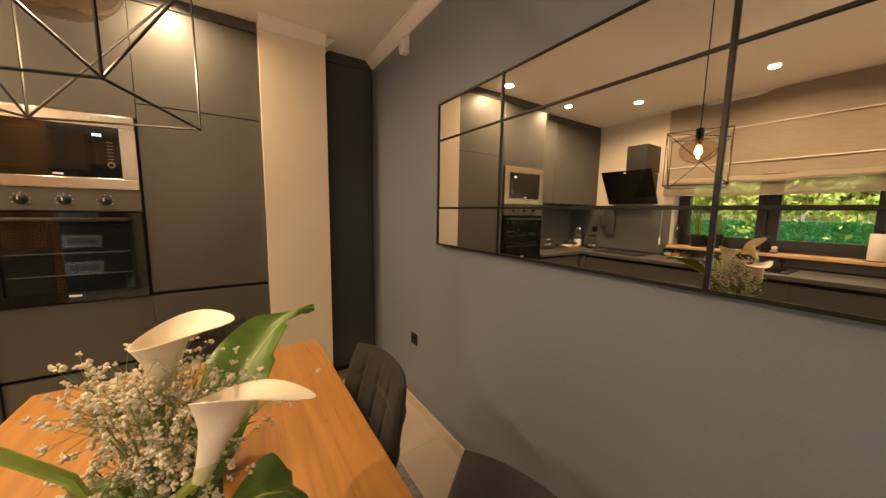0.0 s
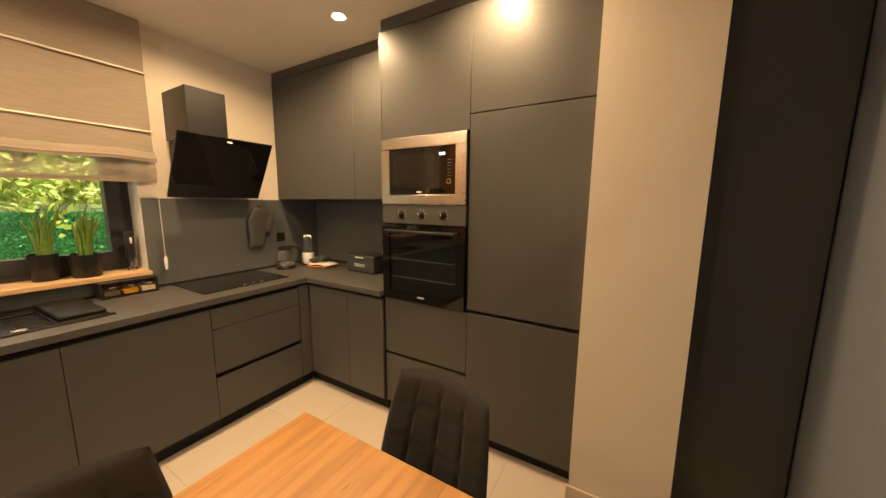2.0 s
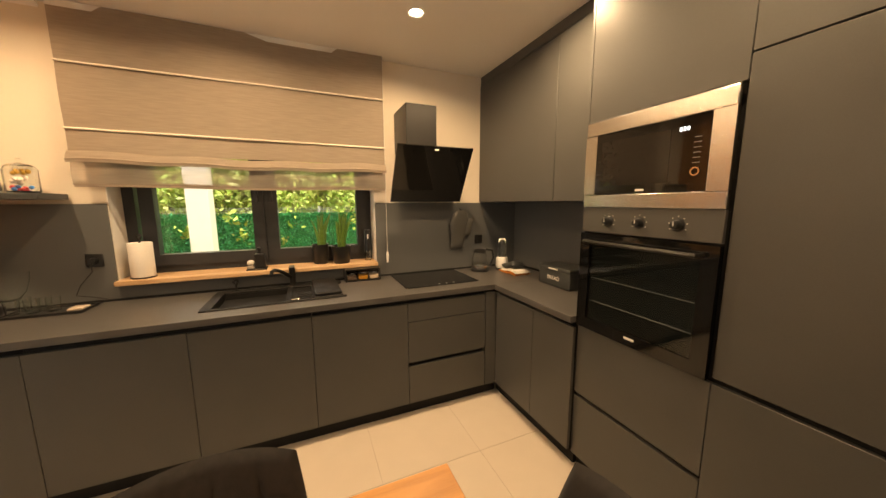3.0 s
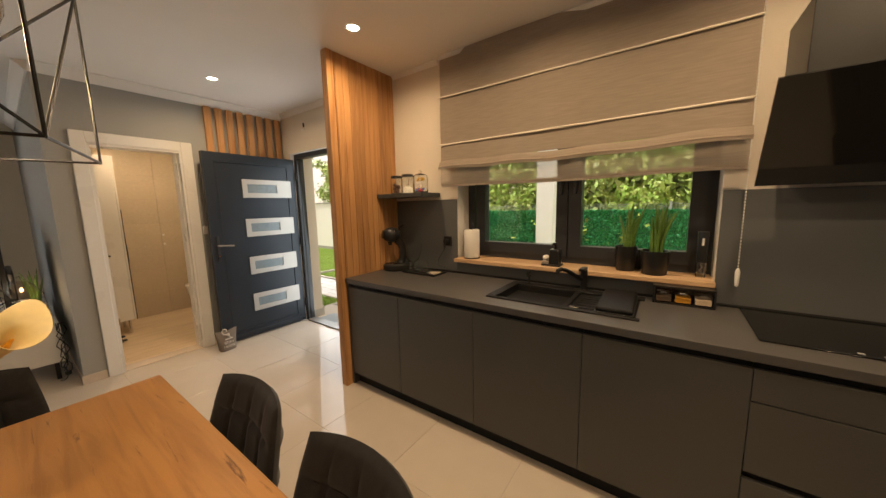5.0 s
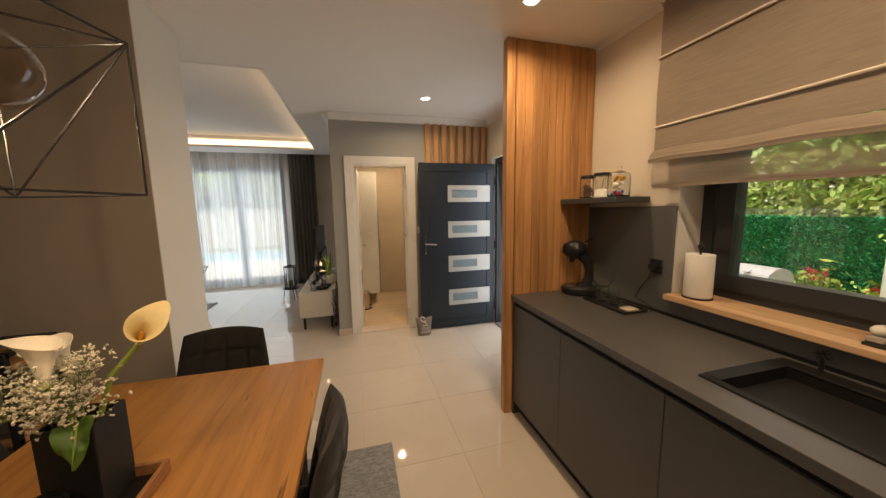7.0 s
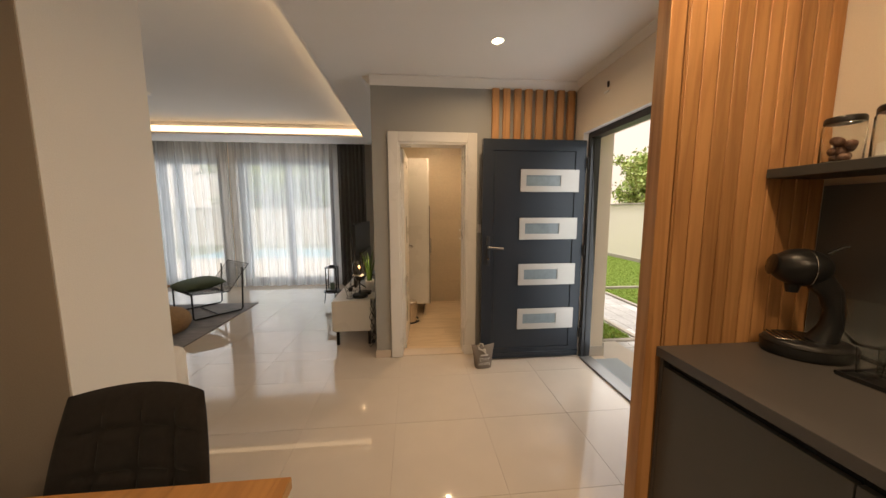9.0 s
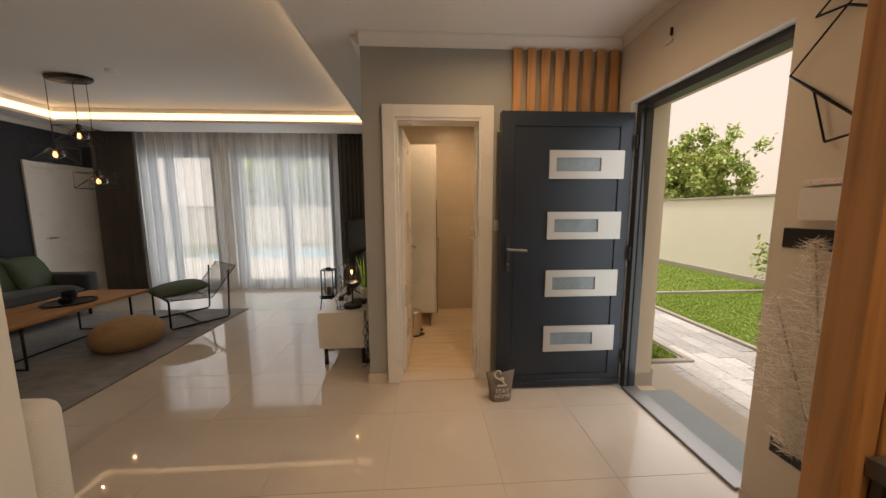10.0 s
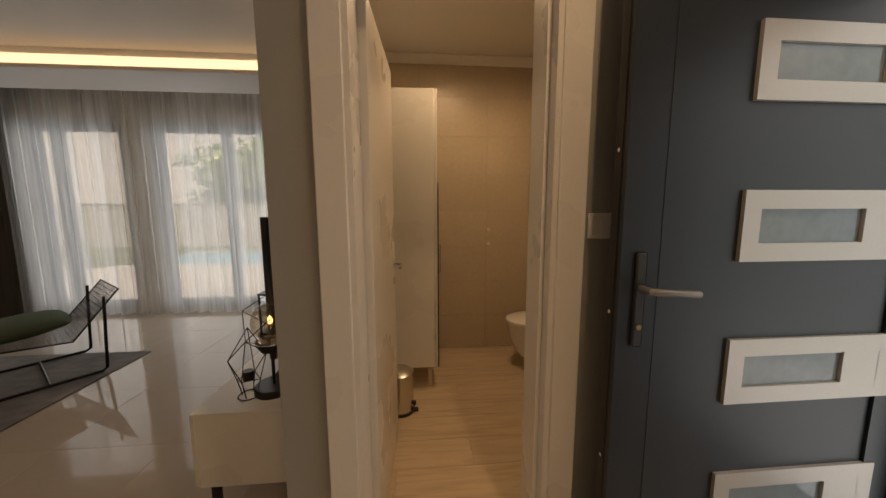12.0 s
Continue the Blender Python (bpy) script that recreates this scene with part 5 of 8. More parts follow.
for at, h_, w_ in (((-7.15, -1.32, GZ0 + 0.03), 0.62, 0.26), ((-7.12, -0.62, GZ0 + 0.03), 0.50, 0.20), ((-7.15, 1.9, GZ0 + 0.03), 0.40, 0.18)):
    t = thing("shrub", at, "small shrub with red shoots in the earth bed", "shrub")
    bm = B()
    for k in range(6):
        tube(bm, [(0, 0, 0), (0.5 * w_ * math.cos(k), 0.5 * w_ * math.sin(k), h_ * 0.5), (0.8 * w_ * math.cos(k), 0.8 * w_ * math.sin(k), h_ * 0.85)], 0.008, 5)
    part("stems", bm, M["bark"], t)
    scatter("foliage", np.array((0, 0, h_ * 0.6)) + rng.normal(size=(500, 3)) * (0.5 * w_, 0.5 * w_, 0.18 * h_), 0.040, M["bushleaf"], "", "", parent=t, up=(0.3, 0, 0.6), jitter=0.9)
    tagged(scatter("red_shoot", np.array((0, 0, h_ * 0.95)) + rng.normal(size=(45, 3)) * (0.25 * w_, 0.3 * w_, 0.07 * h_), 0.040, M["redleaf"], "bright red young leaves", "", parent=t, up=(0.2, 0, 0.9)), kind="stuff")
t = thing("barbecue", (-5.2, -1.06, GZ0 + 0.008), "silver-lidded garden barbecue standing on the lawn", "barbecue")
bm = B()
prof = [(0.24 * math.cos(math.pi * k / 14), 0.20 * abs(math.sin(math.pi * k / 14)) ** 0.8) for k in range(15)]
ends = [[bm.verts.new((x, y, 0.72 + z)) for x, z in prof] for y in (-0.37, 0.37)]
for k in range(14):
    bm.faces.new((ends[0][k], ends[0][k + 1], ends[1][k + 1], ends[1][k]))
bm.faces.new(ends[0])
bm.faces.new(ends[1][::-1])
bm.faces.new((ends[0][0], ends[0][-1], ends[1][-1], ends[1][0]))
lid = part("lid", bm, M["doorplate"], t, "rounded silver lid", 50)
part("thermometer", cyl(B(), (0.17, 0.16, 0.86), (0.205, 0.16, 0.885), 0.032), M["chrome"], lid)
part("lid_handle", tube(B(), [(0.22, -0.25, 0.80), (0.27, -0.25, 0.81), (0.27, 0.25, 0.81), (0.22, 0.25, 0.80)], 0.011, 8), M["chrome"], lid)
part("firebox", box(B(), -0.24, 0.24, -0.37, 0.37, 0.55, 0.718, 0.01), M["black_metal"], t)
for x in (-0.2, 0.2):
    for y in (-0.33, 0.33):
        part("leg", box(B(), x - 0.018, x + 0.018, y - 0.018, y + 0.018, 0, 0.55), M["black_metal"], t)
part("lower_shelf", box(B(), -0.22, 0.22, -0.35, 0.35, 0.16, 0.18, 0.003), M["black_metal"], t)
tree((-11.3, -12.2, GZ0), 4.3, 2.9, 15000, 0.085, "broad-leaved garden tree behind the wall")
tree((-13.5, -7.6, GZ0), 2.15, 2.8, 6000, 0.08, "rounded tree behind the hedge fence")
for k, (x, y, h, w_) in enumerate(((-10.5, -2.2, 4.2, 3.4), (-10.0, 0.4, 3.6, 3.2), (-10.8, 2.6, 4.6, 3.8), (-10.2, 5.2, 4.0, 3.4), (-13.5, 1.4, 6.5, 5.2), (-13.0, -3.0, 6.0, 4.8), (-13.5, 5.4, 6.2, 5.0))):
    tree((x, y, GZ0), h, w_, 6500, 0.12, "leafy tree behind the hedge fence", base=0.12)
for k in range(7):
    tree((-8.5 - 0.2 * (k % 2), -3.6 + 1.6 * k, GZ0), 2.0 + 0.25 * (k % 3), 1.9, 3200, 0.07, "yellow-green bush growing above the fence", 0.04, "bush", 0.12, "bush", "bushleaf")
# porch column
t = thing("porch_column", (-5.95, -0.017, GZ0), "square white rendered porch column", "column")
part("shaft", box(B(), -0.157, 0.157, -0.157, 0.157, 0, 3.6, 0.006), M["render"], t)
# garden side: terrace, pool, far wall and trees
solid("terrace", box(B(), -3.0, 9.0, -9.4, YS - 0.3, GZ0 - 0.1, -0.05), M["granite"], "pale stone terrace outside the living room", "terrace", "structure", 0)
t = thing("swimming_pool", (2.6, -10.9, GZ0), "blue swimming pool with a pale stone edge", "pool")
part("coping", box(B(), -4.3, 4.3, -1.5, -1.2, 0.0, 0.13, 0.01), M["granite"], t)
part("coping", box(B(), -4.3, 4.3, 1.2, 1.5, 0.0, 0.13, 0.01), M["granite"], t)
part("water", box(B(), -4.2, 4.2, -1.2, 1.2, 0.0, 0.09), M["water"], t, "clear blue pool water", 0)
t = thing("garden_wall", (2.5, -15.5, GZ0), "white rendered wall behind the pool", "garden wall")
part("wall", box(B(), -10.0, 12, -0.1, 0.1, 0, 1.75), M["render"], t, "", 0)
part("coping", box(B(), -10.02, 12.02, -0.14, 0.14, 1.75, 1.80, 0.008), M["stone"], t, "grey coping")
for k, (x, y, h, w_) in enumerate(((-1.5, -18.5, 5.0, 4.2), (1.6, -19.0, 4.2, 3.8), (4.6, -18.2, 5.6, 4.4), (8.0, -19.0, 5.0, 4.4))):
    tree((x, y, GZ0), h, w_, 5000, 0.15, "leafy tree behind the pool wall")
# unseen roof slab outside; eaves over the entrance added, sized by the path's shade
solid("roof_eaves", box(B(), OUT - 0.15, OUT, YS - 0.3, YN + 0.3, 2.92, 3.05), M["render"], "unseen white roof edge assumed above the entrance", "roof", "structure", 0)
solid("roof", box(B(), OUT, 5.25, YS - 0.35, YN + 0.35, 2.925, 3.05), M["stone"], "flat roof slab", "roof", "structure", 0)
bm = B()
box(bm, OUT - 0.02, OUT, DY0 - 0.35, DY0, GZ0, 0.12)
box(bm, OUT - 0.001, FXO - 0.09, DY0 - 0.001, DY0 + 0.012, -0.03, 0.09, 0.002)
solid("entrance_plinth", bm, M["granite"], "granite plinth beside the entrance", "trim", "structure")

# ---- living room ----
for nm, (a, b) in (("window_2", G1), ("window_3", G2)):
    t = thing(nm, ((a + b) / 2, YS - 0.12, 0), "tall anthracite garden window door", "window")
    t["kind"] = "structure"
    hw = (b - a) / 2
    part("frame", frame_bars_x(B(), -hw, hw, 0, GZ, -0.07, 0, 0.06), M["frame"], t)
    for s in ((-hw + 0.05, 0.02), (-0.02, hw - 0.05)) if hw > 0.7 else ((-hw + 0.05, hw - 0.32), (hw - 0.34, hw - 0.05)):
        sa = part("sash", frame_bars_x(B(), s[0], s[1], 0.05, GZ - 0.05, -0.055, 0.012, 0.075), M["frame"], t)
        pane(box(B(), s[0] + 0.07, s[1] - 0.07, -0.025, -0.019, 0.12, GZ - 0.12), sa)


def hung(x0, x1, y, z0, z1, waves, amp, seed=0.0):
    def fn(u, v):
        k = 0.75 + 0.45 * (1 - v) + 0.12 * math.sin(5 * u + seed)
        ph = 2 * math.pi * waves * (u + 0.012 * math.sin(11 * u + seed))
        return (x0 + (x1 - x0) * u + 0.010 * math.sin(2 * ph), y + amp * k * math.sin(ph) + 0.012 * math.sin(3.1 * u * waves + seed), z0 + (z1 - z0) * v)
    return fn


def curtain(name, x0, x1, y, waves, amp, material, label, seed, thick=0.0015):
    t = thing(name, ((x0 + x1) / 2, y, 0), label, "curtain")
    c = (x0 + x1) / 2
    part("cloth", sheet(B(), hung(x0 - c, x1 - c, 0, 0.015, 2.775, waves, amp, seed), max(60, int(waves * 12)), 10, thick), M[material], t, "", 80)
    part("rail", box(B(), x0 - c, x1 - c, -0.012, 0.012, 2.776, 2.798), M["whiteplastic"], t)
    return t


curtain("drape", 3.98, 4.70, -5.24, 9, 0.045, "drape", "dark grey floor-length drape, drawn aside", 0.4)
curtain("drape", 0.30, 0.80, -5.24, 7, 0.045, "drape", "dark grey floor-length drape, drawn aside", 1.7)
curtain("sheer_curtain", 2.74, 4.30, -5.37, 11, 0.04, "sheer", "white see-through curtain over the garden window", 0.9, 0.0)
curtain("sheer_curtain", 0.55, 2.72, -5.37, 14, 0.04, "sheer", "white see-through curtain over the garden window", 2.6, 0.0)

# east wall door
t = thing("door_2", (XL, -4.86, 0), "closed white interior door in a white casing", "door")
t["kind"] = "structure"
part("leaf", box(B(), -0.022, 0.0, -0.41, 0.41, 0.008, 1.98, 0.002), M["whitelac"], t)
for y0, y1, z0, z1 in ((-0.50, -0.41, 0, 2.07), (0.41, 0.50, 0, 2.07), (-0.41, 0.41, 1.98, 2.07)):
    part("casing", box(B(), -0.03, 0.0, y0, y1, z0, z1, 0.003), M["whitelac"], t)
part("handle", tube(B(), [(-0.022, 0.35, 1.0), (-0.06, 0.35, 1.0), (-0.062, 0.24, 1.0)], 0.008), M["chrome"], t)

# rug
solid("rug", box(B(), 1.86, 4.45, -4.21, -1.74, 0.0, 0.011, 0.004), mat("grey_mottled_rug", (0.155, 0.135, 0.125), 0.95, var=0.55, scale=7, big=1.7, bump=0.15, stretch=(1, 1.8, 1), sheen=0.3), "mottled grey living room rug", "rug")
M["sofa"] = mat("dark_grey_upholstery", (0.035, 0.040, 0.045), 0.9, var=0.15, scale=300, bump=0.06, sheen=0.2)
M["green"] = mat("sage_green_cotton", (0.085, 0.115, 0.075), 0.9, var=0.12, scale=320, bump=0.06)


def cushion(name, at, size, thick, m, material, label, category="cushion"):
    ob = solid(name, puff(B(), lambda s, q: (size * s * (1 - 0.06 * q * q), size * q * (1 - 0.06 * s * s), 0), 18, 18, (0, 0, 1), thick, 2.4), M[material], label, category, smooth=80)
    ob.matrix_basis = pose(*at) @ m
    return ob


# sofa along the east wall
t = thing("sofa", (4.22, -3.10, 0), "dark grey upholstered sofa with low arms", "sofa")
part("base", box(B(), -0.42, 0.44, -1.10, 1.10, 0.10, 0.30, 0.03, 3), M["sofa"], t)
for y0, y1 in ((-0.92, 0.0), (0.0, 0.92)):
    part("seat_cushion", puff(B(), lambda s, q, a=y0, b=y1: (-0.03 + 0.39 * s, (a + b) / 2 + 0.455 * q, 0.37), 16, 16, (0, 0, 1), 0.085, 8), M["sofa"], t)
    part("back_cushion", puff(B(), lambda s, q, a=y0, b=y1: (0.25 + 0.06 * q, (a + b) / 2 + 0.455 * s, 0.61 + 0.20 * q), 16, 16, (1, 0, 0), 0.10, 6), M["sofa"], t)
for y in (-1.02, 1.02):
    part("arm", box(B(), -0.42, 0.44, y - 0.09, y + 0.09, 0.12, 0.575, 0.04, 3), M["sofa"], t)
part("back_frame", box(B(), 0.33, 0.45, -1.10, 1.10, 0.2, 0.76, 0.04, 3), M["sofa"], t)
for x in (-0.36, 0.38):
    for y in (-1.0, 1.0):
        part("foot", cyl(B(), (x, y, 0), (x, y, 0.10), 0.018), M["black_metal"], t)
cushion("cushion", (4.25, -3.86, 0.60), 0.24, 0.085, pose(0, 0, 0, 0, -68, 15), "green", "sage green square cushion leaning on the sofa back")
cushion("cushion", (4.32, -3.50, 0.62), 0.24, 0.085, pose(0, 0, 0, 0, -70, -12), "green", "sage green square cushion leaning on the sofa back")

# coffee table
t = thing("coffee_table", (3.07, -2.98, 0.011), "oak-topped coffee table on black metal frame legs", "table")
part("tabletop", box(B(), -0.34, 0.34, -0.70, 0.70, 0.395, 0.425, 0.003), M["ctable"], t)
for y in (-0.5, 0.5):
    part("leg_frame", tube(B(), [(-0.29, y, 0.395), (-0.29, y, 0.012), (0.29, y, 0.012), (0.29, y, 0.395)], 0.011, 8), M["black_metal"], t)
part("stretcher", tube(B(), [(0, -0.5, 0.012), (0, 0.5, 0.012)], 0.009, 8), M["black_metal"], t)
t = thing("serving_tray", (3.05, -3.12, 0.436), "round black tray on the coffee table", "tray")
part("dish", lathe(B(), [(0, 0.004), (0.19, 0.004), (0.20, 0.014), (0.206, 0.014), (0.20, 0.0), (0, 0.0)], seg=32), M["black_metal"], t)
for at, r, h, lab in (((3.02, -3.06, 0.441), 0.055, 0.055, "dark low cup on the tray"), ((3.13, -3.20, 0.441), 0.058, 0.10, "dark tall candle cup on the tray")):
    t = thing("cup", at, lab, "cup")
    part("bowl", lathe(B(), [(0, 0.0), (r * 0.7, 0.0), (r, h * 0.5), (r, h), (r - 0.005, h), (r - 0.006, h * 0.5), (r * 0.6, 0.008), (0, 0.008)]), M["black_metal"], t)

# knitted pouf
M["jute"] = mat("tan_jute", (0.33, 0.205, 0.10), 0.95, var=0.25, scale=70, big=6, bump=0.2, stretch=(1, 1, 2.5))
bm = B()
lathe(bm, [(0, 0), (0.17, 0.0), (0.245, 0.03), (0.285, 0.09), (0.292, 0.14), (0.275, 0.20), (0.23, 0.25), (0.15, 0.285), (0.05, 0.295), (0, 0.292)], seg=40)
solid("pouf", bm, M["jute"], "round tan knitted jute pouf on the rug", "pouf", smooth=80, at=(2.37, -2.97, 0.011))

# wire lounge chair
t = thing("lounge_chair", (2.35, -3.81, 0.011), "black wire lounge chair on a sled frame", "chair", "", -39)
for s in (-1, 1):
    x = 0.33 * s
    part("side_frame", tube(B(), [(x, 0.29, 0.36), (x, 0.29, 0.03), (x, 0.275, 0.012), (x, -0.27, 0.012), (x, -0.30, 0.035), (x, -0.33, 0.62)], 0.011, 8), M["black_metal"], t)
part("crossbar", tube(B(), [(-0.33, 0.0, 0.012), (0.33, 0.0, 0.012)], 0.009, 8), M["black_metal"], t)
part("crossbar", tube(B(), [(-0.33, 0.29, 0.34), (0.33, 0.29, 0.34)], 0.010, 8), M["black_metal"], t)


def wires(rows, u0, u1):
    bm = B()
    for k in range(21):
        x = u0 + (u1 - u0) * k / 20
        tube(bm, [(x, y, z) for y, z in rows], 0.0022, 4)
    for i in range(len(rows) - 1):
        (y0, z0), (y1, z1) = rows[i], rows[i + 1]
        m = max(2, int(math.hypot(y1 - y0, z1 - z0) / 0.035))
        for k in range(m + 1):
            f = k / m
            tube(bm, [(u0, y0 + (y1 - y0) * f, z0 + (z1 - z0) * f), (u1, y0 + (y1 - y0) * f, z0 + (z1 - z0) * f)], 0.0022, 4)
    return bm


tagged(part("wire_seat", wires([(0.33, 0.40), (0.29, 0.345), (-0.14, 0.30)], -0.32, 0.32), M["black_metal"], t), kind="stuff")
tagged(part("wire_back", wires([(-0.14, 0.30), (-0.42, 0.66)], -0.32, 0.32), M["black_metal"], t), kind="stuff")
part("rim", tube(B(), [(-0.32, 0.33, 0.40), (-0.32, 0.29, 0.345), (-0.32, -0.14, 0.30), (-0.32, -0.42, 0.66), (0.32, -0.42, 0.66), (0.32, -0.14, 0.30), (0.32, 0.29, 0.345), (0.32, 0.33, 0.40)], 0.006, 6, True), M["black_metal"], t)
cushion("seat_cushion", (2.42, -3.74, 0.43), 0.27, 0.075, pose(0, 0, 0, -5, 0, -39), "green", "sage green cushion on the wire chair")

# television bench and what stands on it
t = thing("tv_bench", (0.085, -3.30, 0), "low white lacquered television bench on black legs", "bench")
part("body", box(B(), -0.215, 0.195, -0.88, 0.88, 0.165, 0.492, 0.002), M["whitelac"], t)
for k in range(3):
    y0 = -0.878 + 0.586 * k
    part("door", box(B(), 0.197, 0.215, y0, y0 + 0.582, 0.17, 0.488, 0.0015), M["whitelac"], t)
for x in (-0.16, 0.17):
    for y in (-0.78, 0.0, 0.82):
        part("leg", box(B(), x - 0.014, x + 0.014, y - 0.014, y + 0.014, 0, 0.165), M["black_metal"], t)
t = thing("television", (0.112, -3.37, 0.480), "black flat television standing on the bench", "television")
part("panel", box(B(), -0.02, 0.012, -0.62, 0.62, 0.075, 0.795, 0.004), M["black_plastic"], t)
part("screen", box(B(), 0.012, 0.014, -0.61, 0.61, 0.087, 0.785), M["black_glass"], t, "dark switched-off screen")
part("back_shell", box(B(), -0.06, -0.02, -0.40, 0.40, 0.12, 0.45, 0.01), M["black_plastic"], t)
for y in (-0.38, 0.38):
    part("foot", tube(B(), [(-0.10, y, 0.008), (0.0, y, 0.08), (0.12, y, 0.008)], 0.008, 6), M["black_plastic"], t)
t = thing("media_box", (0.0, -2.72, 0.492), "small black media box on the bench", "box")
part("case", box(B(), -0.07, 0.07, -0.06, 0.06, 0, 0.03, 0.004), M["black_plastic"], t)

t = thing("cable_bundle", (-0.125, -2.395, 0.0), "tangle of black cables hanging behind the bench end", "cable")
for k, (a, dx) in enumerate(((0.0, 0.0), (1.3, 0.018), (2.9, -0.015), (4.4, 0.008))):
    pts = [(dx + 0.020 * math.sin(a + 1.7 * j) * (j > 0), 0.012 * math.cos(a + 2.3 * j), 0.50 - 0.046 * j + (0.02 if j == 0 else 0)) for j in range(10 if k % 2 else 11)]
    part("cable", tube(B(), pts, 0.0035, 6), M["black_plastic"], t)
part("plug", box(B(), -0.02, 0.02, -0.015, 0.015, 0.04, 0.075, 0.005), M["black_plastic"], t)
part("tail", tube(B(), [(0, 0, 0.05), (0.01, 0.005, 0.02), (0.03, 0.01, 0.004), (0.05, -0.02, 0.004)], 0.0035, 6), M["black_plastic"], t)

GEO = [(-1, -1, -1), (1, -1, -1), (1, 1, -1), (-1, 1, -1), (-1, -1, 1), (1, -1, 1), (1, 1, 1), (-1, 1, 1)]


def bulb_lamp(at, watts, size=0.006):
    lamp = new("bulb_lamp", bpy.data.lights.new("bulb_lamp", "POINT"))
    lamp.data.energy, lamp.data.color, lamp.data.shadow_soft_size = watts, WARM, size
    lamp.location = at


t = thing("table_lamp", (0.030, -2.580, 0.492), "black table lamp with a smoked globe bulb, lit", "lamp")
part("base", lathe(B(), [(0, 0.032), (0.078, 0.032), (0.082, 0.026), (0.082, 0), (0, 0)], seg=32), M["black_metal"], t)
part("stem", cyl(B(), (0, 0, 0.03), (0, 0, 0.20), 0.007), M["black_metal"], t)
part("shade", lathe(B(), [(0.045, 0.19), (0.075, 0.235), (0.068, 0.235), (0.038, 0.196), (0.045, 0.19)], seg=6), M["black_metal"], t)
gl = part("globe", ball(B(), (0, 0, 0.325), 0.078, 0.078, 0.085, 24, 14), M["smoke"], t, "smoked glass globe", 80)
gl.visible_shadow = False
part("bulb", ball(B(), (0, 0, 0.33), 0.011, 0.011, 0.018, 12, 8), M["bulb"], t, "glowing filament")
bm = B()
ring = [Vector((0.115 * math.cos(a), 0.115 * math.sin(a), 0.325 + 0.05 * (-1) ** k)) for k, a in enumerate([2 * math.pi * k / 6 for k in range(6)])]
for k in range(6):
    tube(bm, [ring[k], ring[(k + 1) % 6]], 0.002, 5)
    tube(bm, [ring[k], (0, 0, 0.20 if k % 2 else 0.45)], 0.002, 5)
part("wire_cage", bm, M["black_metal"], t)
bulb_lamp((0.030, -2.580, 0.795), 1.5)
t = thing("candle_holder", (0.122, -2.545, 0.492), "black wire geometric candle holder", "candle holder")
bm = B()
tube(bm, [(0.045 * math.cos(2 * math.pi * k / 16), 0.045 * math.sin(2 * math.pi * k / 16), 0.003) for k in range(16)], 0.0025, 5, True)
P = [Vector(p) for p in ((0.05, 0, 0.075), (0, 0.055, 0.09), (-0.05, 0, 0.075), (0, -0.055, 0.085), (0.07, 0.02, 0.17), (-0.03, 0.06, 0.27), (-0.075, -0.02, 0.19), (0.02, -0.06, 0.29))]
for a, b in ((0, 1), (1, 2), (2, 3), (3, 0), (0, 4), (1, 5), (2, 6), (3, 7), (4, 5), (5, 6), (6, 7), (7, 4), (4, 1), (6, 3)):
    tube(bm, [P[a], P[b]], 0.0022, 5)
for a in (0, 1, 2, 3):
    tube(bm, [P[a], (0.03 * math.cos(a * 1.57), 0.03 * math.sin(a * 1.57), 0.003)], 0.0022, 5)
part("wire_frame", bm, M["black_metal"], t)
part("candle_cup", cyl(B(), (0, 0, 0.075), (0, 0, 0.115), 0.022), M["black_metal"], t)


def snake_plant(name, at, r, h, pot_h, pot_r, n, seed, label, potmat):
    t = thing(name, at, label, "plant")
    part("pot", lathe(B(), [(0, 0), (pot_r * 0.80, 0), (pot_r * 0.84, 0.004), (pot_r, pot_h), (pot_r - 0.005, pot_h), (pot_r * 0.86, pot_h - 0.015), (0, pot_h - 0.015)], seg=28), potmat, t)
    rnd = random.Random(seed)
    for k in range(n):
        a, ln = rnd.uniform(0, 6.28), h * rnd.uniform(0.70, 1.0)
        rr = r * rnd.uniform(0.1, 0.6)
        lean = rnd.uniform(0.02, 0.30) * h
        b = Vector((rr * math.cos(a), rr * math.sin(a), pot_h - 0.02))
        a2 = a + rnd.uniform(-0.7, 0.7)
        pts = [b + Vector((lean * f * f * math.cos(a2), lean * f * f * math.sin(a2), ln * f)) for f in (0, 0.2, 0.4, 0.6, 0.8, 0.93, 1.0)]
        part("leaf", tube(B(), pts, 0.0098, 6, taper=(0.8, 1.0, 1.0, 0.9, 0.65, 0.35, 0.06)), M["snake"], t, "", 80)
    return t


M["snake"] = mat("snake_plant_leaf", (0.11, 0.20, 0.035), 0.45, var=0.35, scale=16, big=60, bump=0.02, stretch=(1, 1, 3))
snake_plant("potted_plant", (-0.05, -2.80, 0.492), 0.05, 0.36, 0.14, 0.055, 8, 3, "small spiky green plant behind the lamp", M["whiteplastic"])
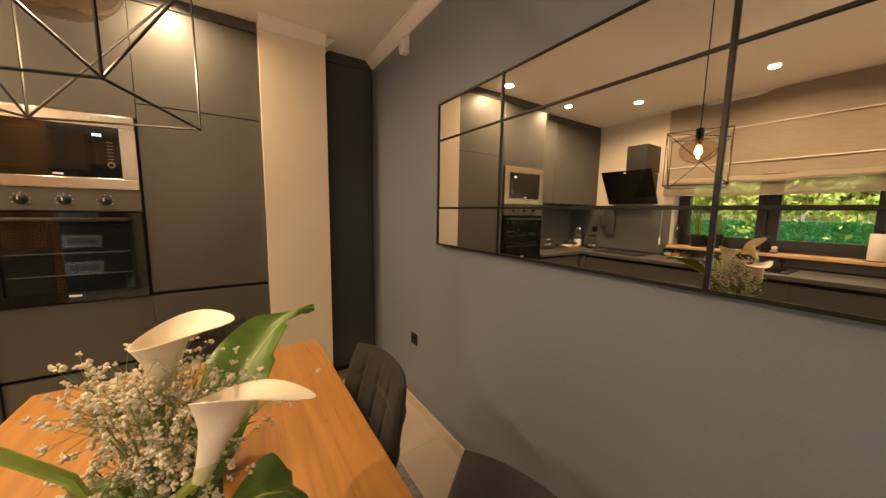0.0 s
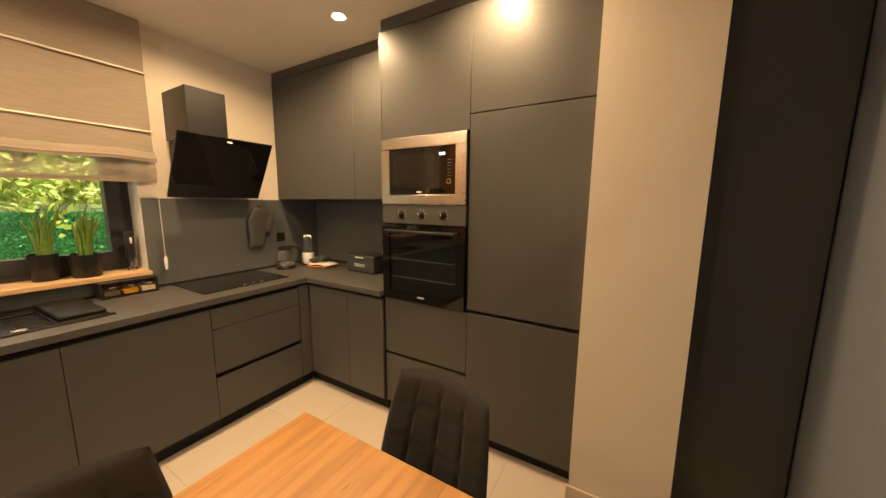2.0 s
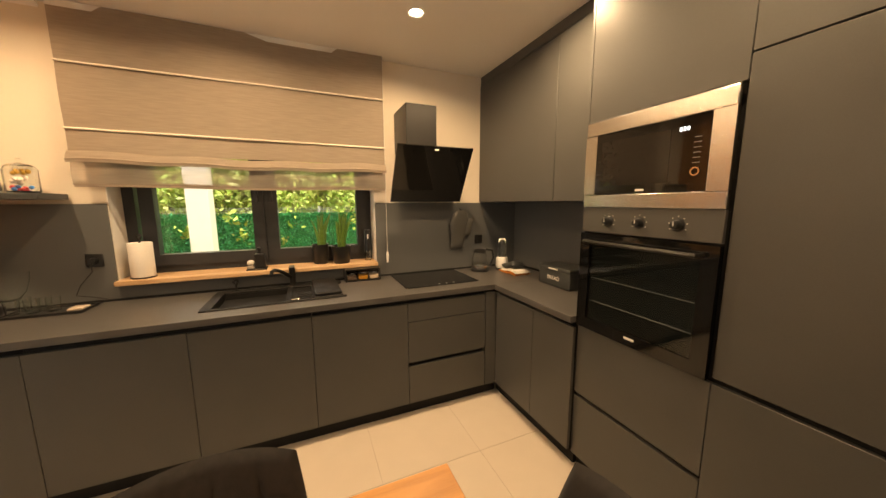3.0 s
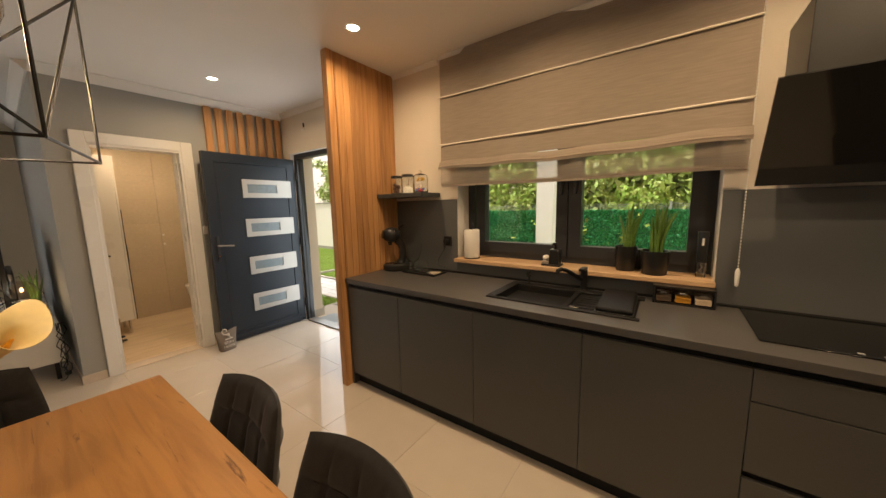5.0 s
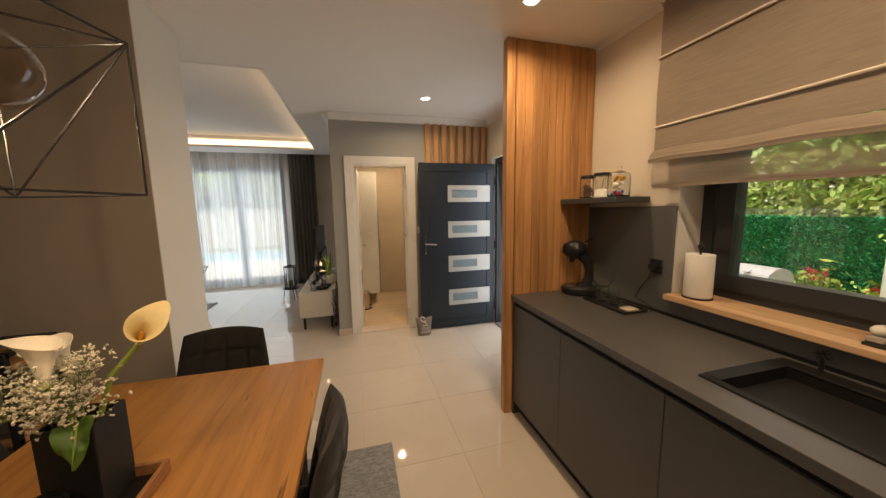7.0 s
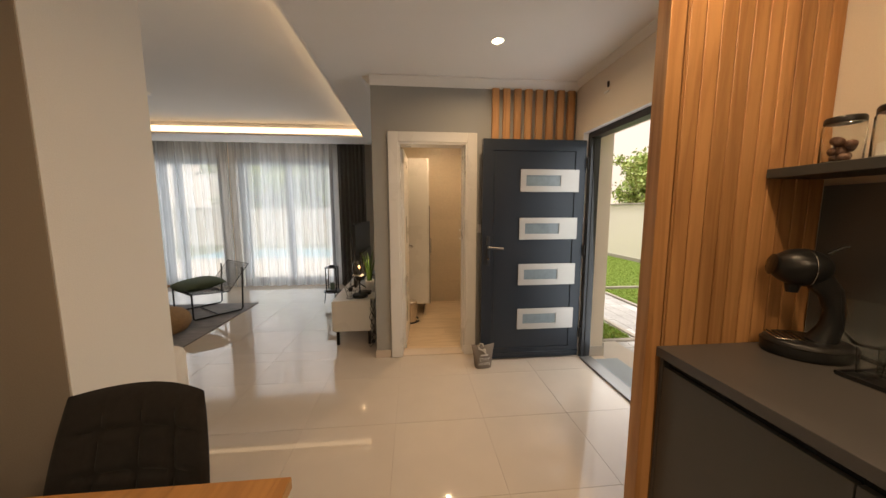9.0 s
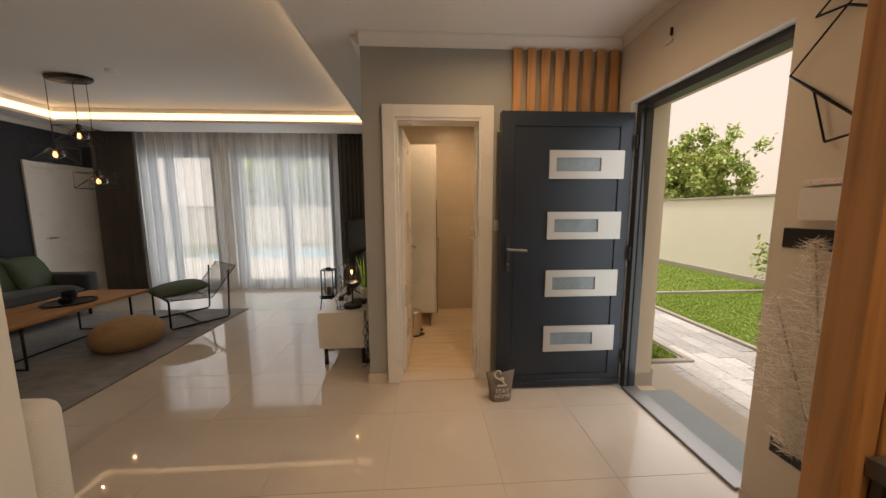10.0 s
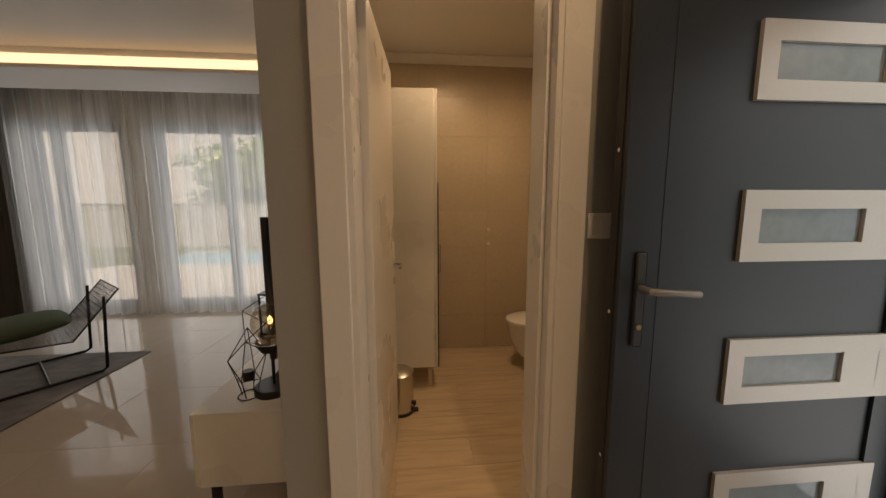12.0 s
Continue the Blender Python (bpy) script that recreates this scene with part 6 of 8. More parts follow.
# lantern on a low black stool
t = thing("side_stool", (0.70, -4.10, 0), "small black metal stool carrying a lantern", "stool")
part("top", cyl(B(), (0, 0, 0.185), (0, 0, 0.20), 0.13, 0.13, 28), M["black_metal"], t)
for k in range(3):
    a = 2.1 * k
    part("leg", tube(B(), [(0.10 * math.cos(a), 0.10 * math.sin(a), 0.19), (0.13 * math.cos(a), 0.13 * math.sin(a), 0)], 0.007, 6), M["black_metal"], t)
t = thing("lantern", (0.70, -4.10, 0.20), "black metal lantern with glass sides and a green candle", "lantern")
bm = B()
for x in (-0.075, 0.075):
    for y in (-0.075, 0.075):
        box(bm, x - 0.007, x + 0.007, y - 0.007, y + 0.007, 0.02, 0.36)
box(bm, -0.085, 0.085, -0.085, 0.085, 0, 0.02)
box(bm, -0.085, 0.085, -0.085, 0.085, 0.36, 0.375)
part("frame", bm, M["black_metal"], t)
part("lid", lathe(B(), [(0.05, 0.375), (0.03, 0.40), (0.0, 0.405)], seg=16), M["black_metal"], t)
part("candle", cyl(B(), (0, 0, 0.02), (0, 0, 0.12), 0.035), M["green"], t, "green candle")
for x in (-0.074, 0.074):
    pane(box(B(), x - 0.001, x + 0.001, -0.066, 0.066, 0.022, 0.358), t)

# pendant cluster
t = thing("pendant_cluster", (3.12, -3.48, 2.79), "three smoked glass pendants in wire cages on one canopy, lit", "light")
part("canopy", lathe(B(), [(0, -0.035), (0.14, -0.035), (0.15, -0.025), (0.15, 0), (0, 0)], seg=36, sx=1.5, sy=0.8), M["black_metal"], t)


def caged_bulb(parent, c, half, hh, rx, rz, rod, turn, glass="smoke"):
    """A squat glass bulb inside a square wire cage with diagonals; c is the middle of the cage."""
    c = Vector(c)
    R = Matrix.Rotation(radians(turn), 3, "Z")
    V = {k: c + R @ Vector((k[0] * half, k[1] * half, k[2] * hh)) for k in GEO}
    top = c + Vector((0, 0, hh))
    e = []
    for k in GEO:
        for ax in range(3):
            j = list(k)
            j[ax] = -j[ax]
            if k[ax] < 0:
                e.append((V[k], V[tuple(j)]))
    for a, b in (((-1, -1, 1), (1, -1, -1)), ((-1, -1, 1), (-1, 1, -1)), ((1, 1, 1), (1, -1, -1)), ((1, 1, 1), (-1, 1, -1))):
        e.append((V[a], V[b]))
    for k in GEO:
        if k[2] > 0:
            e.append((V[k], top))
    for a, b in e:
        part("cage_rod", tube(B(), [a, b], rod, 6), M["black_metal"], parent)
    part("socket", cyl(B(), top + Vector((0, 0, -0.03)), top + Vector((0, 0, 0.035)), 0.02), M["black_metal"], parent)
    g = part("glass_shade", ball(B(), tuple(top - Vector((0, 0, rz + 0.012))), rx, rx, rz, 28, 16), M[glass], parent, "smoked glass bulb", 80)
    g.visible_shadow = False
    part("collar", cyl(B(), top + Vector((0, 0, -0.055)), top + Vector((0, 0, -0.03)), 0.016, 0.019, 18), M["walnut"], parent, "amber bulb collar")
    part("bulb", lathe(B(), [(0, -0.030), (0.012, -0.027), (0.019, -0.014), (0.018, 0.0), (0.013, 0.014), (0.011, 0.026), (0, 0.026)], tuple(top - Vector((0, 0, 0.082))), 18), M["bulb"], parent, "glowing frosted bulb")
    return top - Vector((0, 0, rz + 0.03))


for x, y, z, px in ((3.11, -3.50, 2.19, 0.0), (3.30, -3.42, 1.98, 0.17), (3.02, -3.55, 1.71, -0.12)):
    c = (x - 3.12, y + 3.48, z - 2.79)
    b = caged_bulb(t, c, 0.13, 0.085, 0.078, 0.060, 0.003, 30 * x)
    part("cable", cyl(B(), (c[0], c[1], -0.03), (c[0], c[1], c[2] + 0.10), 0.003, 0.003, 6), M["black_metal"], t)
    bulb_lamp((x, y, z - 0.026), 2.5)
t = thing("smoke_detector", (2.52, -3.30, 2.79), "white round smoke detector on the ceiling", "detector")
part("case", lathe(B(), [(0, -0.03), (0.03, -0.03), (0.052, -0.018), (0.055, 0), (0, 0)], seg=24), M["whiteplastic"], t)
# white rounded armchair behind the wing wall
M["boucle"] = mat("white_boucle", (0.74, 0.70, 0.64), 0.95, var=0.06, scale=220, bump=0.15)
t = thing("slim_bench", (0.98, -0.735, 0), "slim white rounded bench back against the wing wall", "bench")
part("back", box(B(), -0.39, 0.39, -0.065, 0.068, 0.16, 0.755, 0.055, 5), M["boucle"], t)
for x in (-0.30, 0.30):
    part("foot", cyl(B(), (x, 0, 0), (x, 0, 0.17), 0.016), M["black_metal"], t)

# ---- bathroom ----
BY = -4.03
M["btile"] = mat("beige_bathroom_tile", (0.60, 0.50, 0.37), 0.30, var=0.07, scale=30, big=2.5, bump=0.01, piece=0.03)
M["bwood"] = wood("pale_wood_tile", (0.62, 0.49, 0.34), (0.50, 0.38, 0.25), grain=(1.2, 14, 14), rough=0.35, piece=0.06)
wb = solid("wall_bathroom_back", box(B(), XW, XB - 0.12, BY - 0.12, BY - 0.008, -0.02, 2.9), M["grout"], "beige tiled bathroom wall", "wall", "structure", 0)
for i in range(3):
    for j in range(8):
        x1, z0 = -0.66 - 0.6 * i, 0.325 * j
        xa, xb = max(XW, x1 - 0.6), x1
        ob = part("tile", box(B(), xa + 0.001, xb - 0.001, BY - 0.008, BY, z0 + 0.001, min(2.6, z0 + 0.325) - 0.001, 0.0006), M["btile"], wb, "", 0)
for j in range(8):
    part("tile", box(B(), -0.659, XB - 0.121, BY - 0.008, BY, 0.325 * j + 0.001, min(2.6, 0.325 * j + 0.325) - 0.001, 0.0006), M["btile"], wb, "", 0)
solid("bathroom_wall_lining", box(B(), XW, XW + 0.008, BY, YH - 0.14, 0, CEIL), M["btile"], "beige tiled bathroom side wall", "wall", "structure", 0)
bm = B()
crown(bm, (XW, BY, 0), (XB - 0.12, BY, 0), (0, 1, 0), 0.06)
solid("trim_bathroom_crown", bm, M["ceiling"], "white bathroom crown moulding", "trim", "structure", 50)
t = thing("bathroom_cabinet", (-0.54, -3.56, 0), "tall white bathroom cabinet with a dark grip edge", "cabinet")
part("body", box(B(), -0.21, 0.22, -0.21, 0.21, 0.17, 2.10, 0.002), M["whitelac"], t)
part("door", box(B(), -0.230, -0.212, -0.21, 0.21, 0.17, 2.10, 0.002), M["whitelac"], t)
part("grip_edge", box(B(), -0.238, -0.2305, 0.185, 0.213, 0.17, 1.49, 0.001), M["doorleaf"], t, "dark blue-grey grip edge")
part("bracket_handle", tube(B(), [(-0.231, 0.10, 0.85), (-0.255, 0.10, 0.85), (-0.255, 0.10, 1.05), (-0.231, 0.10, 1.05)], 0.006), M["chrome"], t)
for x in (-0.17, 0.18):
    for y in (-0.17, 0.17):
        part("foot", cyl(B(), (x, y, 0), (x, y, 0.17), 0.014), M["chrome"], t)
t = thing("pedal_bin", (-0.508, -3.125, 0), "small steel pedal bin behind the bathroom door", "bin")
part("body", cyl(B(), (0, 0, 0.015), (0, 0, 0.25), 0.085, 0.085, 28), M["steel"], t)
part("lid", lathe(B(), [(0.088, 0.25), (0.088, 0.265), (0.06, 0.285), (0, 0.292)], seg=28), M["steel"], t)
part("base", lathe(B(), [(0, 0), (0.090, 0.0), (0.090, 0.018), (0, 0.018)], seg=28), M["black_plastic"], t)
part("pedal", box(B(), -0.115, -0.085, 0.01, 0.05, 0.012, 0.022, 0.003), M["black_plastic"], t)
part("hinge", box(B(), -0.10, -0.08, 0.01, 0.04, 0.05, 0.07, 0.003), M["black_plastic"], t)
t = thing("toilet", (-1.36, -3.62, 0), "white wall-hung toilet with closed lid", "toilet")
lathe_pts = [(0, 0.10), (0.09, 0.10), (0.13, 0.16), (0.165, 0.28), (0.18, 0.38), (0.182, 0.40), (0, 0.40)]
bm = lathe(B(), lathe_pts, (-0.24, 0, 0), 32, 1.35, 1.0)
part("bowl", bm, M["porcelain"], t)
part("rear_body", box(B(), -0.74, -0.22, -0.17, 0.17, 0.12, 0.398, 0.03, 3), M["porcelain"], t)
part("lid", lathe(B(), [(0, 0.43), (0.16, 0.43), (0.185, 0.42), (0.187, 0.403), (0, 0.403)], (-0.24, 0, 0), 32, 1.35, 1.0), M["porcelain"], t)
for z in (1.00, 1.13):
    s = thing("towel_hook", (-1.28, BY, z), "small round chrome wall hook", "hook")
    k = part("knob", lathe(B(), [(0, 0.03), (0.014, 0.03), (0.016, 0.02), (0.010, 0.0), (0, 0)]), M["whiteplastic"], s)
    k.matrix_basis = pose(0, 0, 0, -90)
t = thing("ceiling_light", (-1.0, -3.1, CEIL), "small round recessed bathroom spotlight, lit warm", "light", "ceiling spotlights")
part("frame", lathe(B(), [(0.036, -0.001), (0.048, -0.006), (0.050, -0.001), (0.050, 0.004), (0.036, 0.004)], seg=28), M["whiteplastic"], t)
part("diffuser", lathe(B(), [(0, -0.003), (0.036, -0.003), (0.036, 0.002), (0, 0.002)], seg=24), M["spot"], t)
lamp = new("spot_lamp", bpy.data.lights.new("spot_lamp", "SPOT"))
lamp.data.energy, lamp.data.color, lamp.data.spot_size, lamp.data.spot_blend, lamp.data.shadow_soft_size = BATH_W, WARM, radians(172), 0.7, 0.04
lamp.location = (-1.0, -3.1, CEIL - 0.012)

# ---- hall ----
t = thing("light_switch", (-1.212, YH, 1.253), "white double light switch", "switch")
part("plate", box(B(), -0.041, 0.041, 0, 0.009, -0.041, 0.041, 0.003), M["whiteplastic"], t)
for x in (-0.017, 0.017):
    part("rocker", box(B(), x - 0.014, x + 0.014, 0.009, 0.013, -0.028, 0.028, 0.002), M["whiteplastic"], t)
M["bagcloth"] = mat("taupe_linen", (0.20, 0.165, 0.135), 0.95, var=0.18, scale=350, big=9, bump=0.12)
t = thing("doorstop_bag", (-1.175, -1.855, 0), "small taupe fabric doorstop bag with white lettering", "doorstop", "", 186)
bm = B()
prof = [(0, 0, 0.0), (0.072, 0.045, 0.0), (0.076, 0.050, 0.02), (0.080, 0.050, 0.07), (0.090, 0.036, 0.13), (0.104, 0.016, 0.185), (0.108, 0.006, 0.205), (0, 0, 0.20)]
rings = []
for a, b, z in prof:
    if a == 0:
        rings.append([bm.verts.new((0, 0, z))])
    else:
        rings.append([bm.verts.new((a * (abs(math.cos(u)) ** 0.6) * math.copysign(1, math.cos(u)), b * (abs(math.sin(u)) ** 0.6) * math.copysign(1, math.sin(u)), z + (0.012 * math.cos(2 * u) if z > 0.15 else 0))) for u in [2 * math.pi * k / 28 for k in range(28)]])
for ra, rb in zip(rings, rings[1:]):
    for k in range(28):
        j = (k + 1) % 28
        if len(ra) == 1:
            bm.faces.new((ra[0], rb[j], rb[k]))
        elif len(rb) == 1:
            bm.faces.new((ra[k], ra[j], rb[0]))
        else:
            bm.faces.new((ra[k], ra[j], rb[j], rb[k]))
part("bag", bm, M["bagcloth"], t, "", 70)
M["rope"] = mat("cream_rope", (0.55, 0.48, 0.38), 0.9, var=0.2, scale=300, bump=0.15)
part("rope_handle", tube(B(), [(0.0, -0.012, 0.20), (-0.01, -0.03, 0.225), (-0.035, -0.032, 0.235), (-0.055, -0.03, 0.215), (-0.045, -0.035, 0.185), (-0.012, -0.042, 0.170), (0.01, -0.045, 0.150), (0.015, -0.05, 0.135)], 0.007, 8), M["rope"], t)
part("knot", ball(B(), (0.0, -0.040, 0.172), 0.016, 0.013, 0.015, 12, 8), M["rope"], t)
lettering = mat("white_print", (0.62, 0.58, 0.52), 0.8, bump=0)
words("STAY", 0.042, lettering, t, pose(0, -0.0515, 0.088, 84), depth=0.001)
words("HOME", 0.040, lettering, t, pose(0, -0.0525, 0.048, 88), depth=0.001)
part("print_bar", box(B(), -0.035, 0.035, -0.047, -0.045, 0.122, 0.134), lettering, t, "", 0)

t = thing("wall_art", (XW, -0.66, 1.90), "angular black wire wall ornament", "ornament")
bm = B()
Q = [Vector((0.025, y, z)) for y, z in ((-0.285, -0.01), (-0.13, 0.16), (0.10, 0.36), (-0.22, 0.17), (-0.05, 0.33), (0.16, 0.20), (-0.04, 0.10), (0.10, -0.12), (-0.02, -0.27), (-0.145, -0.29), (-0.20, -0.09), (0.17, 0.06))]
for a, b in ((0, 1), (1, 2), (3, 4), (3, 1), (4, 2), (0, 10), (10, 9), (9, 8), (8, 10), (0, 8), (1, 6), (6, 7), (6, 5), (5, 11), (7, 8), (11, 7), (2, 5)):
    tube(bm, [Q[a], Q[b]], 0.0045, 4)
for a in (1, 7):
    tube(bm, [Q[a], Vector((0, Q[a].y, Q[a].z))], 0.003, 4)
part("wire_frame", bm, M["black_metal"], t)
t = thing("alarm_panel", (XW, -0.79, 1.40), "white alarm panel with tiny indicator lights", "panel")
part("case", box(B(), 0, 0.022, -0.075, 0.085, -0.075, 0.05, 0.004), M["whiteplastic"], t)
part("top_unit", box(B(), 0, 0.028, -0.06, 0.08, 0.056, 0.078, 0.003), M["whiteplastic"], t)
for y in (-0.04, -0.005, 0.03):
    part("indicator", box(B(), 0.028, 0.0288, y, y + 0.008, 0.063, 0.068), glow("red_indicator", (1.0, 0.15, 0.08), 0.6), t, "", 0)
t = thing("switch_plate", (XW, -0.83, 1.255), "wide black glass switch plate", "switch")
part("plate", box(B(), 0, 0.010, -0.085, 0.155, -0.04, 0.04, 0.003), M["black_plastic"], t)
t = socket("wall_socket", (XW, -0.83, 0.385), 90, "black double wall socket")
part("second_plate", box(B(), 0.041, 0.123, -0.009, 0.0, -0.041, 0.041, 0.004), M["black_plastic"], t)
t = thing("door_contact", (XW, -1.63, 2.40), "small white door contact with a dark clip", "sensor")
part("case", box(B(), 0, 0.012, -0.05, 0.01, -0.045, -0.03, 0.002), M["whiteplastic"], t)
part("clip", box(B(), 0, 0.016, -0.004, 0.006, -0.01, 0.035, 0.002), M["black_plastic"], t)
# pampas grass in a tall floor vase
t = thing("pampas_vase", (-1.95, -0.53, 0), "tall pale floor vase of dried pampas plumes", "vase")
part("vase", lathe(B(), [(0, 0), (0.07, 0), (0.095, 0.10), (0.10, 0.22), (0.075, 0.36), (0.05, 0.44), (0.055, 0.47), (0.048, 0.47), (0.043, 0.44), (0, 0.42)], seg=28), M["boucle"], t)
M["pampas"] = leaf_mat("pampas_plume", (0.93, 0.87, 0.77), 0.06, 0.9)
for k, (dx, dy, h, sway) in enumerate(((-0.02, -0.06, 1.27, -0.10), (0.03, 0.0, 1.20, -0.02), (0.0, -0.08, 1.05, -0.16))):
    top = Vector((dx + 0.02, dy + sway, h))
    part("stalk", tube(B(), [(dx * 0.3, dy * 0.3, 0.40), (dx, dy + sway * 0.4, 0.72), top], 0.004, 5), M["rope"], t)
    m = 1300
    f = rng.uniform(0.0, 1.0, m)
    base = np.array((dx, dy + sway * 0.4, 0.50))
    spine = base + (np.array(tuple(top)) - base) * f[:, None]
    wid = 0.080 * np.sin(np.pi * (0.10 + 0.86 * f)) ** 0.8
    ang = rng.uniform(0, 6.283, m)
    off = np.stack((np.cos(ang), np.sin(ang), -0.35 * np.ones(m)), 1) * (wid * rng.uniform(0.1, 1.0, m))[:, None]
    scatter("plume", spine + off, 0.0030, M["pampas"], "feathery dried plume", "", parent=t, up=(0.05, -0.75, -0.12), long=24.0, jitter=0.42)

# ---- kitchen things ----
t = thing("wall_shelf", (XW + 0.013, 0.12, 1.532), "black floating shelf above the worktop", "shelf")
part("board", box(B(), 0, 0.245, -0.322, 0.180, 0, 0.034, 0.002), M["front_dark"], t)
M["clear"] = mat("jar_glass", (0.93, 0.95, 0.94), 0.0, var=0, bump=0, trans=1.0, ior=1.42)
M["nuts"] = mat("dark_nuts", (0.10, 0.045, 0.025), 0.6, var=0.4, scale=40)
M["sugar"] = mat("white_sugar", (0.70, 0.66, 0.60), 0.8, var=0.1, scale=200)


def jar(at, r, h, label, fill, lid=True):
    t = thing("storage_jar", at, label, "jar", "jars on the shelf")
    g = part("glass", lathe(B(), [(0, 0), (r * 0.9, 0), (r, 0.01), (r, h * 0.8), (r * 0.86, h * 0.9), (r * 0.86, h * 0.92), (r * 0.82, h * 0.92), (r * 0.82, h * 0.9), (r - 0.003, h * 0.8), (r - 0.003, 0.012), (0, 0.006)]), M["clear"], t, "clear glass jar", 60)
    g.visible_shadow = False
    if lid:
        part("lid", lathe(B(), [(0, h), (r * 0.88, h), (r * 0.95, h - 0.006), (r * 0.95, h * 0.87), (r * 0.88, h * 0.87), (0, h * 0.88)]), M["black_metal"], t, "black lid")
    fill(t)
    return t


def fill_balls(t, r, h0, h1, n, rad, mats, seed):
    rnd = random.Random(seed)
    for k in range(n):
        a, q = rnd.uniform(0, 6.28), (r - rad) * math.sqrt(rnd.random())
        part("filling", ball(B(), (q * math.cos(a), q * math.sin(a), h0 + (h1 - h0) * k / n + rad), rad, rad, rad * 0.9, 10, 6), mats[k % len(mats)], t)


zs_ = 1.566
jar((XW + 0.13, -0.085, zs_), 0.050, 0.155, "glass jar of dark nuts with a black lid", lambda t: fill_balls(t, 0.042, 0.008, 0.07, 12, 0.016, [M["nuts"]], 1))
jar((XW + 0.13, 0.045, zs_), 0.054, 0.16, "glass jar of sugar with a black lid and a scoop", lambda t: (part("sugar", lathe(B(), [(0, 0.008), (0.042, 0.008), (0.042, 0.05), (0.02, 0.062), (0, 0.06)]), M["sugar"], t), part("scoop", tube(B(), [(0.0, 0.0, 0.05), (0.01, 0.025, 0.125)], 0.003, 6), M["chrome"], t)))
sweets = [mat("sweet_" + n_, c, 0.3, bump=0) for n_, c in (("red", (0.5, 0.03, 0.03)), ("blue", (0.04, 0.16, 0.45)), ("yellow", (0.65, 0.36, 0.03)), ("white", (0.7, 0.62, 0.55)))]


def sweet_fill(t):
    fill_balls(t, 0.05, 0.008, 0.03, 10, 0.011, sweets[:2], 4)
    fill_balls(t, 0.046, 0.05, 0.08, 8, 0.013, sweets[3:], 5)
    fill_balls(t, 0.04, 0.095, 0.112, 8, 0.011, sweets[2:3], 6)
    part("stopper", lathe(B(), [(0, 0.185), (0.010, 0.18), (0.012, 0.17), (0.007, 0.16), (0.045, 0.148), (0.05, 0.14), (0, 0.14)]), M["clear"], t, "glass knob lid", 60)


jar((XW + 0.135, 0.190, zs_), 0.062, 0.155, "glass sweet jar with coloured sweets", sweet_fill, False)

# coffee machine
t = thing("coffee_machine", (-1.945, -0.085, WT1), "round-headed black capsule coffee machine", "coffee machine", "", 62)
part("base", lathe(B(), [(0, 0), (0.100, 0), (0.108, 0.008), (0.110, 0.020), (0.110, 0.046), (0.104, 0.056), (0.096, 0.060), (0, 0.060)], seg=40, sx=0.86, sy=1.10), M["black_plastic"], t)
part("base_band", lathe(B(), [(0.1105, 0.040), (0.112, 0.042), (0.112, 0.045), (0.1105, 0.047), (0.1105, 0.040)], seg=40, sx=0.86, sy=1.10), M["black_metal"], t)
part("column", tube(B(), [(0, 0.035, 0.05), (0, 0.058, 0.11), (0, 0.062, 0.17), (0, 0.045, 0.23), (0, 0.01, 0.275), (0, -0.03, 0.30)], 0.036, 18, taper=(1.15, 0.85, 0.80, 0.90, 1.10, 1.0)), M["black_plastic"], t)
part("head", ball(B(), (0, -0.040, 0.315), 0.066, 0.082, 0.066, 28, 18), M["black_plastic"], t)
part("head_seam", tube(B(), [(0.0665 * math.cos(2 * math.pi * k / 32), -0.040 + 0.012, 0.315 + 0.0665 * math.sin(2 * math.pi * k / 32)) for k in range(32)], 0.0016, 5, True), M["chrome"], t, "thin chrome seam")
part("face_plate", lathe(B(), [(0, 0.004), (0.030, 0.004), (0.038, 0.0), (0.030, -0.004), (0, -0.004)], seg=28), M["black_glass"], t).matrix_basis = pose(0, -0.118, 0.322, 80)
part("lever", tube(B(), [(0.0, 0.025, 0.365), (0.0, 0.055, 0.385), (0.0, 0.075, 0.392)], 0.006, 8), M["black_plastic"], t)
part("nozzle", cyl(B(), (0, -0.055, 0.225), (0, -0.055, 0.262), 0.016, 0.024, 18), M["black_plastic"], t)
wt_ = part("water_tank", lathe(B(), [(0, 0.065), (0.040, 0.065), (0.068, 0.11), (0.084, 0.17), (0.090, 0.225), (0.0875, 0.225), (0.0815, 0.17), (0.0655, 0.112), (0.038, 0.069), (0, 0.069)], (0.020, 0.145, 0), 30), M["clear"], t, "clear water tank", 60)
wt_.visible_shadow = False
part("drip_grid", box(B(), -0.045, 0.045, -0.100, -0.015, 0.060, 0.064, 0.0015), M["steel"], t)
for k in range(5):
    part("grid_bar", box(B(), -0.042, 0.042, -0.094 + 0.017 * k, -0.090 + 0.017 * k, 0.064, 0.067, 0.0008), M["black_metal"], t)
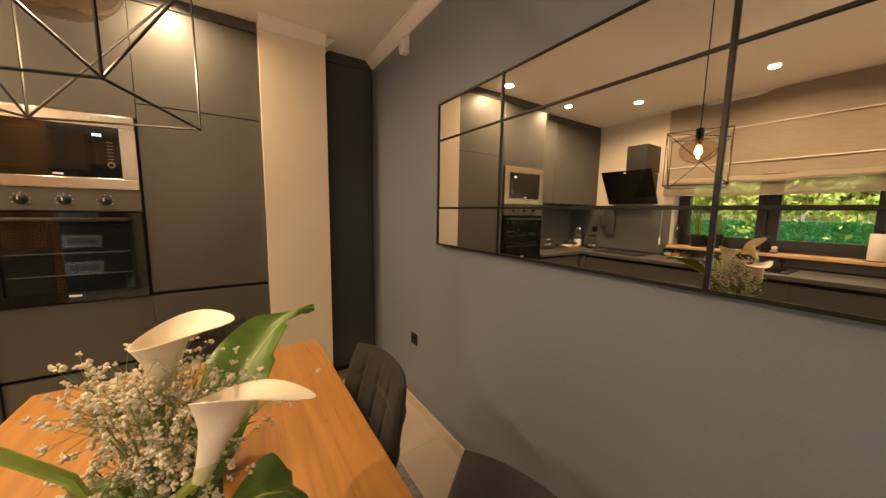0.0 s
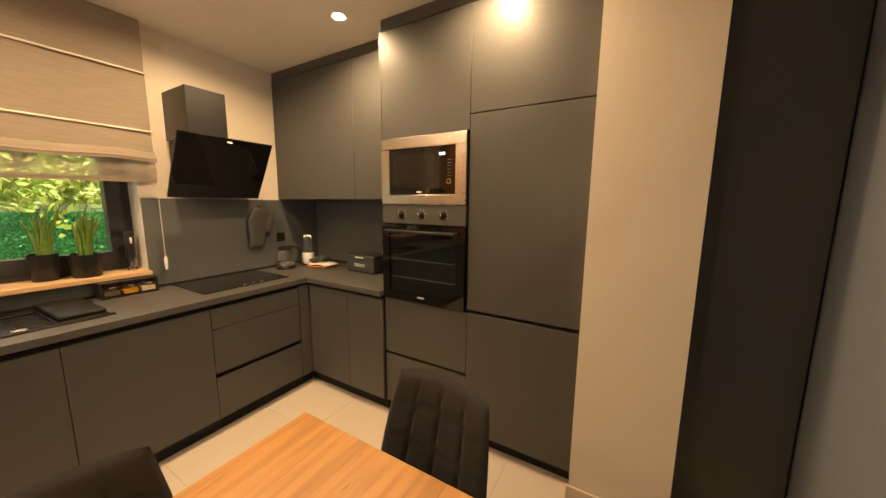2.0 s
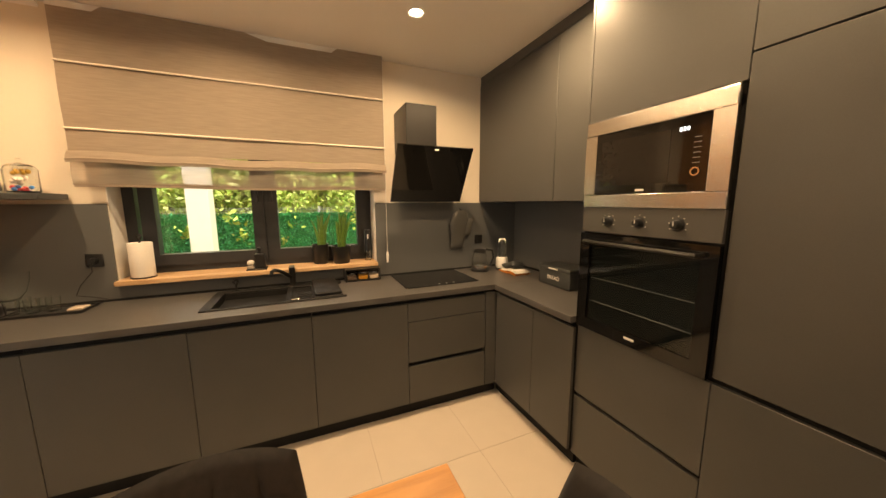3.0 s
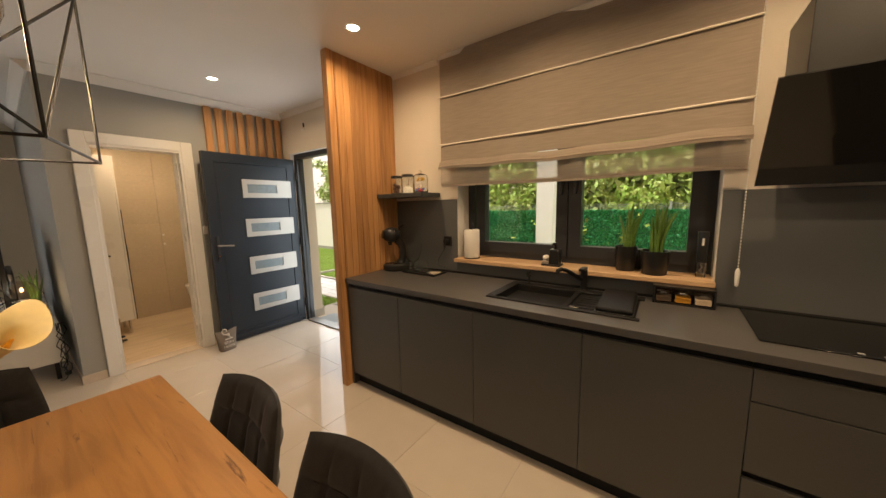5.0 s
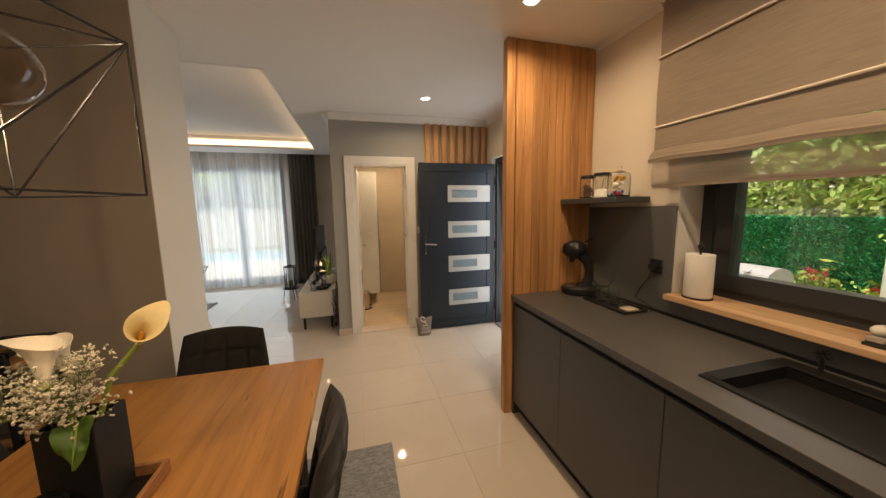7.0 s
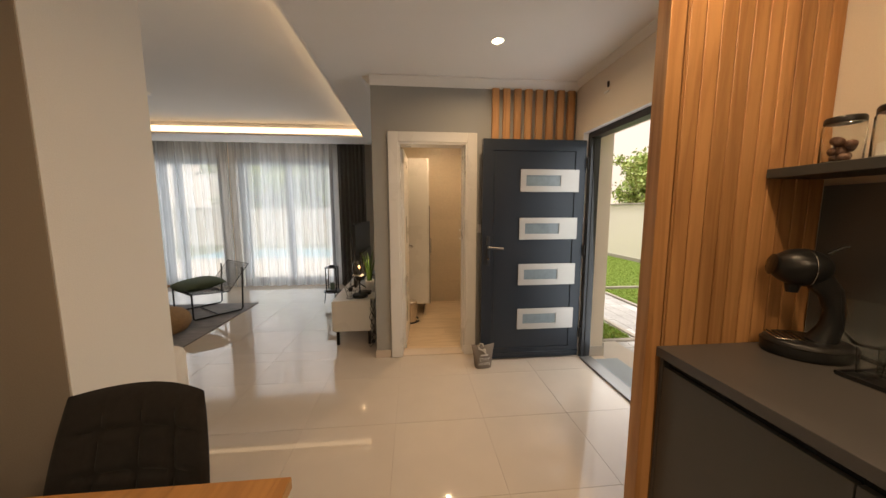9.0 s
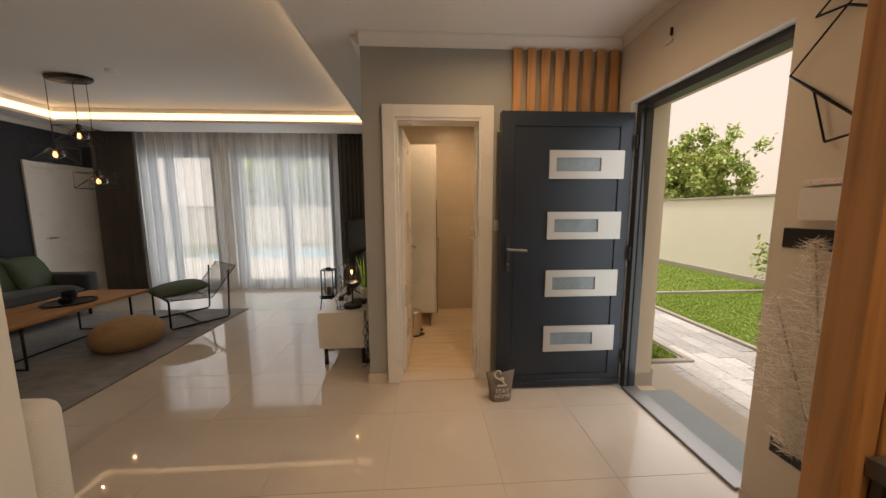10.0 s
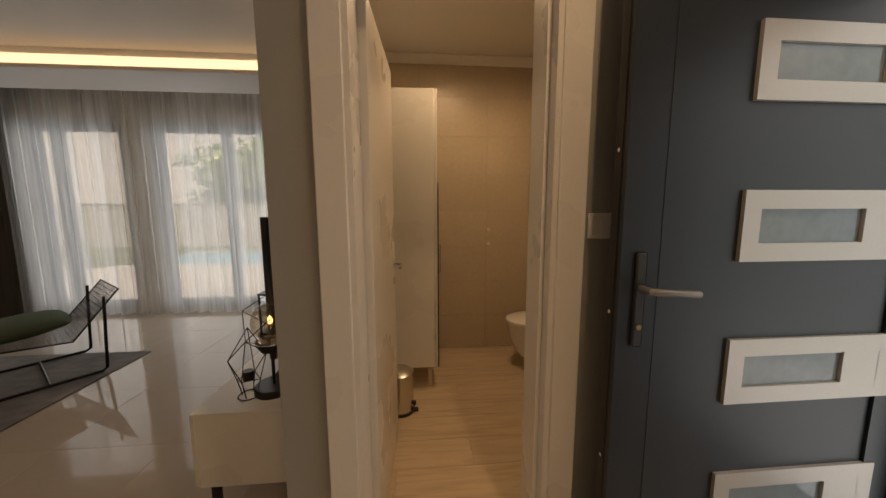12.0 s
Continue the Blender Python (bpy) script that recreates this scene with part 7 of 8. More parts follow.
# glasses on a black tray
t = thing("serving_tray", (-1.955, 0.215, WT1), "low rectangular black tray with drinking glasses", "tray")
part("plate", box(B(), -0.085, 0.085, -0.17, 0.17, 0, 0.006, 0.002), M["black_plastic"], t)
for y0, y1, x0, x1 in ((-0.17, -0.163, -0.085, 0.085), (0.163, 0.17, -0.085, 0.085), (-0.163, 0.163, -0.085, -0.078), (-0.163, 0.163, 0.078, 0.085)):
    part("edge", box(B(), x0, x1, y0, y1, 0.006, 0.014), M["black_plastic"], t)
for k, (x, y) in enumerate(((-1.93, 0.085), (-1.985, 0.10), (-1.925, 0.165), (-1.98, 0.185), (-1.935, 0.245))):
    t = thing("drinking_glass", (x, y, WT1 + 0.006), "small clear straight-sided drinking glass", "glass", "glasses on the tray")
    g = part("glass", lathe(B(), [(0, 0.0), (0.024, 0.0), (0.030, 0.085), (0.0285, 0.085), (0.023, 0.008), (0, 0.008)], seg=20), M["clear"], t, "", 60)
    g.visible_shadow = False
t = thing("soap_dish", (-1.955, 0.335, WT1 + 0.006), "pale stone coaster on the black tray", "coaster")
part("stone", box(B(), -0.04, 0.04, -0.035, 0.035, 0, 0.014, 0.005, 2), M["skirt"], t)
t = socket("wall_socket", (XW + 0.012, 0.37, 1.165), 90, "black wall socket with a plugged-in cable")
part("plug", cyl(B(), (0, -0.045, 0), (0, -0.009, 0), 0.018), M["black_plastic"], t)
part("cable", tube(B(), [(0, -0.045, -0.005), (0.004, -0.055, -0.06), (-0.06, -0.05, -0.14), (-0.085, -0.05, -0.20), (-0.02, -0.05, -0.215), (0.05, -0.05, -0.235), (0.03, -0.06, -0.255)], 0.003, 6), M["black_plastic"], t)
# paper towel
t = thing("kitchen_roll", (XW - 0.03, 0.575, 1.031), "white kitchen roll on a black stand", "kitchen roll")
part("base", lathe(B(), [(0, 0), (0.066, 0), (0.066, 0.008), (0, 0.008)], seg=28), M["black_metal"], t)
part("roll", lathe(B(), [(0.018, 0.009), (0.060, 0.009), (0.062, 0.013), (0.062, 0.226), (0.060, 0.230), (0.018, 0.230), (0.018, 0.009)], seg=32), mat("paper", (0.80, 0.76, 0.70), 0.9, var=0.03, scale=120, bump=0.08), t)
part("rod", tube(B(), [(0, 0, 0.0), (0, 0, 0.245), (0.0, 0.012, 0.27), (0, 0.0, 0.288), (0, -0.012, 0.27), (0, 0, 0.245)], 0.006, 8), M["black_metal"], t)
# soap dispenser and sponge
t = thing("soap_dispenser", (XW - 0.02, 1.245, 1.031), "square black soap dispenser with a pump", "dispenser")
part("tray", box(B(), -0.045, 0.045, -0.085, 0.045, 0, 0.012, 0.003), M["black_plastic"], t)
part("bottle", box(B(), -0.034, 0.034, -0.032, 0.034, 0.012, 0.115, 0.004), M["black_plastic"], t)
part("pump", cyl(B(), (0, 0, 0.115), (0, 0, 0.15), 0.009), M["black_metal"], t)
part("nozzle", box(B(), -0.008, 0.045, -0.010, 0.010, 0.148, 0.162, 0.003), M["black_metal"], t)
t = thing("sponge", (XW - 0.02, 1.185, 1.043), "pale rounded sponge lying on a darker block", "sponge")
part("block", box(B(), -0.035, 0.035, -0.022, 0.022, 0, 0.022, 0.004), M["taupe"], t)
part("pad", ball(B(), (0, 0, 0.040), 0.036, 0.024, 0.019, 16, 10), M["boucle"], t)
snake_plant("potted_plant", (XW - 0.085, 1.664, 1.031), 0.058, 0.285, 0.155, 0.063, 15, 11, "snake plant in a matt black pot on the sill", M["black_plastic"])
snake_plant("potted_plant", (XW - 0.04, 1.818, 1.031), 0.066, 0.305, 0.140, 0.076, 19, 12, "taller snake plant in a wide black pot on the sill", M["black_plastic"])
t = thing("bottle_opener", (XW - 0.075, 2.035, 1.031), "black electric corkscrew with a clear foot", "corkscrew")
part("body", cyl(B(), (0, 0, 0.085), (0, 0, 0.255), 0.024, 0.025, 22), M["black_plastic"], t)
g = part("foot", lathe(B(), [(0.018, 0.0), (0.024, 0.0), (0.024, 0.085), (0.021, 0.085), (0.018, 0.0)]), M["clear"], t, "clear plastic foot", 60)
part("spiral", tube(B(), [(0.006 * math.cos(k), 0.006 * math.sin(k), 0.015 + 0.005 * k) for k in range(14)], 0.002, 5), M["chrome"], t)
part("button", box(B(), 0.023, 0.027, -0.005, 0.005, 0.18, 0.22, 0.001), M["whiteplastic"], t)
# cutting boards on the drainer, spice rack, brush
t = thing("cutting_board", (-1.828, 1.672, WT1 + 0.004), "thick black cutting board lying across the drainer", "cutting board", "", 2)
part("lower_board", box(B(), -0.212, 0.212, -0.090, 0.090, 0, 0.010, 0.003), M["black_plastic"], t)
part("upper_board", box(B(), -0.208, 0.205, -0.084, 0.084, 0.010, 0.034, 0.009, 3), M["black_stone"], t)
t = thing("spice_rack", (-2.03, 1.96, WT1), "small black rack with three spice drawers", "spice rack")
part("case", frame_bars(B(), -0.135, 0.135, 0, 0.098, -0.05, 0.045, 0.008), M["black_plastic"], t)
part("back", box(B(), -0.05, -0.045, -0.127, 0.127, 0.008, 0.09), M["black_plastic"], t)
spices = [mat("spice_" + n_, c, 0.8, var=0.2, scale=200) for n_, c in (("dark", (0.10, 0.07, 0.05)), ("yellow", (0.52, 0.27, 0.02)), ("white", (0.62, 0.55, 0.46)))]
for k in range(3):
    y = -0.085 + 0.085 * k
    g = part("drawer", box(B(), -0.035, 0.050, y - 0.038, y + 0.038, 0.012, 0.080, 0.004), M["smoke"], t, "clear plastic drawer")
    g.visible_shadow = False
    part("spice", box(B(), -0.03, 0.044, y - 0.033, y + 0.033, 0.015, 0.042), spices[k], t, "", 0)
    part("grip", box(B(), 0.050, 0.056, y - 0.016, y + 0.016, 0.062, 0.070, 0.001), M["chrome"], t)
t = thing("sink_brush", (-2.03, 1.10, WT1 + 0.008), "round black sink brush with bristles", "brush")
part("handle", cyl(B(), (0, 0, 0), (0, 0, 0.05), 0.008), M["black_plastic"], t)
bm = B()
for k in range(26):
    a, b = 2.4 * k, math.acos(1 - 2 * (k + 0.5) / 26)
    d = Vector((math.sin(b) * math.cos(a), math.sin(b) * math.sin(a), math.cos(b)))
    cyl(bm, Vector((0, 0, 0.062)), Vector((0, 0, 0.062)) + d * 0.024, 0.0022, 0.0022, 5)
part("bristles", bm, M["black_plastic"], t)
# corner: kettle, blender, cloths, bread bin, dispenser
t = thing("kettle", (-1.95, 2.985, WT1), "glass kettle with a black base and lid", "kettle")
part("base", lathe(B(), [(0, 0), (0.078, 0), (0.080, 0.02), (0.070, 0.032), (0, 0.032)], seg=28), M["black_plastic"], t)
g = part("glass_body", lathe(B(), [(0.070, 0.032), (0.072, 0.04), (0.070, 0.10), (0.056, 0.17), (0.053, 0.17), (0.067, 0.10), (0.069, 0.042), (0.067, 0.032)], seg=28), M["clear"], t, "clear glass body", 60)
g.visible_shadow = False
part("steel_band", lathe(B(), [(0.0725, 0.033), (0.0735, 0.033), (0.0735, 0.055), (0.0725, 0.055)], seg=28), M["steel"], t)
part("lid", lathe(B(), [(0.058, 0.168), (0.060, 0.185), (0.045, 0.198), (0, 0.202), (0, 0.168)], seg=28), M["black_plastic"], t)
part("handle", tube(B(), [(0.02, 0.045, 0.195), (0.045, 0.10, 0.185), (0.048, 0.115, 0.12), (0.035, 0.085, 0.04)], 0.010, 8), M["black_plastic"], t)
t = thing("blender", (-1.92, 3.20, WT1), "small white blender with a clear cup", "blender")
part("motor", lathe(B(), [(0, 0.018), (0.050, 0.018), (0.056, 0.03), (0.055, 0.10), (0.045, 0.118), (0, 0.118)], seg=24), M["whiteplastic"], t)
part("foot_ring", lathe(B(), [(0, 0), (0.048, 0), (0.050, 0.018), (0, 0.018)], seg=24), M["black_plastic"], t)
g = part("cup", lathe(B(), [(0.036, 0.118), (0.040, 0.13), (0.033, 0.27), (0.026, 0.285), (0, 0.288), (0, 0.284), (0.024, 0.281), (0.030, 0.268), (0.037, 0.13), (0.034, 0.118)], seg=24), M["clear"], t, "clear blending cup", 60)
g.visible_shadow = False
t = thing("kitchen_cloth", (-1.74, 3.21, WT1), "folded pale and orange kitchen cloths with a dark mitt", "cloth")
orange = mat("orange_cloth", (0.55, 0.20, 0.03), 0.9, var=0.15, scale=200, bump=0.1)
part("orange_cloth", puff(B(), lambda s, q: (0.12 * s, 0.085 * q, 0.010 + 0.005 * math.sin(4 * s)), 16, 12, (0, 0, 1), 0.009, 8), orange, t, "orange folded cloth", 80)
part("white_cloth", puff(B(), lambda s, q: (0.012 + 0.115 * s, 0.08 * q, 0.029 + 0.006 * math.sin(3 * s + 1)), 16, 12, (0, 0, 1), 0.010, 8), M["sugar"], t, "pale folded cloth", 80)
part("mitt", puff(B(), lambda s, q: (-0.015 + 0.075 * s, 0.065 * q * (1 - 0.2 * s), 0.068 + 0.015 * math.sin(3 * s)), 16, 12, (0, 0, 1), 0.032, 3), M["front_dark"], t, "dark quilted mitt", 80)
t = thing("bread_bin", (-1.245, 3.29, WT1), "dark grey metal bread bin lettered BREAD", "bread bin")
part("body", box(B(), -0.155, 0.155, -0.10, 0.10, 0.004, 0.125, 0.010, 3), M["front_dark"], t)
part("lid", box(B(), -0.158, 0.158, -0.104, 0.103, 0.118, 0.150, 0.010, 3), M["front_dark"], t)
part("lid_grip", box(B(), -0.045, 0.045, -0.108, -0.104, 0.128, 0.138, 0.001), M["whiteplastic"], t, "pale lid grip")
words("BREAD", 0.040, mat("white_letters", (0.70, 0.68, 0.64), 0.6, bump=0), t, pose(0, -0.1015, 0.065, 90), depth=0.0006)
t = thing("cereal_dispenser", (-0.93, 3.20, WT1), "clear dispenser of orange flakes on a steel stand", "dispenser")
part("stand", lathe(B(), [(0, 0), (0.055, 0), (0.055, 0.012), (0.012, 0.02), (0.010, 0.10), (0.03, 0.115), (0.03, 0.14), (0, 0.14)], seg=24), M["chrome"], t)
g = part("container", lathe(B(), [(0.03, 0.14), (0.062, 0.18), (0.062, 0.30), (0.058, 0.30), (0.058, 0.182), (0.027, 0.143)], seg=24), M["clear"], t, "clear container", 60)
g.visible_shadow = False
part("flakes", lathe(B(), [(0, 0.145), (0.026, 0.147), (0.056, 0.185), (0.056, 0.265), (0.03, 0.275), (0, 0.27)], seg=24), orange, t, "orange cereal flakes")
part("lid", lathe(B(), [(0, 0.315), (0.06, 0.312), (0.064, 0.30), (0, 0.30)], seg=24), M["black_plastic"], t)
socket("wall_socket", (-1.03, YN - 0.012, 1.155), 0, "black wall socket above the worktop")
socket("wall_socket", (XW + 0.012, 3.05, 1.17), 90, "black wall socket behind the kettle")
t = thing("oven_mitt", (XW + 0.014, 2.85, 1.44), "grey quilted oven mitt hanging from a hook", "oven mitt")
part("hook", tube(B(), [(0, 0, 0.02), (0.018, 0, 0.015), (0.020, 0, 0.0), (0.022, 0, 0.012)], 0.004, 6), M["black_metal"], t)
part("mitt", puff(B(), lambda s, q: (0.03, (0.085 + 0.02 * math.sin(2.2 * q)) * s * (1 - 0.55 * max(0, q) ** 2) - 0.02 * (1 - q), -0.17 + 0.17 * q), 18, 22, (1, 0, 0), 0.022, 3), M["front"], t, "", 80)
part("thumb", puff(B(), lambda s, q: (0.034, 0.075 + 0.035 * s + 0.02 * q, -0.15 + 0.075 * q), 12, 14, (1, 0, 0), 0.018, 2.5), M["front"], t, "", 80)
part("loop", tube(B(), [(0.022, 0, -0.01), (0.024, 0.008, 0.005), (0.022, 0, 0.012)], 0.003, 5), M["black_metal"], t)

# ---- on and over the dining table ----
t = thing("pendant_light", (0.130, 1.105, CEIL), "smoked glass pendant in a square black wire cage, lit", "light")
b = caged_bulb(t, (0, 0, 1.69 - CEIL), 0.136, 0.140, 0.088, 0.070, 0.0022, -17)
part("cable", cyl(B(), (0, 0, -0.02), (0, 0, 1.86 - CEIL), 0.003, 0.003, 6), M["black_metal"], t)
part("ceiling_cup", lathe(B(), [(0, -0.03), (0.045, -0.03), (0.05, -0.022), (0.05, 0), (0, 0)], seg=28), M["black_metal"], t)
bulb_lamp((0.130, 1.105, 1.709), 7.0)
t = thing("table_tray", (0.234, 0.914, TBZ), "square wooden tray with a black inside", "tray")
part("bottom", box(B(), -0.106, 0.106, -0.148, 0.148, 0, 0.008), M["black_metal"], t)
for x0, x1, y0, y1 in ((-0.114, -0.102, -0.156, 0.156), (0.102, 0.114, -0.156, 0.156), (-0.102, 0.102, -0.156, -0.144), (-0.102, 0.102, 0.144, 0.156)):
    part("side", box(B(), x0, x1, y0, y1, 0, 0.040, 0.002), M["walnut"], t)
M["ribbed"] = mat("black_ribbed_ceramic", (0.018, 0.018, 0.018), 0.55, var=0.15, scale=90, bump=0.02)
t = thing("flower_vase", (0.258, 0.822, TBZ + 0.008), "tall square black ribbed vase of white flowers", "vase")
bm = B()
for x0, x1, y0, y1 in ((-0.058, -0.050, -0.058, 0.058), (0.050, 0.058, -0.058, 0.058), (-0.05, 0.05, -0.058, -0.050), (-0.05, 0.05, 0.050, 0.058)):
    box(bm, x0, x1, y0, y1, 0.0, 0.235, 0.001)
box(bm, -0.05, 0.05, -0.05, 0.05, 0, 0.01)
part("body", bm, M["ribbed"], t)
bm = B()
for k in range(38):
    z = 0.004 + 0.006 * k
    for x0, x1, y0, y1 in ((-0.0592, -0.058, -0.056, 0.056), (0.058, 0.0592, -0.056, 0.056), (-0.056, 0.056, -0.0592, -0.058), (-0.056, 0.056, 0.058, 0.0592)):
        box(bm, x0, x1, y0, y1, z, z + 0.0035)
tagged(part("ribs", bm, M["ribbed"], t, "fine horizontal ribs", 0), kind="stuff")
for at, r, h, lab in (((0.168, 0.975, TBZ + 0.008), 0.042, 0.062, "low black candle holder on the tray"), ((0.272, 0.950, TBZ + 0.008), 0.048, 0.100, "taller black pedestal candle holder on the tray")):
    t = thing("candle_holder", at, lab, "candle holder")
    part("body", lathe(B(), [(0, 0), (r * 0.8, 0), (r * 0.84, 0.006), (r * 0.55, h * 0.45), (r * 0.6, h * 0.75), (r, h * 0.82), (r * 1.03, h), (r * 0.95, h), (r * 0.9, h * 0.9), (r * 0.35, h * 0.88), (r * 0.33, h * 0.95), (0, h * 0.95)], seg=36), M["black_metal"], t)
# flowers
M["petal"] = mat("white_calla", (0.80, 0.73, 0.60), 0.45, var=0.06, scale=40, big=20, bump=0.01)
M["petalc"] = mat("cream_calla", (0.74, 0.60, 0.30), 0.45, var=0.08, scale=40, big=20, bump=0.01)
M["fine_stem"] = mat("grey_green_stem", (0.22, 0.26, 0.10), 0.6, var=0.2, scale=30)
M["throat"] = mat("pale_green_throat", (0.62, 0.64, 0.32), 0.45, var=0.12, scale=40, big=20)
M["stem"] = mat("green_stem", (0.30, 0.40, 0.07), 0.5, var=0.15, scale=30)
M["bigleaf"] = mat("calla_leaf", (0.085, 0.160, 0.026), 0.38, var=0.22, scale=14, big=30, bump=0.03, stretch=(1, 4, 1))
M["baby"] = mat("gypsophila", (0.72, 0.66, 0.52), 0.8, var=0.1, scale=200)
M["spadix"] = mat("yellow_spadix", (0.62, 0.30, 0.02), 0.7, var=0.2, scale=200)


def calla(base, head, opening, size, material, tip_to=None, flared=1.0):
    """A calla lily: stem from base to head, funnel that opens along opening, one side drawn out to a tip."""
    t = thing("calla_lily", base, "white calla lily in the vase", "flower", "flowers in the vase")
    base, head = Vector(base), Vector(head)
    h = head - base
    part("stem", tube(B(), [(0, 0, -0.12), h * 0.5 + Vector((0, 0, 0.01)), h], 0.0065, 8), M["stem"], t)
    d = Vector(opening).normalized()
    R = d.to_track_quat("Z", "Y").to_matrix()
    if tip_to:
        x = Vector(tip_to)
        x = (x - d * x.dot(d)).normalized()
        R = Matrix((x, d.cross(x), d)).transposed()
    elif (R @ Vector((1, 0, 0))).z < 0:
        R = R @ Matrix.Rotation(math.pi, 3, "Z")

    def fn(u, v):
        a = 2 * math.pi * (u - 0.5) * 1.06
        r = size * (0.080 + 0.14 * v + 0.13 * v ** 2)
        lip = math.cos(a / 2) ** 2
        z = size * v * (0.78 + 0.62 * lip)
        flare = max(0.0, v - 0.66) * size * 0.55 * flared
        rr = r + flare * 0.9 * (0.35 + lip)
        tip = lip ** 7 * max(0, v - 0.7) * size * 1.25 * flared
        z -= flare * 0.75 * (0.3 + lip) ** 2 * max(0, v - 0.7) * 3
        return h + R @ Vector(((rr + tip) * math.cos(a) + 0.02 * size, rr * math.sin(a), z))
    part("spathe", sheet(B(), fn, 36, 22, 0.0012), M[material], t, "smooth curled petal", 80)
    part("throat", sheet(B(), lambda u, v: h + (Vector(fn(u, 0.17 * v)) - h) * 1.02 - d * size * 0.03, 36, 8, 0.0012), M["throat"], t, "pale green throat of the flower", 80)
    part("spadix", tube(B(), [h + d * size * 0.1, h + d * size * 0.45, h + d * size * 0.72], 0.006, 8, taper=(0.8, 1, 0.4)), M["spadix"], t, "yellow spadix")


V0 = (0.258, 0.822, 1.00)
calla(V0, (0.250, 0.905, 1.130), (0.20, -0.22, 1.0), 0.100, "petal", (0.87, -0.3, 0.5), 0.6)
calla(V0, (0.305, 0.755, 1.095), (0.42, 0.10, 1.0), 0.094, "petal", (0.87, -0.5, 0.0))
calla(V0, (0.122, 0.815, 1.178), (-0.42, 0.48, 0.62), 0.080, "petalc", (-0.5, -0.3, 0.8))


def leaf_blade(base, pts, widths, label):
    """A broad leaf along pts with a fold down its middle."""
    t = thing("flower_leaf", base, label, "leaf", "flowers in the vase")
    pts = [Vector(p) - Vector(base) for p in pts]
    n = len(pts) - 1

    def fn(u, v):
        f = u * n
        i = min(n - 1, int(f))
        p = pts[i].lerp(pts[i + 1], f - i)
        d = (pts[i + 1] - pts[i]).normalized()
        s = d.cross(Vector((0, 0, 1))).normalized()
        up = s.cross(d)
        w_ = widths[i] + (widths[i + 1] - widths[i]) * (f - i)
        q = 2 * v - 1
        return p + s * (w_ * q) + up * (0.35 * w_ * abs(q) + 0.012 * math.sin(9 * u + 3 * q) * abs(q))
    part("blade", sheet(B(), fn, 28, 12, 0.0008), M["bigleaf"], t, "", 80)
    part("midrib", tube(B(), [p + Vector((0, 0, -0.001)) for p in pts], 0.0028, 6), M["stem"], t)


leaf_blade((0.29, 0.83, 1.0), [(0.29, 0.83, 1.0), (0.315, 0.90, 1.06), (0.355, 0.975, 1.115), (0.405, 1.03, 1.155), (0.45, 1.055, 1.178), (0.486, 1.067, 1.178)], [0.012, 0.040, 0.056, 0.045, 0.018, 0.002], "broad green leaf reaching out of the vase")
leaf_blade((0.235, 0.85, 1.0), [(0.235, 0.85, 1.0), (0.215, 0.89, 1.03), (0.205, 0.915, 1.02), (0.20, 0.935, 0.985), (0.20, 0.945, 0.945)], [0.010, 0.030, 0.034, 0.024, 0.003], "drooping green leaf over the vase's rim")
leaf_blade((0.30, 0.79, 1.0), [(0.30, 0.79, 1.0), (0.335, 0.775, 1.025), (0.365, 0.765, 1.035), (0.39, 0.76, 1.03), (0.41, 0.755, 1.01)], [0.010, 0.035, 0.04, 0.03, 0.003], "broad green leaf reaching out of the vase")
t = thing("gypsophila", V0, "cloud of tiny white gypsophila blossoms", "flower", "flowers in the vase")
bm, bl = B(), B()
rnd = random.Random(21)
o = Vector(V0)
for k in range(56):
    c = Vector((rnd.gauss(0.250, 0.045), rnd.gauss(0.855, 0.042), rnd.uniform(1.04, 1.165)))
    if k > 46:
        c = Vector((rnd.uniform(0.16, 0.25), rnd.uniform(0.89, 0.99), rnd.uniform(1.10, 1.16)))
    mid = o.lerp(c, 0.55) + Vector((0, 0, 0.02))
    tube(bm, [o - o, mid - o, c - o], 0.0009, 4)
    for j in range(12):
        d = Vector((rnd.gauss(0, 0.022), rnd.gauss(0, 0.022), rnd.gauss(0.004, 0.018)))
        tube(bm, [mid.lerp(c, 0.7) - o, c + d - o], 0.0004, 3)
        r = rnd.uniform(0.0022, 0.0038)
        for e in range(6):
            ball(bl, tuple(c + d - o + Vector((rnd.gauss(0, 0.75), rnd.gauss(0, 0.75), rnd.gauss(0, 0.6))) * r), r * rnd.uniform(0.55, 0.9), r * rnd.uniform(0.55, 0.9), r * rnd.uniform(0.4, 0.8), 6, 4)
tagged(part("stem_spray", bm, M["fine_stem"], t, "fine green stems"), kind="stuff")
tagged(part("blossoms", bl, M["baby"], t, "tiny white blossoms", 80), kind="stuff")
# fruit bowl of black wire
t = thing("fruit_bowl", (0.215, 1.205, TBZ), "black wire fruit bowl", "bowl")
bm = B()
for r, z in ((0.055, 0.004), (0.10, 0.045), (0.125, 0.10)):
    tube(bm, [(r * math.cos(2 * math.pi * k / 28), r * math.sin(2 * math.pi * k / 28), z) for k in range(28)], 0.0022, 5, True)
for k in range(18):
    a = 2 * math.pi * k / 18
    tube(bm, [(r * math.cos(a), r * math.sin(a), z) for r, z in ((0.02, 0.004), (0.055, 0.004), (0.10, 0.045), (0.125, 0.10))], 0.0018, 4)
part("wire_basket", bm, M["black_metal"], t)
t = thing("pineapple", (0.285, 1.205, TBZ + 0.065), "small pineapple with a grey-green leaf crown", "pineapple")
M["pine"] = mat("pineapple_skin", (0.20, 0.12, 0.04), 0.7, var=0.4, scale=60, big=14, bump=0.3)
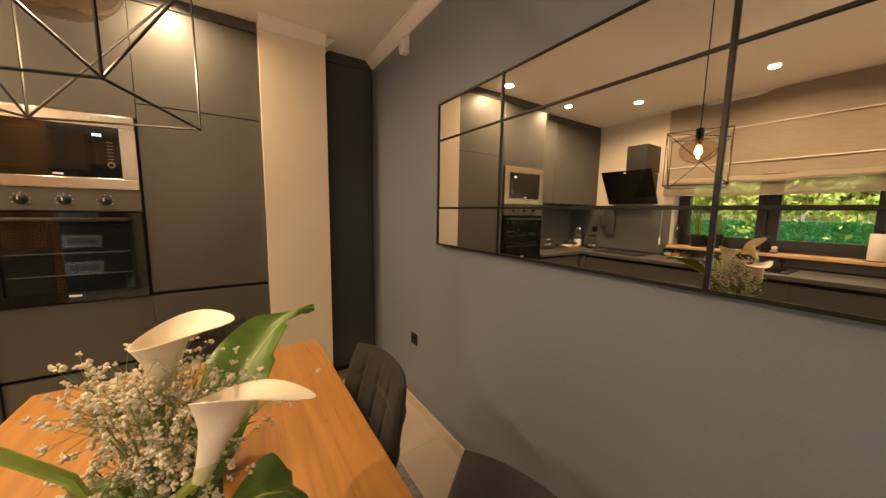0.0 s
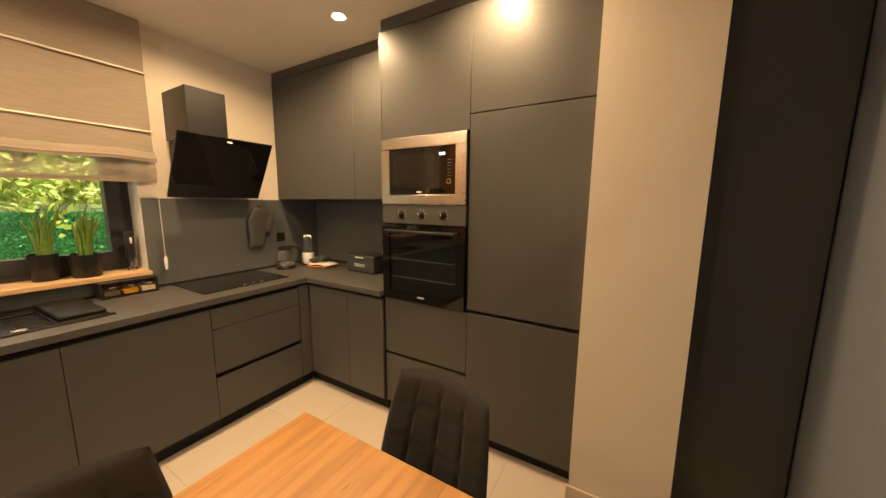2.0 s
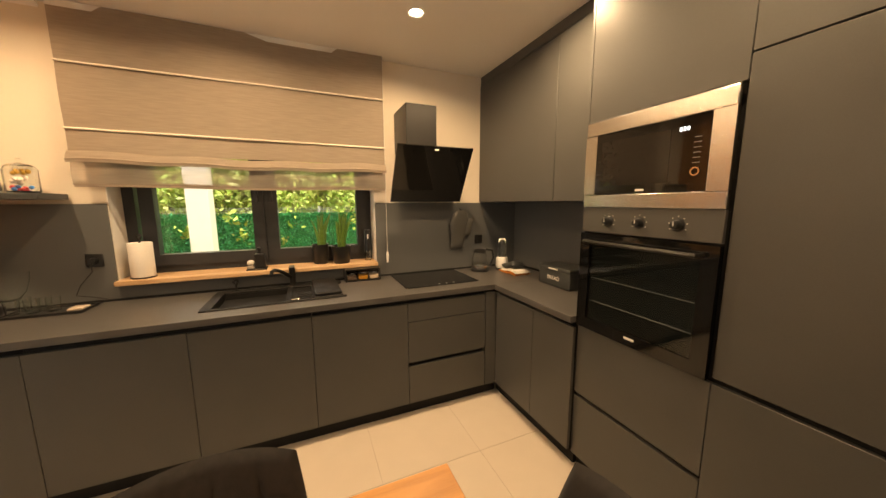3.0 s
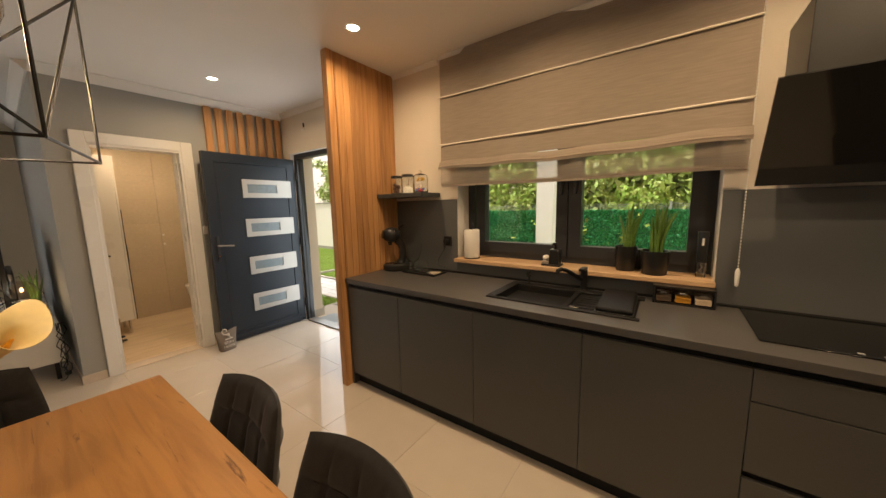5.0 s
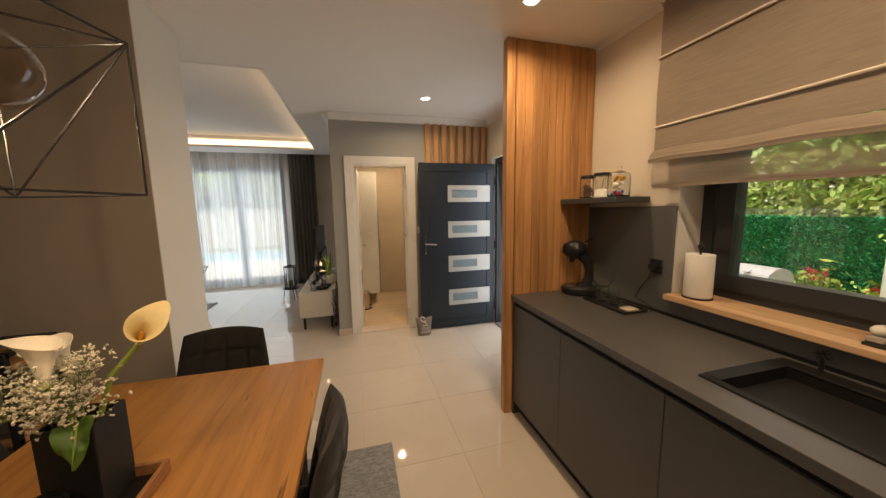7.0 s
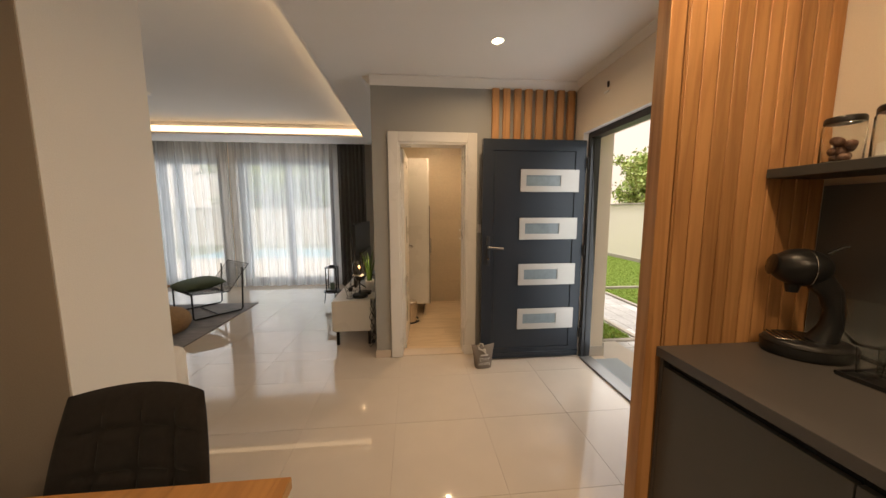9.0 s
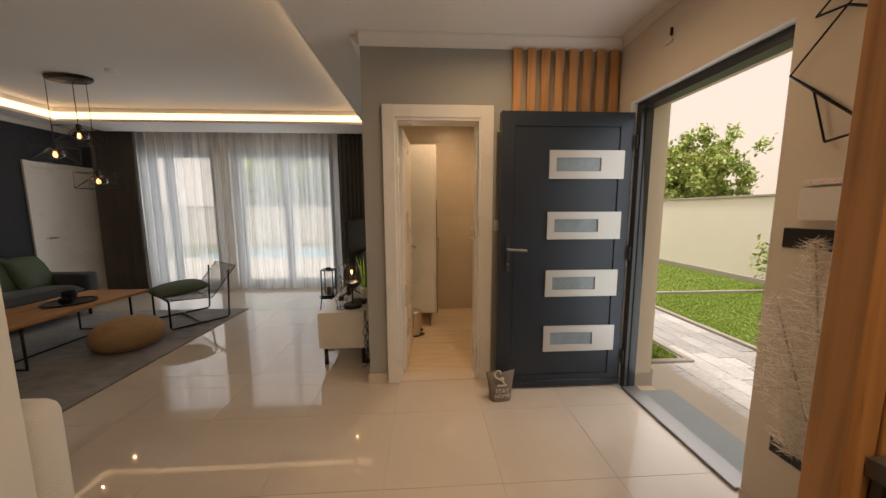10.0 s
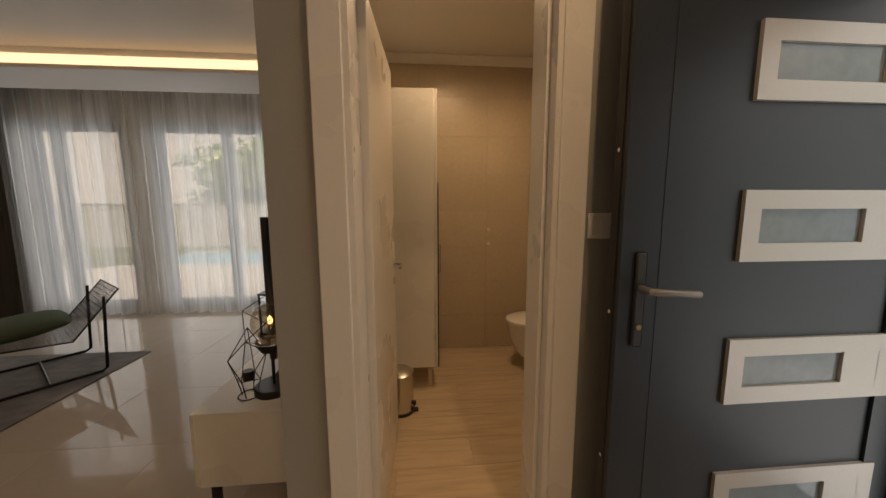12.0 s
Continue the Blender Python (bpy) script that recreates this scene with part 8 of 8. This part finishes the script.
M["crownleaf"] = mat("pineapple_leaf", (0.22, 0.26, 0.20), 0.5, var=0.25, scale=30)
tilt = Matrix.Rotation(radians(62), 3, Vector((-0.8, 0.6, 0)))
bm = lathe(B(), [(0, -0.06), (0.032, -0.05), (0.045, -0.01), (0.042, 0.03), (0.025, 0.055), (0, 0.06)], seg=20)
bmesh.ops.rotate(bm, matrix=tilt, verts=bm.verts)
part("fruit", bm, M["pine"], t)
for k in range(26):
    a, f = 2.4 * k, k / 26
    d = Vector((math.cos(a) * (0.9 - 0.75 * f), math.sin(a) * (0.9 - 0.75 * f), 0.45 + 0.7 * f)).normalized()
    b0_ = Vector((0.012 * math.cos(a), 0.012 * math.sin(a), 0.052 + 0.03 * f))
    s = d.cross(Vector((0, 0, 1))).normalized()
    ln = 0.045 + 0.02 * f
    bm = sheet(B(), lambda u, v: tilt @ (b0_ + d * ln * u + s * (0.010 * (1 - u ** 2.2)) * (2 * v - 1) + Vector((0, 0, 0.012 * u * u))), 6, 2, 0.0012)
    part("crown_leaf", bm, M["crownleaf"], t, "", 80)
t = thing("banana", (0.235, 1.155, TBZ + 0.075), "ripe yellow banana in the fruit bowl", "banana")
part("fruit", tube(B(), [(-0.08, -0.05, 0.0), (-0.06, -0.035, 0.018), (-0.02, 0.0, 0.034), (0.03, 0.03, 0.038), (0.07, 0.045, 0.030), (0.10, 0.05, 0.018)], 0.0175, 8, taper=(0.25, 0.8, 1.0, 1.0, 0.85, 0.3)), mat("banana_skin", (0.62, 0.36, 0.02), 0.5, var=0.15, scale=40), t, "", 60)
t = thing("orange", (0.145, 1.20, TBZ + 0.068), "round orange in the fruit bowl", "orange")
part("fruit", ball(B(), (0, 0, 0), 0.038, 0.038, 0.036, 20, 14), mat("orange_skin", (0.60, 0.18, 0.01), 0.45, var=0.1, scale=200, bump=0.15), t)

# console of black metal and wood by the wing wall, rug under the table
t = thing("console_shelf", (1.16, -0.03, 0), "black metal console with oak shelves by the wing wall", "shelf")
for x in (-0.15, 0.15):
    for y in (-0.12, 0.12):
        part("post", box(B(), x - 0.012, x + 0.012, y - 0.012, y + 0.012, 0, 0.94), M["black_metal"], t)
for y in (-0.12, 0.12):
    part("rail", box(B(), -0.15, 0.15, y - 0.012, y + 0.012, 0.92, 0.944), M["black_metal"], t)
for x in (-0.15, 0.15):
    part("rail", box(B(), x - 0.012, x + 0.012, -0.12, 0.12, 0.92, 0.944), M["black_metal"], t)
for z in (0.14, 0.53, 0.86):
    part("shelf_board", box(B(), -0.162, 0.162, -0.13, 0.13, z, z + 0.025, 0.002), M["ctable"], t)
t = thing("book", (1.13, -0.03, 0.555), "dark hardback book lying on the shelf", "book")
part("cover", box(B(), -0.08, 0.08, -0.10, 0.10, 0, 0.03, 0.002), M["front_dark"], t)
part("pages", box(B(), -0.082, 0.076, -0.097, 0.097, 0.004, 0.026), M["sugar"], t, "", 0)
solid("rug_dining", box(B(), -0.595, 1.05, -0.14, 1.95, 0.0, 0.008, 0.003), mat("grey_woven_rug", (0.24, 0.235, 0.235), 0.95, var=0.45, scale=55, big=26, bump=0.2, stretch=(1, 2.5, 1)), "grey flat-woven rug under the dining table", "rug")
t = thing("wall_sensor", (XE, 2.36, 2.46), "small white alarm sensor under the ceiling", "sensor")
part("body", box(B(), -0.055, 0.0, -0.028, 0.028, -0.05, 0.045, 0.012, 3), M["whiteplastic"], t)
part("lens", ball(B(), (-0.055, 0, -0.015), 0.012, 0.02, 0.024, 14, 8), M["sugar"], t)
part("bracket", box(B(), -0.02, 0.0, -0.015, 0.015, 0.045, 0.07), M["whiteplastic"], t)

# ---- floors: porcelain tiles, one object each ----
floor = solid("floor", box(B(), XW - 0.12, 5.2, YS - 0.28, YN + 0.3, -0.12, -0.0022), M["grout"], "polished cream porcelain floor", "floor", "structure", 0)
tile_mesh = {}


def tile_piece(parent, x0, x1, y0, y1, material, name="tile", g=0.0008):
    key = (round(x1 - x0, 3), round(y1 - y0, 3), material.name)
    if key not in tile_mesh:
        w2, h2 = (x1 - x0) / 2 - g, (y1 - y0) / 2 - g
        tile_mesh[key] = finish(name, box(B(), -w2, w2, -h2, h2, -0.0025, 0.0, 0.0006), material, 0)
    ob = new(name, tile_mesh[key])
    ob.parent = parent
    ob.location = ((x0 + x1) / 2, (y0 + y1) / 2, 0)
    return ob


def clip(lo, hi, a, b):
    return max(lo, a), min(hi, b)


for rx0, rx1, ry0, ry1 in ((XW - 0.16, XL, YH - 0.004, YN), (XB - 0.01, XL, YS, YH - 0.004)):
    for i in range(-3, 11):
        for j in range(-8, 10):
            x0, x1 = clip(rx0, rx1, -1.02 + 0.6 * i, -1.02 + 0.6 * (i + 1))
            y0, y1 = clip(ry0, ry1, -1.73 + 0.6 * j, -1.73 + 0.6 * (j + 1))
            if x1 - x0 > 0.02 and y1 - y0 > 0.02:
                if x0 > XE and y0 > -0.66:
                    continue
                tile_piece(floor, x0, x1, y0, y1, M["tile"])

bf = solid("floor_bathroom", box(B(), XW, XB - 0.12, BY, YH - 0.14, -0.05, -0.0022), M["grout"], "pale wood-effect bathroom floor", "floor", "structure", 0)
for j in range(10):
    y0 = BY + 0.2 * j
    for i in range(-1, 3):
        x0, x1 = clip(XW, XB - 0.12, XW + 1.2 * i + 0.4 * (j % 3), XW + 1.2 * (i + 1) + 0.4 * (j % 3))
        ya, yb = clip(BY, YH - 0.14, y0, y0 + 0.2)
        if x1 - x0 > 0.02 and yb - ya > 0.02:
            tile_piece(bf, x0, x1, ya, yb, M["bwood"], "plank")
